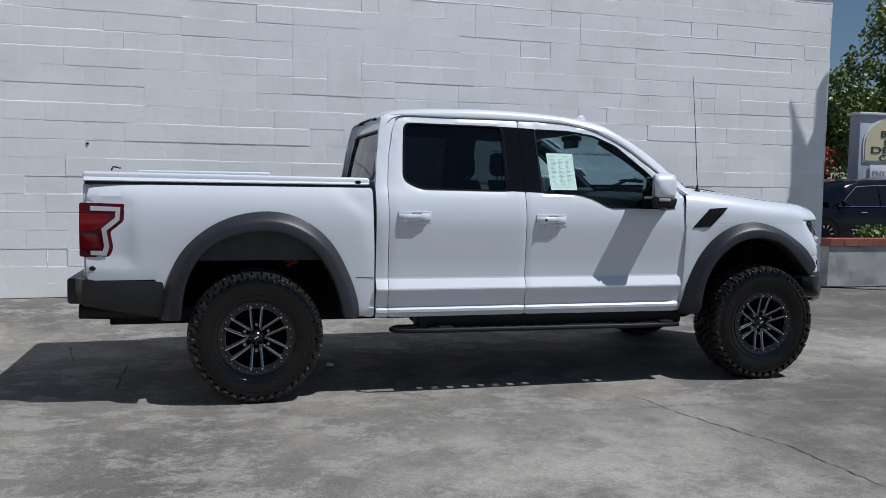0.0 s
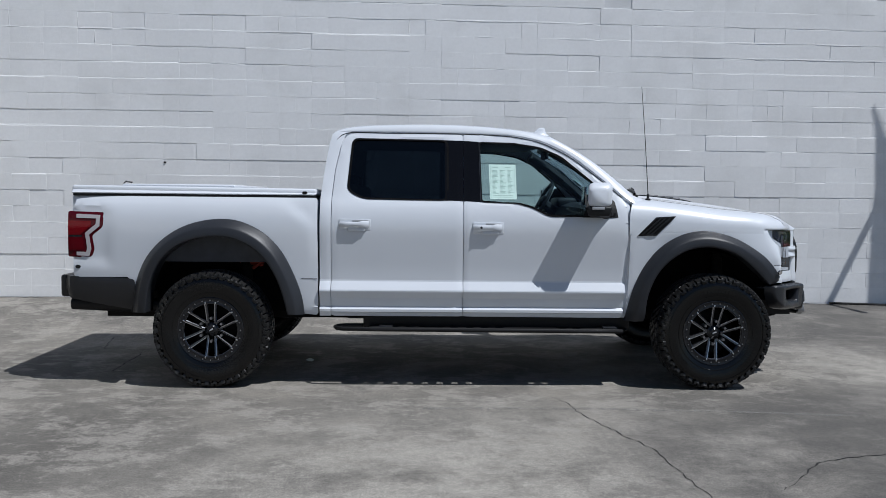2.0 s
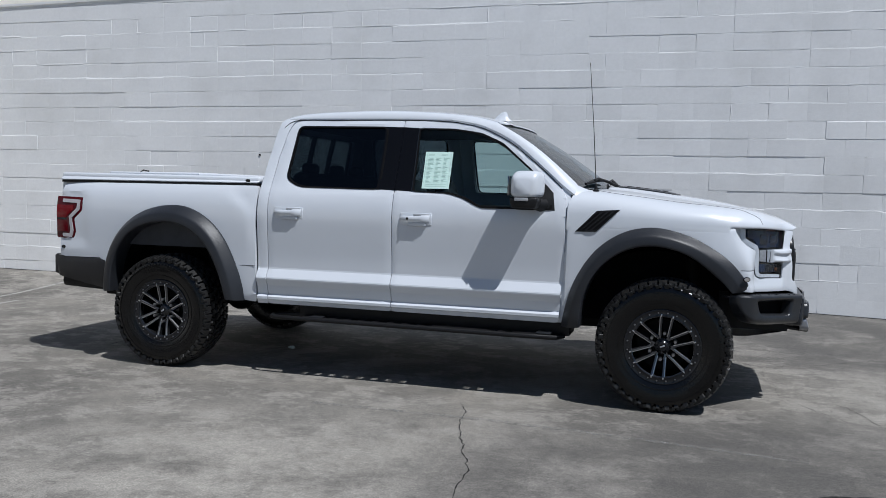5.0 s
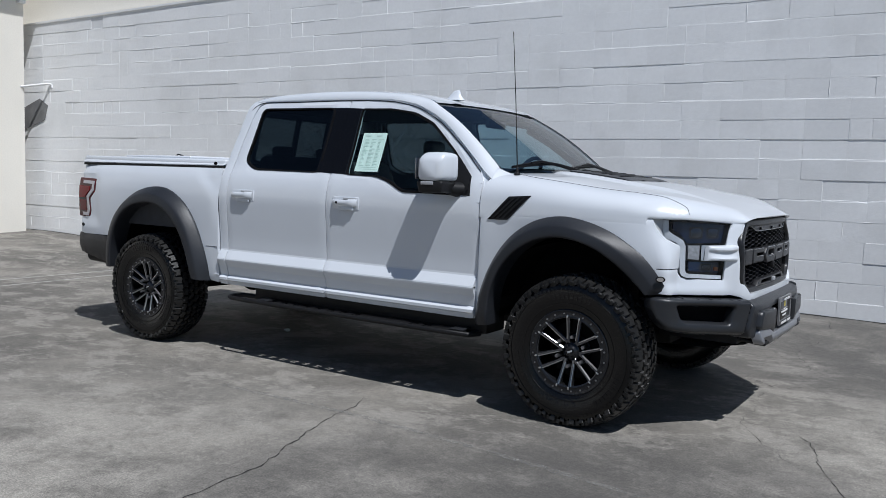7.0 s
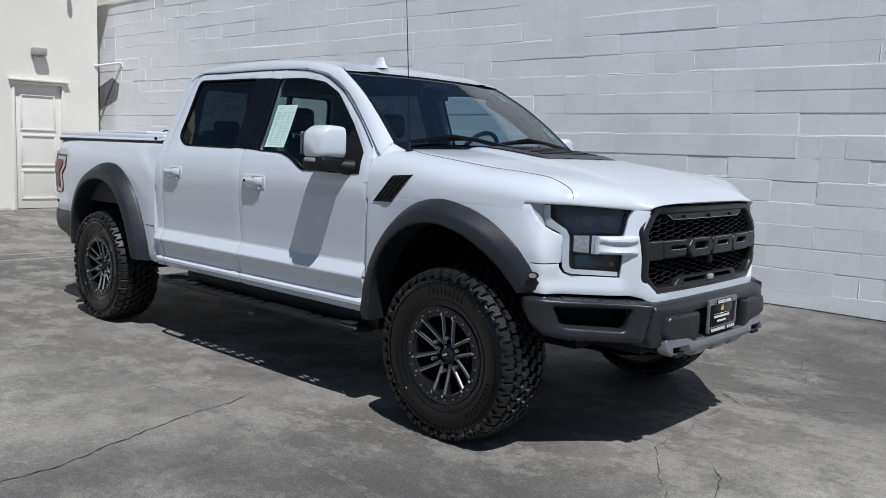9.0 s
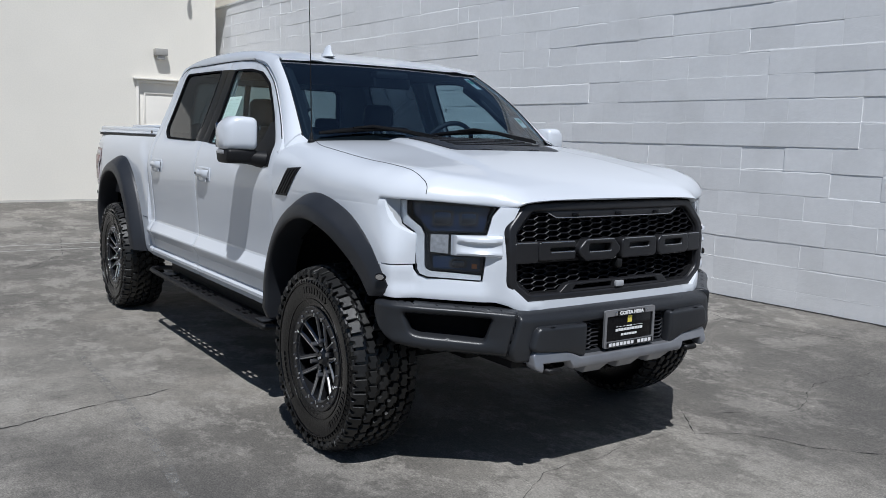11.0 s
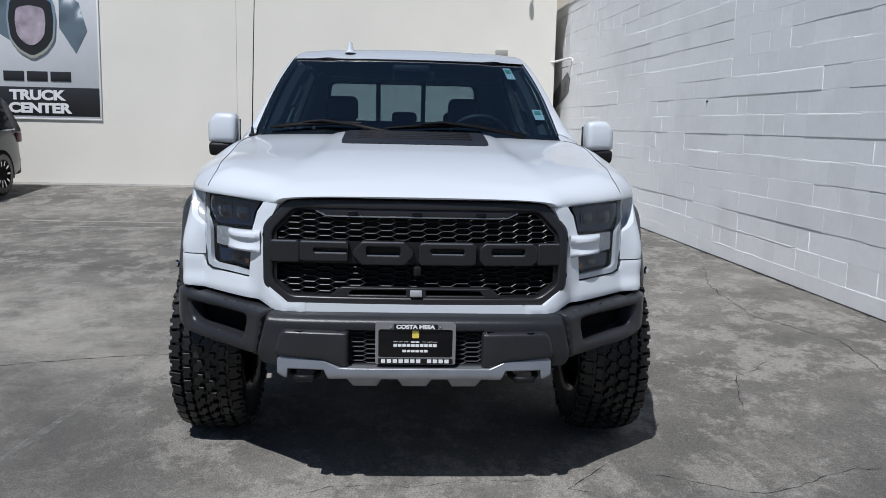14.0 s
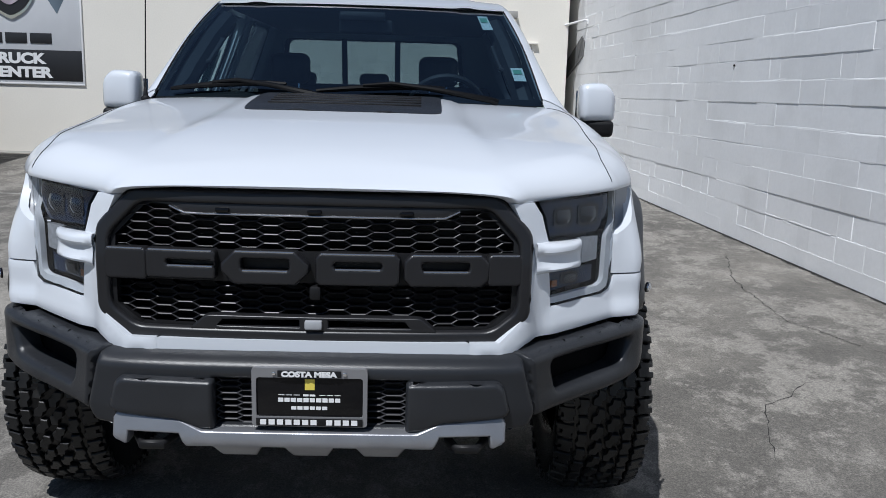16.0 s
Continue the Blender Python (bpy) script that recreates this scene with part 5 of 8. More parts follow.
def build_liner(s, cx, r, guard):
    """Dark liner inside a wheel arch."""
    b3 = bmesh.new()
    rows = []
    for k in range(19):
        a = radians(16 + 148 * k / 18)
        rows.append([(cx + r * math.cos(a) * 1.02, TY + s * y, 0.50 + r * math.sin(a)) for y in (0.955, 0.80, 0.55)])
    grid(b3, rows)
    part("arch_liner", b3, LINER, truck, "black wheel-arch liner")
    b4 = boxed((cx - r, TY + s * 0.53 - 0.01, 0.50), (cx + r, TY + s * 0.53 + 0.01, 0.5 + r))
    part("inner_wall", b4, LINER, truck)
    if guard:
        g = sheet([(-0.40, 0.915), (-0.36, 0.985), (-0.24, 1.07), (0.02, 1.125), (0.24, 1.09), (0.36, 1.01), (0.43, 0.915)], lambda x, z: (x, TY + s * 0.955, z), [], 0.06, 0.02, 0, (0, -s, 0))
        part("arch_guard", g, LINER_GREY, truck, "grey panel inside the rear arch")


for s in (-1, 1):
    build_liner(s, 0.04, 0.58, True)
    build_liner(s, 3.64, 0.53, False)


def cowl_corner(s):
    """White panel that joins the pillar's foot to the wing."""
    b3 = bmesh.new()
    rows = []
    a = Vector(on_side(s, -0.001)(3.11, 1.375))
    b = wind(s, 0.037) + Vector((0, 0, 0.010))
    c = (a + b) / 2 + Vector((0.006, s * 0.008, 0.016))
    for k in range(11):
        t = k / 10
        foot = a * (1 - t) ** 2 + c * 2 * t * (1 - t) + b * t * t - Vector((0.006, 0, 0.001))
        y = min(abs(foot.y - TY), 0.93)
        end = Vector((3.29, foot.y, bonnet_z(3.29, y) - 0.002 - 0.3 * max(0, abs(foot.y - TY) - 0.93)))
        rows.append([Vector((foot.x + (end.x - foot.x) * j / 10, foot.y - s * 0.016 * (1 - t) * min(1, j / 3), foot.z + (end.z - foot.z) * (1 - (1 - j / 10) ** 2.2) - 0.012 * (1 - t) * min(1, j / 3))) for j in range(11)])
    grid(b3, rows)
    part("cowl_corner", b3, WHITE, truck)


mirrored(cowl_corner)

# ---- white nose panel with openings for grille and lamps
G_OUT = [(-0.505, 1.190), (0.505, 1.190), (0.602, 1.085), (0.600, 0.848), (0.520, 0.770), (-0.520, 0.770), (-0.600, 0.848), (-0.602, 1.085)]
G_IN = [(-0.478, 1.150), (0.478, 1.150), (0.562, 1.062), (0.560, 0.868), (0.490, 0.812), (-0.490, 0.812), (-0.560, 0.868), (-0.562, 1.062)]
NOSE_SIDE = [(0.432, 0.746), (0.50, 0.747), (0.535, 0.750), (0.565, 0.755), (0.595, 0.770), (0.635, 0.780), (0.80, 0.785), (0.985, 0.792), (1.045, 0.796), (1.045, 0.923), (0.893, 0.923), (0.889, 0.903), (0.876, 0.882), (0.846, 0.871), (0.672, 0.862),
             (0.664, 0.967), (0.662, 1.055), (0.645, 1.130), (0.617, 1.168), (0.548, 1.168), (0.590, 1.085), (0.588, 0.852), (0.514, 0.783), (0.432, 0.783)]
part("nose_panel", sheet([(-0.43, 0.746), (0.43, 0.746), (0.43, 0.783), (-0.43, 0.783)], lambda y, z: (interp(LX, abs(y)), TY + y, z), [], 0.03, 0.03, 0.003, (-1, 0, 0)), WHITE, truck)


def build_nose(s):
    def place(u, z):
        x, y, z = on_nose(s)(u, z)
        low = ease((0.86 - z) / 0.06) * ease((u - 0.64) / 0.05) * 0.012
        return (x + low, y, z)

    return part("nose_side", sheet(NOSE_SIDE, place, [], 0.014, 0.03, 0.003, (-0.85, -s * 0.5, 0)), WHITE, truck)


nose_sides = dict(zip((-1, 1), mirrored(build_nose)))
# the headlamp glass keeps its own plan: it runs straight back at the top, inside the wing's tip
GLASS_WAY = [0.60, 0.665, 0.76, 0.86, 0.89, 0.92, 0.95, 0.985]
GX = list(zip(GLASS_WAY, [4.446, 4.428, 4.355, 4.276, 4.248, 4.215, 4.181, 4.146]))
GY = list(zip(GLASS_WAY, [0.602, 0.662, 0.758, 0.863, 0.884, 0.890, 0.896, 0.902]))
LAMP = [(0.618, 1.170), (0.645, 1.129), (0.664, 1.056), (0.757, 1.052), (0.765, 1.045), (0.768, 0.975), (0.76, 0.967), (0.664, 0.964), (0.672, 0.862), (0.845, 0.871), (0.876, 0.883), (0.888, 0.905), (0.892, 1.04), (0.905, 1.055), (0.972, 1.085), (0.985, 1.115), (0.985, 1.186), (0.86, 1.190)]


def on_glass(s, out=0.0):
    def f(u, z):
        x, y, x1, y1 = interp(GX, u), interp(GY, u), interp(GX, u + 0.01), interp(GY, u + 0.01)
        d = Vector((x1 - x, y1 - y)).normalized()
        return (x + out * d.y, TY + s * (y - out * d.x), z)
    return f


# the reflected sky's blue is put into this base colour
NAVY = mat("sky_tinted_lamp_glass", (0.009, 0.022, 0.055), 0.05, spec=0.5)
TURN = mat("clear_grey_turn_lens", (0.30, 0.31, 0.33), 0.18, coat=0.5, vary=0.2, scale=60)
BEZEL = mat("pale_lamp_bezel", (0.62, 0.64, 0.67), 0.28, vary=0.06, scale=40)
PROJECTOR = mat("projector_grey", (0.045, 0.05, 0.06), 0.25, metal=0.5)
CELL = mat("lamp_cell_glass", (0.014, 0.020, 0.032), 0.04, spec=0.6, coat=0.4)


def build_lamp(s):
    into = (-0.75, -s * 0.65, 0)
    back = part("headlamp", sheet(grow(LAMP, 0.004), on_glass(s, -0.050), [], 0.03, 0.0, 0, into), LAMP_DARK, truck, "smoked C-shaped headlamp with grey bezel")
    wall = bmesh.new()
    loop = resample(LAMP, 0.03)
    grid(wall, [[on_glass(s, o)(*q) for q in loop] for o in (-0.004, -0.052)], close=True)
    part("housing", wall, LAMP_DARK, back)
    part("lens", sheet(LAMP, on_glass(s, -0.003), [], 0.03, 0, 0, into), LENS, back, "clear smoked lens")
    bez = [(0.980, 1.182), (0.978, 1.112), (0.962, 1.088), (0.900, 1.061), (0.886, 1.043), (0.882, 0.908), (0.871, 0.888), (0.845, 0.877), (0.676, 0.868), (0.676, 0.886), (0.834, 0.897), (0.849, 0.905), (0.855, 0.918), (0.858, 1.048), (0.872, 1.078), (0.926, 1.110), (0.944, 1.126), (0.946, 1.182)]
    part("bezel", sheet(bez, on_glass(s, -0.007), [], 0.02, 0.02, 0.003, into), BEZEL, back, "pale grey bezel strip")
    part("turn_lens", sheet([(0.782, 1.050), (0.838, 1.050), (0.838, 0.978), (0.782, 0.972)], on_glass(s, -0.020), [], 0.03, 0.02, 0.003, into), TURN, back, "pale turn lens")
    part("upper_block", sheet([(0.640, 1.160), (0.930, 1.174), (0.925, 1.130), (0.870, 1.098), (0.838, 1.062), (0.672, 1.066), (0.655, 1.130)], on_glass(s, -0.028), [], 0.03, 0.018, 0.004, into), NAVY, back, "dark glossy lamp block")
    part("lower_block", sheet([(0.680, 0.955), (0.830, 0.962), (0.828, 0.912), (0.680, 0.900)], on_glass(s, -0.026), [], 0.03, 0.018, 0.004, into), NAVY, back)
    cells = ((0.690, 0.752, 1.088, 1.146), (0.768, 0.836, 1.086, 1.150), (0.722, 0.778, 0.914, 0.950))
    for u0, u1, z0, z1 in cells:
        cell = [(u0, z0), (u1, z0), (u1, z1), (u0, z1)]
        rim = part("projector", sheet(rounded(cell, 0.012, 3), on_glass(s, -0.022), [rounded(grow(cell, -0.012), 0.010, 3)], 0.02, 0.014, 0.002, into), PROJECTOR, back, "grey projector frame")
        part("projector_lens", sheet(rounded(grow(cell, -0.011), 0.010, 3), lambda u, z, c=((u0 + u1) / 2, (z0 + z1) / 2): on_glass(s, -0.026 + 0.012 * max(0.0, 1 - ((u - c[0]) / 0.03) ** 2 - ((z - c[1]) / 0.03) ** 2))(u, z), [], 0.008, 0.0, 0, into), CELL, rim, "clear domed lens")
    part("side_reflector", sheet([(0.690, 0.932), (0.708, 0.933), (0.708, 0.914), (0.690, 0.912)], on_glass(s, -0.018), [], 0.02, 0.008, 0.002, into), AMBER, back, "amber reflector")
    # body-colour tongue that reaches into the lamp
    b3 = bmesh.new()
    rows = []
    for k in range(11):
        t = k / 10
        u = 0.622 + 0.138 * t
        x, y = nose_plan(u, 0.9)
        h = 0.044 - 0.003 * t
        lift = 0.034 * math.sin(math.pi * min(1, 0.05 + t * 0.80))
        rows.append([(x + a, TY + s * y, 1.010 + b) for a, b in ((-0.03, -h), (0.004, -h), (lift * 0.8 + 0.004, -h * 0.86), (lift + 0.004, -h * 0.70), (lift * 0.86 + 0.003, -0.022), (lift * 0.62, -0.010), (lift * 0.55, 0.004), (lift * 0.62, 0.012), (lift + 0.004, 0.019), (lift + 0.004, h * 0.70), (lift * 0.8 + 0.004, h * 0.86), (0.004, h), (-0.03, h))])
    vs = grid(b3, rows)
    b3.faces.new(vs[-1])
    part("lamp_tongue", b3, WHITE, nose_sides[s], angle=50)
    # grey filler between the rear tip of the glass and the wing
    b3 = bmesh.new()
    wing_edge = [(1.010, 1.192), (1.007, 1.16), (0.994, 1.115), (0.974, 1.083), (0.938, 1.060), (0.908, 1.048), (0.897, 1.036), (0.894, 1.00)]
    glass_edge = [(0.978, 1.188), (0.978, 1.15), (0.976, 1.115), (0.965, 1.085), (0.930, 1.067), (0.900, 1.055), (0.888, 1.04), (0.886, 1.00)]
    rows = []
    for p, q in zip(wing_edge, glass_edge):
        a = Vector(on_nose(s)(*p)) + Vector((-0.004, -s * 0.004, 0))
        b = Vector(on_glass(s, -0.004)(*q))
        rows.append([a + Vector((-0.02, -s * 0.012, 0))] + [a.lerp(b, t) for t in (0, 0.33, 0.66, 1)])
    grid(b3, rows)
    part("lamp_corner", b3, LAMP_GREY, back, "grey triangular lamp tip")


mirrored(build_lamp)

# ---- grille
grille = part("grille", sheet(rounded(G_OUT, 0.025, 4), lambda y, z: (front_x(y, 1.0) + 0.012 - 0.030 * max(0, z - 1.0) / 0.19, TY + y, z), [rounded(G_IN, 0.025, 4)], 0.014, 0.07, 0.012, (-1, 0, 0), soft=0.011), GRILLE, truck, "dark grey octagonal grille surround", angle=70)
part("grille_back", sheet(G_OUT, lambda y, z: (4.40, TY + y, z), [], 0.12, 0.01, 0, (-1, 0, 0)), BLACK, grille)
inner = grow(G_IN, -0.014)
part("grille_lip", sheet(grow(G_IN, 0.004), lambda y, z: (front_x(y, 1.0) - 0.002 - 0.030 * max(0, z - 1.0) / 0.19, TY + y, z), [inner], 0.03, 0.04, 0.004, (-1, 0, 0)), BLACK, grille)


def honeycomb(clip, flat, wide, h, x_of, bar, deep, holes=()):
    """A net of long flat-topped hexagons inside an outline (y, z): half length of the flats, half width, height."""
    b3 = bmesh.new()
    ys_, zs_ = [p[0] for p in clip], [p[1] for p in clip]
    seen = set()
    pitch, mid = flat + wide, (min(ys_) + max(ys_)) / 2
    n_col, n_row = int((max(ys_) - mid) / pitch) + 2, int((max(zs_) - min(zs_)) / h) + 3
    for c in range(-n_col, n_col + 1):
        for r in range(-1, n_row):
            cy, cz = mid + c * pitch, min(zs_) + h * (r + (0.5 if c % 2 else 0.0))
            p = [(cy + a, cz + b * h / 2) for a, b in ((wide, 0), (flat, 1), (-flat, 1), (-wide, 0), (-flat, -1), (flat, -1))]
            for a, b in zip(p, p[1:] + p[:1]):
                key = tuple(sorted((tuple(round(t, 3) for t in a), tuple(round(t, 3) for t in b))))
                m = ((a[0] + b[0]) / 2, (a[1] + b[1]) / 2)
                if key in seen or not inside(m, list(clip)) or any(inside(m, q) for q in holes):
                    continue
                seen.add(key)
                d = Vector((b[0] - a[0], b[1] - a[1])).normalized() * bar / 2
                q = [(a[0] - d.y, a[1] + d.x), (b[0] - d.y, b[1] + d.x), (b[0] + d.y, b[1] - d.x), (a[0] + d.y, a[1] - d.x)]
                f = [b3.verts.new((x_of(*t) - 0.002, TY + t[0], t[1])) for t in q]
                ridge = [b3.verts.new((x_of(*t), TY + t[0], t[1])) for t in (a, b)]
                g = [b3.verts.new((x_of(*t) - deep, TY + t[0], t[1])) for t in q]
                b3.faces.new((f[0], f[1], ridge[1], ridge[0]))
                b3.faces.new((ridge[0], ridge[1], f[2], f[3]))
                for i in (0, 2):
                    b3.faces.new((f[i], f[i + 1], g[i + 1], g[i]))
    return b3


gx = lambda y, z: front_x(y, 1.0) - 0.022
part("grille_mesh", honeycomb(G_IN, 0.020, 0.040, 0.0245, gx, 0.0048, 0.034), MESH, grille, "black honeycomb mesh", smooth=False, kind="stuff")
part("bar_back", sheet([(-0.572, 0.938), (-0.572, 1.025), (0.572, 1.025), (0.572, 0.938)], lambda y, z: (front_x(y, 1.0) - 0.016, TY + y, z), [], 0.04, 0.02, 0.002, (-1, 0, 0)), BLACK, grille)


# pale metal strips drawn as the highlights along the grille's rounded edges
EDGE_GLINT = mat("pale_edge_highlight", (0.42, 0.43, 0.45), 0.16, metal=0.85)


def bar_block(y0, y1, z0, z1, slot=None, cut=0.03, lift=0.016):
    out = [(y0 + cut, z0), (y1 - cut, z0), (y1, z0 + cut), (y1, z1 - cut), (y1 - cut, z1), (y0 + cut, z1), (y0, z1 - cut), (y0, z0 + cut)]
    hole = [] if slot is None else [rounded([(slot[0], slot[2]), (slot[1], slot[2]), (slot[1], slot[3]), (slot[0], slot[3])], 0.008, 2)]
    blk = part("bar_block", sheet(out, lambda y, z: (front_x(y, 1.0) + lift, TY + y, z), hole, 0.014, 0.04, 0.007, (-1, 0, 0), soft=0.007), GRILLE, grille, "raised dark grey block on the grille bar", angle=55)
    ways = [(y0 + cut + 0.004, y1 - cut - 0.004, z1 - 0.0020)] + ([(slot[0] + 0.004, slot[1] - 0.004, slot[2] - 0.0015)] if slot else [])
    for a, b, z in ways:
        part("block_lip", tube(bmesh.new(), [(front_x(a + (b - a) * k / 6, 1.0) + lift - 0.0022, TY + a + (b - a) * k / 6, z) for k in range(7)], 0.0030, 8), EDGE_GLINT, blk, "pale strip standing in for an edge highlight")


bar_block(-0.575, -0.455, 0.940, 1.028, None, 0.008, 0.012)
bar_block(-0.458, -0.265, 0.948, 1.028, (-0.40, -0.27, 0.985, 1.000), 0.006)
bar_block(-0.250, -0.012, 0.938, 1.031, (-0.195, -0.065, 0.978, 1.010), 0.036, 0.022)
bar_block(0.005, 0.235, 0.938, 1.028, (0.055, 0.185, 0.985, 1.003), 0.012)
bar_block(0.245, 0.480, 0.938, 1.028, (0.295, 0.425, 0.982, 1.006), 0.020)
bar_block(0.475, 0.575, 0.940, 1.028, None, 0.008, 0.012)
low = rounded([(-0.345, 0.806), (-0.295, 0.848), (0.295, 0.848), (0.345, 0.806)], 0.012, 3)
slots = [[(-0.265, 0.818), (-0.25, 0.836), (-0.04, 0.838), (-0.04, 0.818)], [(0.04, 0.818), (0.04, 0.838), (0.25, 0.836), (0.265, 0.818)]]
part("lower_bar", sheet(low, lambda y, z: (front_x(y, 1.0) + 0.008, TY + y, z), slots, 0.012, 0.03, 0.004, (-1, 0, 0), soft=0.004), GRILLE, grille, angle=55)
part("centre_clip", boxed((4.53, TY - 0.024, 0.815), (4.555, TY + 0.024, 0.840), 0.004), LAMP_GREY, grille, "small grey clip")
band = [(-0.470, 1.154), (0.470, 1.154), (0.400, 1.146), (0.355, 1.124), (-0.355, 1.124), (-0.400, 1.146)]
brow_ob = part("upper_band", sheet(band, lambda y, z: (front_x(y, 1.0) - 0.018 + 0.10 * (1.152 - z), TY + y, z), [], 0.02, 0.03, 0.004, (-1, 0, 0)), GRILLE, grille, "smooth dark band above the mesh", angle=42)
part("band_lip", tube(bmesh.new(), [(front_x(y, 1.0) - 0.015, TY + y, z) for y, z in [(-0.395, 1.144), (-0.355, 1.1245)] + [(-0.30 + 0.1 * k, 1.1235) for k in range(7)] + [(0.355, 1.1245), (0.395, 1.144)]], 0.0026, 8), EDGE_GLINT, brow_ob, "pale strip standing in for an edge highlight")
for y in (-0.25, 0.0, 0.25):
    part("marker_lamp", boxed((front_x(y, 1.0) - 0.030, TY + y - 0.020, 1.129), (front_x(y, 1.0) - 0.008, TY + y + 0.020, 1.143), 0.006), GLOSSBLACK, grille, "small dark marker lamp")
part("camera_pod", boxed((4.50, TY - 0.012, 0.895), (4.545, TY + 0.020, 0.935), 0.008), BLACK, grille)

# ---- front bumper
XB = [(0.0, 4.608), (0.25, 4.606), (0.45, 4.598), (0.56, 4.584), (0.62, 4.566), (0.66, 4.55), (0.78, 4.490), (0.90, 4.405), (0.96, 4.33), (0.99, 4.24), (1.0, 4.15)]


def on_bumper(out=0.0):
    def f(y, z):
        roll = 0.10 * max(0.0, (z - 0.715) / 0.05) ** 2 * ease((0.63 - abs(y)) / 0.08)
        tuck = 0.16 * max(0.0, 0.60 - z)
        return (interp(XB, abs(y)) - min(roll, 0.09) - tuck + out, TY + y, z)
    return f


mid_out = rounded([(-0.575, 0.758), (0.575, 0.758), (0.618, 0.590), (0.600, 0.548), (0.36, 0.535), (-0.36, 0.535), (-0.600, 0.548), (-0.618, 0.590)], 0.015, 2)
mid_hole = [(-0.262, 0.556), (-0.262, 0.690), (0.262, 0.690), (0.262, 0.556)]
bump = part("front_bumper", sheet(mid_out, on_bumper(), [mid_hole], 0.012, 0.10, 0.008, (-1, 0, 0), soft=0.010), FLARE, truck, "dark grey off-road steel bumper", angle=60)
part("bumper_core", boxed((4.05, TY - 0.55, 0.50), (4.49, TY + 0.55, 0.745)), BLACK, bump)
part("bumper_net", honeycomb([(-0.262, 0.556), (-0.262, 0.690), (0.262, 0.690), (0.262, 0.556)], 0.020, 0.036, 0.0186, lambda y, z: 4.583, 0.0045, 0.02, [[(-0.14, 0.5), (0.14, 0.5), (0.14, 0.8), (-0.14, 0.8)]]), NET, bump, "black honeycomb net", smooth=False, kind="stuff")


CORNER_WAY = [(0.0, 0.598, 4.578), (0.101, 0.672, 4.508), (0.246, 0.785, 4.416), (0.340, 0.862, 4.360), (0.424, 0.928, 4.306), (0.465, 0.957, 4.277), (0.516, 0.992, 4.238), (0.567, 1.012, 4.190), (0.610, 1.018, 4.148)]
CY, CX = [(a, b) for a, b, c in CORNER_WAY], [(a, c) for a, b, c in CORNER_WAY]


def build_corner(s):
    into = (-0.75, -s * 0.66, 0)
    out = rounded([(0.0, 0.757), (0.560, 0.781), (0.604, 0.774), (0.608, 0.72), (0.575, 0.645), (0.52, 0.602), (0.44, 0.584), (0.246, 0.570), (0.04, 0.560)], 0.012, 3)
    hole = rounded([(0.105, 0.721), (0.462, 0.732), (0.432, 0.662), (0.405, 0.650), (0.135, 0.630)], 0.012, 3)
    edge_top = lambda u: 0.757 + 0.042 * u
    edge_low = lambda u: interp([(0.0, 0.558), (0.25, 0.569), (0.44, 0.583), (0.52, 0.602), (0.575, 0.645), (0.61, 0.70)], u)

    def place(u, z):
        x, y = interp(CX, u), interp(CY, u)
        x1, y1 = interp(CX, u + 0.01), interp(CY, u + 0.01)
        d = Vector((x1 - x, y1 - y)).normalized()
        n = Vector((d.y, -d.x))
        back = 0.022 * max(0.0, 1 - (edge_top(u) - z) / 0.022) ** 2 + 0.040 * max(0.0, 1 - (z - edge_low(u)) / 0.030) ** 2
        back += 0.006 * ease((0.014 - u) / 0.014)
        back += 0.014 * math.exp(-(((u - 0.28) / 0.19) ** 4 + ((z - 0.682 - 0.05 * (u - 0.28)) / 0.052) ** 4))
        return (x - back * n.x, TY + s * (y - back * n.y), z)

    c = part("bumper_corner", sheet(out, place, [hole], 0.0095, 0.07, 0.016, into, soft=0.015), FLARE, bump, "dark grey bumper end with air slot", angle=60)
    part("slot_back", sheet(grow(hole, 0.03), lambda u, z: Vector(place(u, z)) + Vector((-0.06, -s * 0.05, 0)), [], 0.05, 0.01, 0, into), LINER, c)
    part("bumper_top", sheet([(0.0, 0.0), (0.60, 0.0), (0.60, 0.07), (0.0, 0.07)], lambda u, w: (interp(CX, u) - 0.045 - w * 0.8, TY + s * (interp(CY, u) - 0.040 - w * 0.7), edge_top(u) - 0.024), [], 0.03, 0.01, 0, (0, 0, -1)), FLARE, c)
    m = (lambda lp: [(s * y, z) for y, z in lp])
    pad = rounded([(0.258, 0.690), (0.508, 0.694), (0.528, 0.675), (0.546, 0.605), (0.525, 0.588), (0.362, 0.574), (0.298, 0.548), (0.258, 0.546)], 0.012, 3)
    part("pad", sheet(m(pad), on_bumper(0.028), [], 0.014, 0.04, 0.014, (-1, 0, 0), soft=0.013), FLARE, bump, "raised grey bumper pad", angle=60)
    b3 = tube(bmesh.new(), [(4.42, TY + s * 0.385, 0.525), (4.575, TY + s * 0.380, 0.510), (4.616, TY + s * 0.40, 0.503), (4.616, TY + s * 0.455, 0.503), (4.575, TY + s * 0.478, 0.510), (4.42, TY + s * 0.475, 0.525)], 0.013, 10)
    part("tow_hook", b3, BLACK, bump, "black tow hook")


mirrored(build_corner)
lobes = []
for y0 in (-0.262, -0.068, 0.126):
    lobes += [(y0, 0.505), (y0 + 0.020, 0.467), (y0 + 0.113, 0.467), (y0 + 0.133, 0.505)]
skid_top = [(0.534, 0.575), (0.522, 0.592), (0.352, 0.577), (0.290, 0.550), (0.0, 0.550)]
skid_top = skid_top + [(-y, z) for y, z in reversed(skid_top[:-1])]
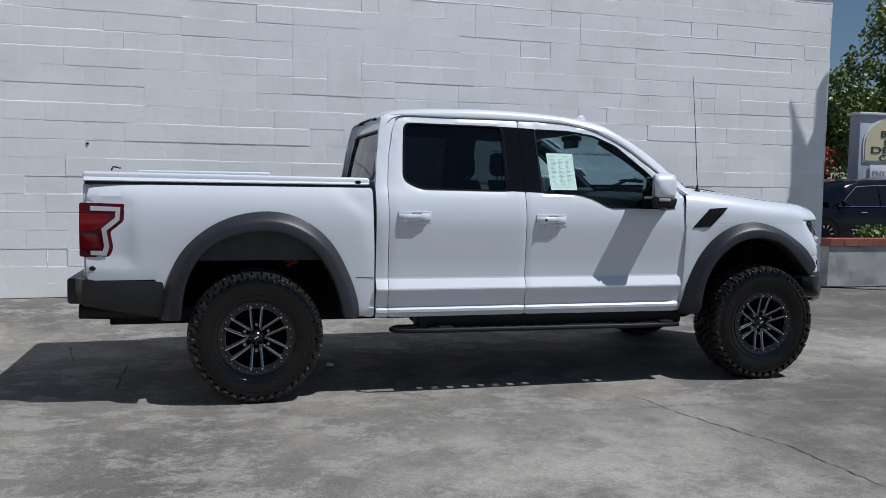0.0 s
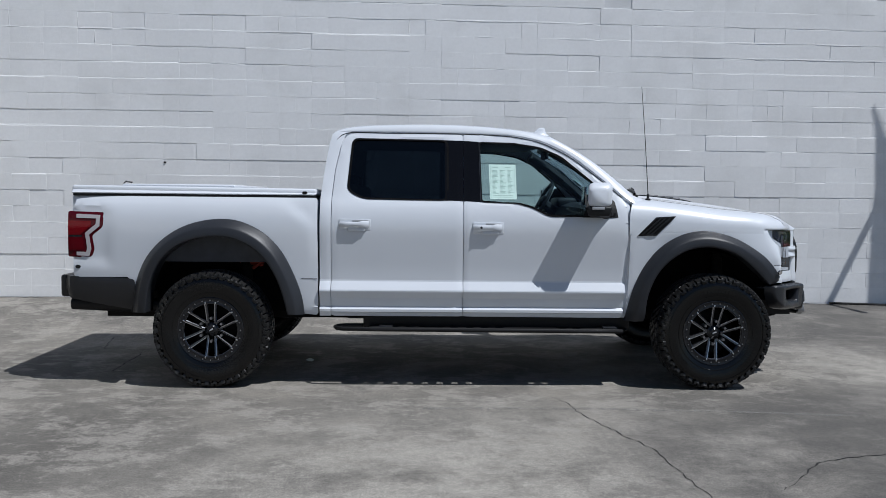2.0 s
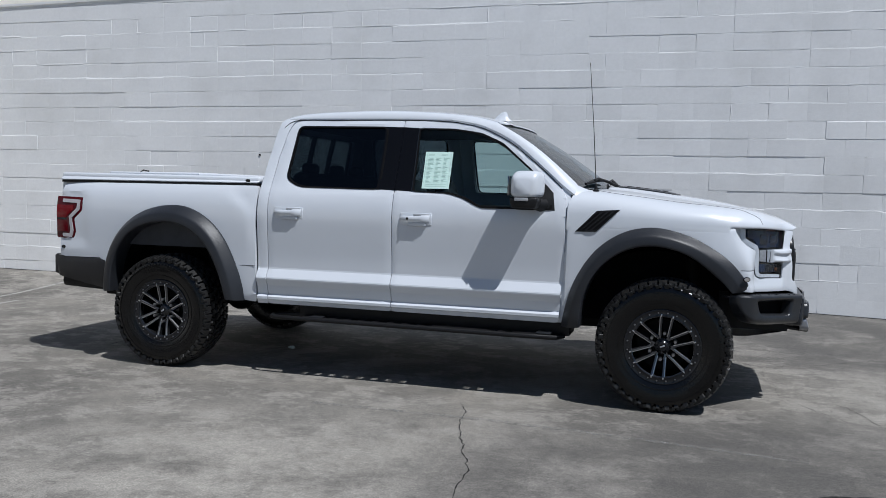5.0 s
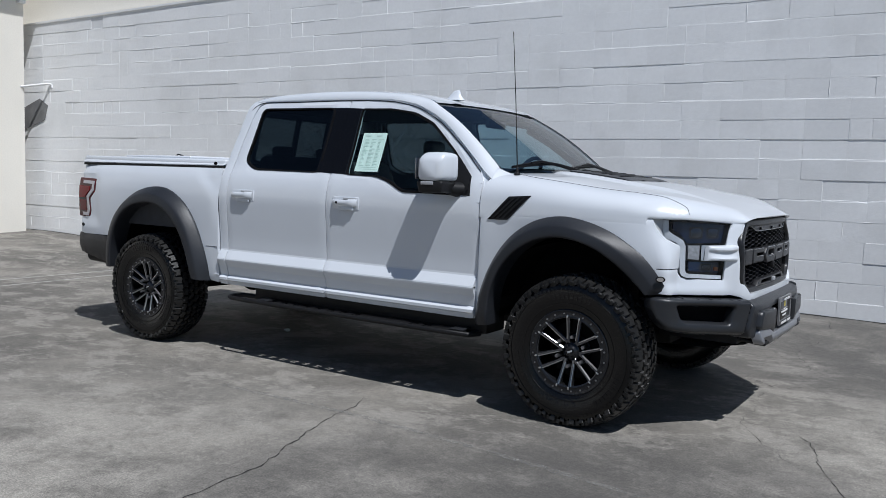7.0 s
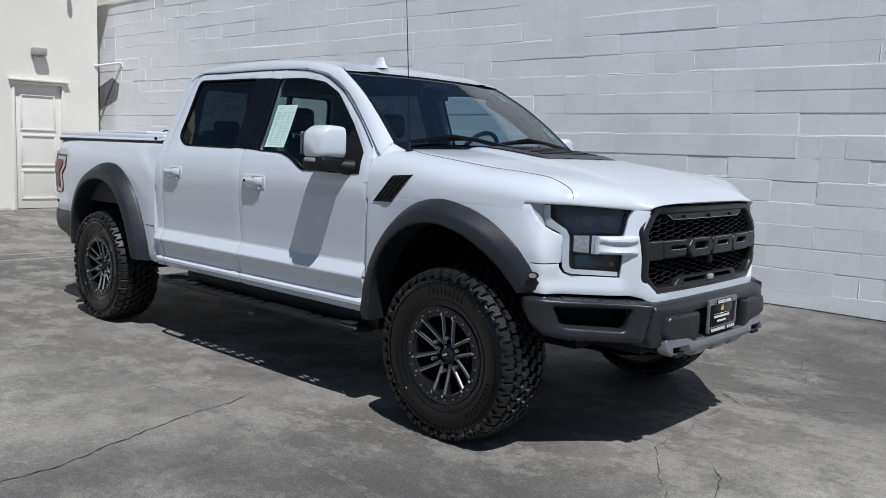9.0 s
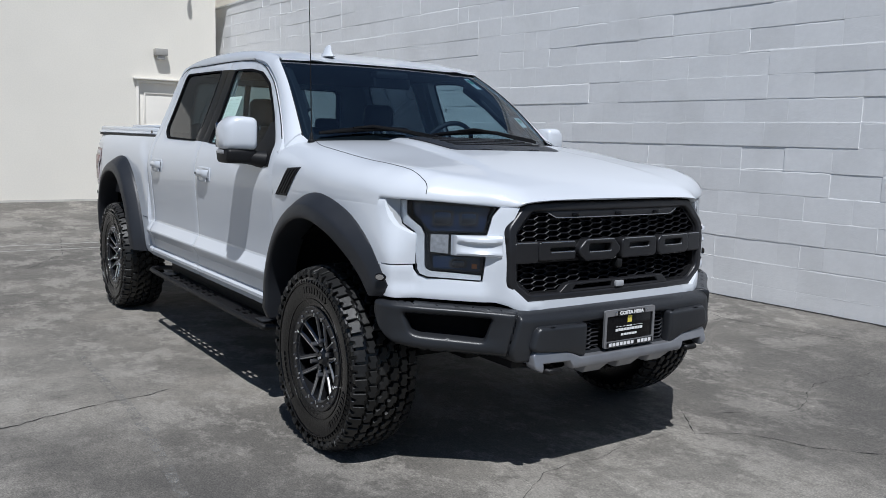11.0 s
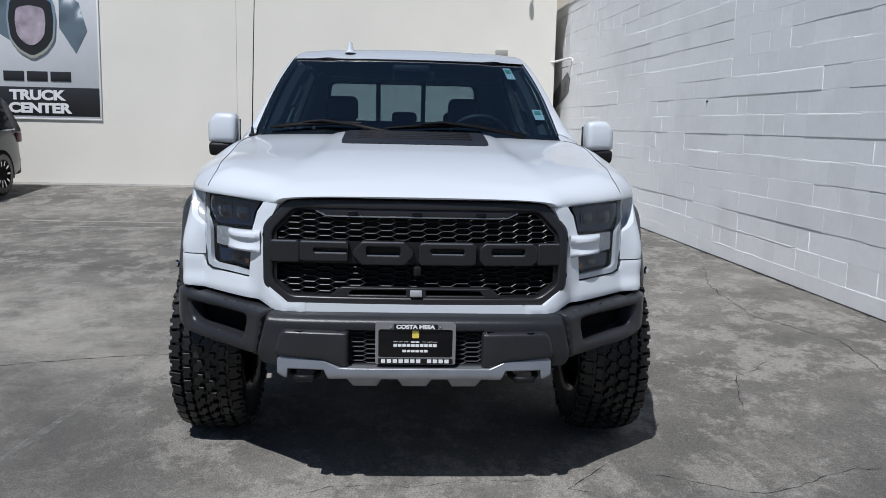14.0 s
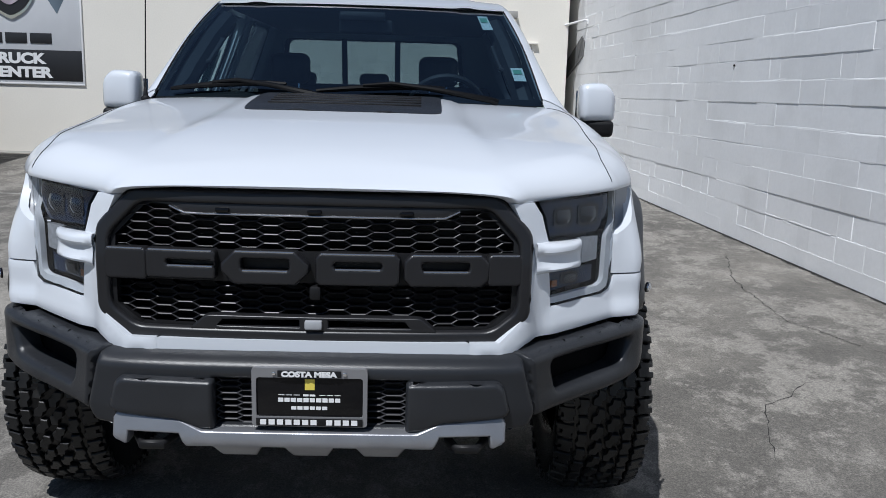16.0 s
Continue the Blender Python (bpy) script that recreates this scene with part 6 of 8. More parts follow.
skid_end = [(0.300, 0.503), (0.334, 0.503), (0.353, 0.540), (0.490, 0.542), (0.492, 0.508), (0.502, 0.505), (0.533, 0.528)]
skid_low = [(-y, z) for y, z in reversed(skid_end)] + lobes + skid_end


def skid_place(y, z):
    return (interp(XB, abs(y)) + 0.033 - 0.9 * max(0.0, 0.512 - z) - 0.30 * max(0.0, z - 0.528), TY + y, z)


skid = part("skid_plate", sheet(skid_top + skid_low, skid_place, [], 0.012, 0.055, 0.005, (-1, 0, 0), soft=0.005), SILVER, bump, "silver lower skid bar with raised ends", angle=55)
b3 = bmesh.new()
grid(b3, [[(x, TY + y, z) for y in (-0.30, -0.1, 0.1, 0.30)] for x, z in ((4.56, 0.50), (4.47, 0.455), (4.25, 0.41), (3.95, 0.40))])
part("belly_plate", b3, mat("dull_alloy_guard", (0.16, 0.165, 0.175), 0.5, metal=0.2, vary=0.2, scale=8), bump, "dark sloping belly plate")

# dealer plate in a dark frame
plate = part("plate_frame", sheet(rounded([(-0.155, 0.565), (0.155, 0.565), (0.155, 0.730), (-0.155, 0.730)], 0.010, 3), lambda y, z: (4.63, TY + y, z), [rounded([(-0.143, 0.592), (0.143, 0.592), (0.143, 0.703), (-0.143, 0.703)], 0.008, 2)], 0.03, 0.014, 0.003, (-1, 0, 0)), mat("grey_plate_frame", (0.26, 0.26, 0.27), 0.30, metal=0.35), truck, "grey plate frame with pale lettering")
part("plate", boxed((4.616, TY - 0.148, 0.570), (4.622, TY + 0.148, 0.725), 0.002), GLOSSBLACK, plate, "black dealer plate")
part("frame_strip", boxed((4.6305, TY - 0.085, 0.7055), (4.632, TY + 0.085, 0.7245), 0.0005), BLACK, plate)
part("frame_strip", boxed((4.6305, TY - 0.143, 0.5685), (4.632, TY + 0.143, 0.5895), 0.0005), BLACK, plate)
lettering("COSTA MESA", (4.6335, TY, 0.715), 0.0160, 0.150, WHITE_INK, plate, (0, 0, 0), (90, 0, 90), depth=0.0008, bold=0.06)
rnd = random.Random(3)
b3 = bmesh.new()
for (y, w, z, h) in ((-0.132, 0.016, 0.572, 0.0145),) + tuple((-0.132 + 0.0225 * k, 0.0165, 0.572, 0.0145) for k in range(1, 7)) + tuple((0.045 + 0.0225 * k, 0.0165, 0.572, 0.0145) for k in range(4)):
    box(b3, (4.632, TY + y, z), (4.6332, TY + y + w, z + h))
part("bar", b3, WHITE_INK, plate, "white bars of lettering", smooth=False, kind="stuff")
b3 = bmesh.new()
for y0, w, z, h in ((-0.085, 0.170, 0.6335, 0.011), (-0.05, 0.10, 0.6120, 0.009), (-0.085, 0.062, 0.6525, 0.0012), (0.025, 0.062, 0.6525, 0.0012), (-0.018, 0.036, 0.650, 0.005)):
    n = max(1, int(w / 0.016))
    for k in range(n):
        box(b3, (4.622, TY + y0 + w * k / n, z), (4.6235, TY + y0 + w * (k + 0.82) / n, z + h))
part("bar", b3, WHITE_INK, plate, "white bars of lettering", smooth=False, kind="stuff")
part("emblem", boxed((4.622, TY - 0.013, 0.668), (4.6235, TY + 0.013, 0.698)), YELLOW_INK, plate, "small yellow square emblem")
for y in (-0.095, 0.095):
    part("screw", boxed((4.63, TY + y - 0.005, 0.711), (4.634, TY + y + 0.005, 0.721), 0.002), CHROME, plate)

# ---- wheels
def wheel_parts():
    """Meshes of a wheel about its hub; the outer face looks towards -y."""
    out = []
    R, W = 0.432, 0.1575
    b = bmesh.new()
    prof = [(0.216, -0.118), (0.238, -0.134), (0.262, -0.142), (0.300, -0.152), (0.335, -0.1565), (0.360, -0.1545), (0.380, -0.146), (0.397, -0.133), (0.410, -0.110), (0.4165, -0.06), (0.4165, 0.06), (0.414, 0.122), (0.405, 0.140), (0.388, 0.150), (0.335, 0.1565), (0.262, 0.142), (0.240, 0.13), (0.225, 0.118)]
    lathe(b, prof, 72)
    # raised rings, bars of moulded lettering and cooling ribs on the sidewall
    for r0, y0 in ((0.272, -0.1465), (0.347, -0.158)):
        lathe(b, [(r0, y0 + 0.003), (r0 + 0.001, y0 - 0.002), (r0 + 0.005, y0 - 0.002), (r0 + 0.006, y0 + 0.003)], 72)
    for base in (0.15, 2.2, 4.3):
        for k in range(9):
            a = base + 0.085 * k
            m = Matrix.Rotation(a, 4, "Y") @ Matrix.Translation((0.318, -0.1552, 0))
            g = bmesh.ops.create_cube(b, size=1, matrix=m @ Matrix.Diagonal((0.030, 0.005, 0.019, 1)))
    for k in range(84):
        m = Matrix.Rotation(k * math.tau / 84, 4, "Y") @ Matrix.Translation((0.3585, -0.1555, 0)) @ Matrix.Rotation(0.35, 4, "Z")
        bmesh.ops.create_cube(b, size=1, matrix=m @ Matrix.Diagonal((0.016 if k % 2 else 0.010, 0.005, 0.006, 1)))
    out.append(("tyre", b, RUBBER, "chunky black all-terrain tyre", None))
    # interlocking tread blocks, as (round, across) outlines
    b = bmesh.new()
    rnd = random.Random(9)
    N = 42
    pitch = math.tau * R / N
    rows_ = [([(-0.024, 0.006), (0.004, 0.003), (0.011, 0.016), (0.029, 0.022), (0.026, 0.049), (0.003, 0.045), (-0.007, 0.031), (-0.028, 0.027)], 0.0),
             ([(-0.027, 0.061), (-0.005, 0.055), (0.006, 0.065), (0.027, 0.062), (0.028, 0.090), (0.010, 0.098), (-0.003, 0.088), (-0.027, 0.093)], 0.5),
             ([(-0.027, 0.106), (0.0, 0.103), (0.008, 0.112), (0.026, 0.107), (0.026, 0.156), (0.013, 0.156), (0.010, 0.142), (-0.006, 0.142), (-0.008, 0.160), (-0.027, 0.160)], 0.0)]

    def lug(outline, u0, flip, longer):
        pts = [((u * flip + u0) / R, v * flip * (longer if abs(v) > 0.15 else 1.0)) for u, v in outline]
        cu, cv = sum(q[0] for q in pts) / len(pts), sum(q[1] for q in pts) / len(pts)
        rings_ = []
        for depth, shrink in ((0.024, 0.97), (0.003, 1.0), (0.0, 0.90)):
            ring = []
            for a, v in pts:
                a, v = cu + (a - cu) * shrink, cv + (v - cv) * shrink
                r = R - 0.024 * (abs(v) / 0.155) ** 3.2 - depth + rnd.uniform(-0.0006, 0.0006)
                ring.append(b.verts.new((r * math.cos(a), v, r * math.sin(a))))
            rings_.append(ring)
        n = len(pts)
        for lo, hi in zip(rings_, rings_[1:]):
            for k in range(n):
                b.faces.new((lo[k], lo[(k + 1) % n], hi[(k + 1) % n], hi[k]))
        b.faces.new(rings_[-1])

    for k in range(N):
        a = k * math.tau / N
        for outline, shift in rows_:
            for flip in (1, -1):
                lug(outline, (k + shift + (0.5 if flip < 0 else 0.0)) * pitch, flip, 1.0 if k % 2 else 0.965)
        # shoulder lugs down the sidewall
        for s in (-1, 1):
            m = Matrix.Rotation(-a - 0.012, 4, "Y") @ Matrix.Translation((0.383, s * 0.1455, 0)) @ Matrix.Rotation(s * 0.45, 4, "Z")
            g = bmesh.ops.create_cube(b, size=1, matrix=m @ Matrix.Diagonal((0.044 if k % 2 else 0.030, 0.013, 0.030 if k % 2 else 0.024, 1)))
            bmesh.ops.bevel(b, geom=list({e for v in g["verts"] for e in v.link_edges}), offset=0.0025, segments=1, affect="EDGES")
    out.append(("tread", b, TREAD, "dusty interlocking tread blocks", "tyre"))
    b = bmesh.new()
    lathe(b, [(0.2035, -0.131), (0.199, -0.128), (0.205, -0.10), (0.203, 0.03), (0.20, 0.12)], 60)
    out.append(("rim", b, RIM, "dark alloy rim with bolted ring", None))
    b = bmesh.new()
    lathe(b, [(0.226, -0.112), (0.247, -0.126), (0.2515, -0.132), (0.250, -0.138), (0.245, -0.1405), (0.240, -0.1385), (0.212, -0.1385), (0.207, -0.1405), (0.2025, -0.138), (0.201, -0.129)], 60)
    out.append(("clamp_ring", b, RING, "black clamp ring", "rim"))
    b = bmesh.new()
    for k in range(24):
        m = Matrix.Rotation(k * math.tau / 24, 4, "Y") @ Matrix.Translation((0.2265, -0.1405, 0))
        bmesh.ops.create_cone(b, segments=6, radius1=0.0058, radius2=0.0046, depth=0.008, cap_ends=True, matrix=m @ Matrix.Rotation(radians(90), 4, "X"))
    out.append(("ring_bolts", b, NUT, "", "rim"))
    for j in range(6):
        for off in (-1, 1):
            a = j * math.tau / 6 + radians(30)
            turn = Matrix.Rotation(a, 4, "Y")

            def spoke_y(r):
                return -0.100 - 0.034 * max(0.0, (r - 0.05) / 0.17) ** 1.2

            b = bmesh.new()
            rows = []
            for k in range(9):
                t = k / 8
                r = 0.048 + 0.156 * t
                side, wd, y = off * (0.025 + 0.013 * t), 0.0112 - 0.0012 * math.sin(math.pi * t), spoke_y(r)
                rows.append([(r, y + 0.032, side - wd * 1.25), (r, y + 0.005, side - wd), (r, y, side - wd * 0.6), (r, y, side + wd * 0.6), (r, y + 0.005, side + wd), (r, y + 0.032, side + wd * 1.25)])
            vs = grid(b, rows, close=True)
            b.faces.new(vs[-1])
            bmesh.ops.transform(b, matrix=turn, verts=b.verts)
            out.append(("spoke", b, RIM, "", "rim"))
            b = bmesh.new()
            rows = []
            for k in range(9):
                t = k / 8
                r = 0.068 + 0.134 * t
                side, y = off * (0.025 + 0.013 * (r - 0.048) / 0.156) + 0.0066, spoke_y(r)
                rows.append([(r, y + 0.0035, side - 0.0030), (r, y - 0.0014, side - 0.0020), (r, y - 0.0010, side + 0.0020), (r, y + 0.0060, side + 0.0050)])
            grid(b, rows)
            bmesh.ops.transform(b, matrix=turn, verts=b.verts)
            out.append(("spoke_edge", b, MACHINED, "bright machined spoke edge", "rim"))
            b = boxed((0.198, -0.1412, off * 0.0378 - 0.0045), (0.214, -0.1365, off * 0.0378 + 0.0045), 0.0012)
            bmesh.ops.transform(b, matrix=turn, verts=b.verts)
            out.append(("spoke_tip", b, MACHINED, "bright machined spoke tip", "rim"))
    b = bmesh.new()
    rings = lathe(b, [(0.001, -0.112), (0.026, -0.112), (0.030, -0.109), (0.040, -0.098), (0.052, -0.092), (0.058, -0.07), (0.098, -0.04), (0.098, -0.02)], 36)
    b.faces.new(rings[0])
    out.append(("hub", b, RING, "", "rim"))
    b = boxed((-0.024, -0.117, -0.009), (0.024, -0.111, 0.009), 0.003)
    bmesh.ops.transform(b, matrix=Matrix.Rotation(radians(-30), 4, "Y"), verts=b.verts)
    out.append(("cap_mark", b, GLOSSBLACK, "dark oval centre mark", "rim"))
    b = boxed((-0.016, -0.1185, -0.0050), (0.016, -0.1165, 0.0050), 0.001)
    bmesh.ops.transform(b, matrix=Matrix.Rotation(radians(-30), 4, "Y"), verts=b.verts)
    out.append(("cap_bar", b, LAMP_GREY, "", "rim"))
    for j in range(6):
        b = bmesh.new()
        m = Matrix.Rotation((j + 0.5) * math.tau / 6, 4, "Y") @ Matrix.Translation((0.0880, -0.092, 0)) @ Matrix.Rotation(radians(90), 4, "X")
        bmesh.ops.create_cone(b, segments=6, radius1=0.0135, radius2=0.0105, depth=0.060, cap_ends=True, matrix=m)
        out.append(("lug_nut", b, NUT, "grey lug nut", "rim"))
    b = bmesh.new()
    lathe(b, [(0.06, -0.02), (0.172, -0.02), (0.172, 0.01), (0.06, 0.01)], 40)
    out.append(("brake_disc", b, STEEL, "", "rim"))
    b = bmesh.new()
    rings = lathe(b, [(0.215, 0.05), (0.05, 0.05)], 40)
    b.faces.new(rings[-1])
    out.append(("inner_face", b, LINER, "", "rim"))
    return out


def put_wheels():
    made = []
    holder = {}
    for name, b, mtl, label, owner in wheel_parts():
        ob = part(name, b, mtl, None, label, smooth=True, angle=30, kind="stuff" if name in ("ring_bolts", "tread") else "")
        if name != "tyre" and name != "tread":
            ob.data.transform(Matrix.Diagonal((0.965, 1, 0.965, 1)))
        made.append((ob, owner))
    first = True
    for cx in (0.0, WHEELBASE):
        for s in (-1, 1):
            m = Matrix.Translation((cx, TY + s * 0.925, HUB)) @ (Matrix() if s < 0 else Matrix.Rotation(math.pi, 4, "Z")) @ Matrix.Rotation(radians(7 if cx else 0), 4, "Y")
            roots = {}
            for ob, owner in made:
                o = ob if first else ob.copy()
                if not first:
                    scene.collection.objects.link(o)
                if owner is None:
                    o.parent = truck
                    o.matrix_basis = m
                    roots[ob.name.split(".")[0]] = o
                else:
                    o.parent = roots[owner]
                    o.matrix_basis = Matrix()
            first = False


put_wheels()

# ---- mirrors
MIRROR = mat("mirror_glass", (0.30, 0.31, 0.33), 0.03, metal=1.0)


def build_mirror(s):
    b3 = bmesh.new()
    rows = []
    for k in range(11):
        t = k / 10
        y = 1.010 + 0.166 * t
        x0, x1 = 2.718 + 0.060 * (1 - t) ** 1.5, 2.921 - 0.035 * t**2
        z0, z1 = 1.350, 1.518 + 0.008 * math.sin(math.pi * t) - 0.040 * max(0.0, (t - 0.68) / 0.32) ** 1.3
        sh = 1.0 - 0.55 * max(0.0, (t - 0.86) / 0.14) ** 2 - 0.45 * max(0.0, (0.10 - t) / 0.10) ** 2
        cx, cz = (x0 + x1) / 2, (z0 + z1) / 2
        hx, hz = (x1 - x0) / 2 * (0.4 + 0.6 * sh), (z1 - z0) / 2 * (0.75 + 0.25 * sh)
        ring = []
        for j in range(24):
            a = j * math.tau / 24
            c_, s_ = math.cos(a), math.sin(a)
            ring.append((cx + hx * math.copysign(abs(c_) ** 0.45, c_), TY + s * y, cz + hz * math.copysign(abs(s_) ** 0.40, s_)))
        rows.append(ring)
    vs = grid(b3, rows, close=True)
    b3.faces.new(vs[0])
    b3.faces.new(vs[-1])
    shell = part("door_mirror", b3, WHITE, truck, "white-capped door mirror with black base", angle=55)
    b4 = boxed((2.712, TY + min(s * 1.005, s * 1.170), 1.280), (2.900, TY + max(s * 1.005, s * 1.170), 1.356), 0.020, 3)
    for v in b4.verts:
        if v.co.z < 1.31:
            v.co.x += 0.02 * (v.co.x < 2.8) - 0.01
        if v.co.x < 2.8 and abs(v.co.y - TY) < 1.06:
            v.co.x += 0.055
    part("lower_shell", b4, BLACK, shell, "black lower mirror shell")
    b5 = bmesh.new()
    tube(b5, [(2.90, TY + s * 0.955, 1.300), (2.875, TY + s * 1.00, 1.305), (2.84, TY + s * 1.05, 1.318)], [0.048, 0.042, 0.035], 12)
    part("arm", b5, BLACK, shell)
    part("mirror_glass", boxed((2.700, TY + s * 1.092 - 0.072, 1.362), (2.709, TY + s * 1.092 + 0.072, 1.490), 0.003), MIRROR, shell, "dark mirror glass")
    part("turn_signal", boxed((2.75, TY + s * 1.171 - 0.005, 1.328), (2.84, TY + s * 1.171 + 0.005, 1.350), 0.004), LAMP_GREY, shell, "grey turn signal strip")


mirrored(build_mirror)

# ---- whip aerial on the right wing
b3 = bmesh.new()
rings = lathe(b3, [(0.020, 0), (0.019, 0.010), (0.010, 0.018), (0.007, 0.045), (0.004, 0.050)], 16)
bmesh.ops.transform(b3, matrix=Matrix.Translation((3.235, TY - 0.86, 1.400)) @ Matrix.Rotation(radians(90), 4, "X"), verts=b3.verts)
aer = part("aerial_base", b3, BLACK, truck)
b3 = tube(bmesh.new(), [(3.235, TY - 0.86, 1.44), (3.205, TY - 0.855, 1.85), (3.17, TY - 0.85, 2.25)], [0.0034, 0.0026, 0.0020], 6)
part("aerial_rod", b3, BLACK, aer, "thin black whip aerial")

# ---- side steps
def build_step(s):
    holes = []
    for x in [1.30 + 0.112 * k for k in range(8)] + [2.56, 2.66, 2.93, 3.0]:
        for y in (0.955, 0.988):
            holes.append([(x, y), (x + 0.056, y), (x + 0.062, y + 0.021), (x + 0.006, y + 0.021)])
    out = rounded([(1.14, 0.905), (1.16, 1.035), (2.99, 1.035), (3.06, 0.93), (3.06, 0.86), (1.14, 0.86)], 0.03, 4)
    st = part("side_step", sheet(out, lambda x, y: (x, TY + s * y, 0.447 - 0.006 * (x - 0.9) / 2.1), holes, 0.03, 0.022, 0.004, (0, 0, -1)), BLACK, truck, "black perforated side step")
    b3 = tube(bmesh.new(), [(1.20, TY + s * 0.872, 0.440), (0.96, TY + s * 0.880, 0.439), (0.915, TY + s * 0.905, 0.438), (0.895, TY + s * 0.95, 0.438), (0.910, TY + s * 1.000, 0.437), (0.96, TY + s * 1.028, 0.436), (1.2, TY + s * 1.034, 0.434), (2.8, TY + s * 1.034, 0.428), (3.02, TY + s * 1.02, 0.427), (3.06, TY + s * 0.94, 0.428)], 0.016, 10)
    part("step_edge", b3, BLACK, st)
    for x in (1.1, 1.6, 2.1, 2.6, 2.95):
        part("bracket", boxed((x, TY + s * 0.55 - 0.02, 0.44), (x + 0.06, TY + s * 0.90, 0.49), 0.006), STEEL, st)
    for x in (1.22, 2.885):
        part("tread_rib", boxed((x, TY + min(s * 0.90, s * 1.02), 0.444), (x + 0.10, TY + max(s * 0.90, s * 1.02), 0.4535), 0.003), FLARE, st)
    part("sill", boxed((1.10, TY + min(s * 0.70, s * 0.925), 0.425), (3.10, TY + max(s * 0.70, s * 0.925), 0.56), 0.012), BLACK, truck)


mirrored(build_step)

# ---- rear bumper, exhaust, running gear
def build_rear(s):
    prof = [(-1.130, 0.805), (-0.555, 0.790), (-0.535, 0.548), (-0.72, 0.578), (-1.04, 0.635), (-1.130, 0.70)]
    b3 = sheet(rounded(prof, 0.015, 2), lambda x, z: (x, TY + s * (side_y(max(x, -1.05), 0.83) + 0.004 - 0.10 * ease((-1.04 - x) / 0.09) - 0.15 * max(0, 0.68 - z)), z), [], 0.035, 0.16, 0.010, (0, -s, 0))
    part("bumper_end", b3, GRILLE, rear, "near-black rear bumper end")
    b4 = tube(bmesh.new(), [(-0.2, TY + s * 0.70, 0.56), (-0.75, TY + s * 0.78, 0.57), (-1.09, TY + s * 0.80, 0.588)], 0.052, 16, caps=False)
    part("tail_pipe", b4, BLACK, rear, "black exhaust tip")
    part("mud_bracket", boxed((-0.60, TY + min(s * 0.6, s * 0.97), 0.535), (-0.50, TY + max(s * 0.6, s * 0.97), 0.60), 0.01), BLACK, rear)


rear = part("rear_bumper", boxed((-1.15, TY - 0.88, 0.64), (-1.00, TY + 0.88, 0.805), 0.02), GRILLE, truck, "near-black rear bumper")
mirrored(build_rear)
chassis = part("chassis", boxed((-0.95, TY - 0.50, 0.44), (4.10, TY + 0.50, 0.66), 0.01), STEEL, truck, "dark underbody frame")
for cx in (0.0, WHEELBASE):
    b3 = tube(bmesh.new(), [(cx, TY - 0.86, HUB), (cx, TY - 0.2, HUB), (cx, TY + 0.2, HUB), (cx, TY + 0.86, HUB)], [0.05, 0.06, 0.06, 0.05], 12)
    bmesh.ops.create_uvsphere(b3, u_segments=16, v_segments=10, radius=0.14, matrix=Matrix.Translation((cx, TY + 0.12, HUB)))
    part("axle", b3, STEEL, chassis)
    for s in (-1, 1):
        b3 = tube(bmesh.new(), [(cx + 0.18, TY + s * 0.60, 0.44), (cx + 0.16, TY + s * 0.58, 0.98)], 0.045, 12)
        part("damper", b3, STEEL, chassis)
for s in (-1, 1):
    b3 = tube(bmesh.new(), [(0.12, TY + s * 0.585, 0.90), (0.30, TY + s * 0.60, 0.87)], 0.022, 10)
    tube(b3, [(0.22, TY + s * 0.62, 0.84), (0.33, TY + s * 0.62, 0.93)], 0.014, 8)
    part("reservoir", b3, ORANGE, chassis, "orange damper fittings")
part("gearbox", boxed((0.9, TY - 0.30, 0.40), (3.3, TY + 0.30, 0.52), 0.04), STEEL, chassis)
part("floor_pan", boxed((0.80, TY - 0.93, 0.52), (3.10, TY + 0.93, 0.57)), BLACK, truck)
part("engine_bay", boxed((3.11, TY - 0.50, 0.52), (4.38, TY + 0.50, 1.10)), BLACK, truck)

# ---- cabin
def soft_box(lo, hi, r):
    return boxed(lo, hi, r, 3)


def seat_front(s):
    b3 = soft_box((1.86, TY - 0.06 + s * 0.43 - 0.27, 0.78), (2.40, TY - 0.06 + s * 0.43 + 0.27, 0.98), 0.06)
    se = part("front_seat", b3, SEAT, truck, "black leather front seat")
    b4 = bmesh.new()
    rows = []
    for k in range(8):
        t = k / 7
        x = 1.97 - 0.17 * t
        w = 0.26 - 0.05 * t**2
        d = 0.075 - 0.025 * t
        rows.append([(x + d * math.copysign(abs(math.cos(a)) ** 0.5, math.cos(a)), TY - 0.06 + s * 0.43 + w * math.copysign(abs(math.sin(a)) ** 0.6, math.sin(a)), 0.92 + 0.54 * t) for a in [j * math.tau / 20 for j in range(20)]])
    vs = grid(b4, rows, close=True)
    b4.faces.new(vs[-1])
    part("seat_back", b4, SEAT, se)
    part("headrest", soft_box((1.74, TY - 0.06 + s * 0.43 - 0.115, 1.49), (1.84, TY - 0.06 + s * 0.43 + 0.115, 1.665), 0.045), SEAT, se)
    b5 = bmesh.new()
    for dy in (-0.05, 0.05):
        tube(b5, [(1.80, TY - 0.06 + s * 0.43 + dy, 1.45), (1.79, TY - 0.06 + s * 0.43 + dy, 1.56)], 0.007, 6)
    part("headrest_post", b5, CHROME, se)


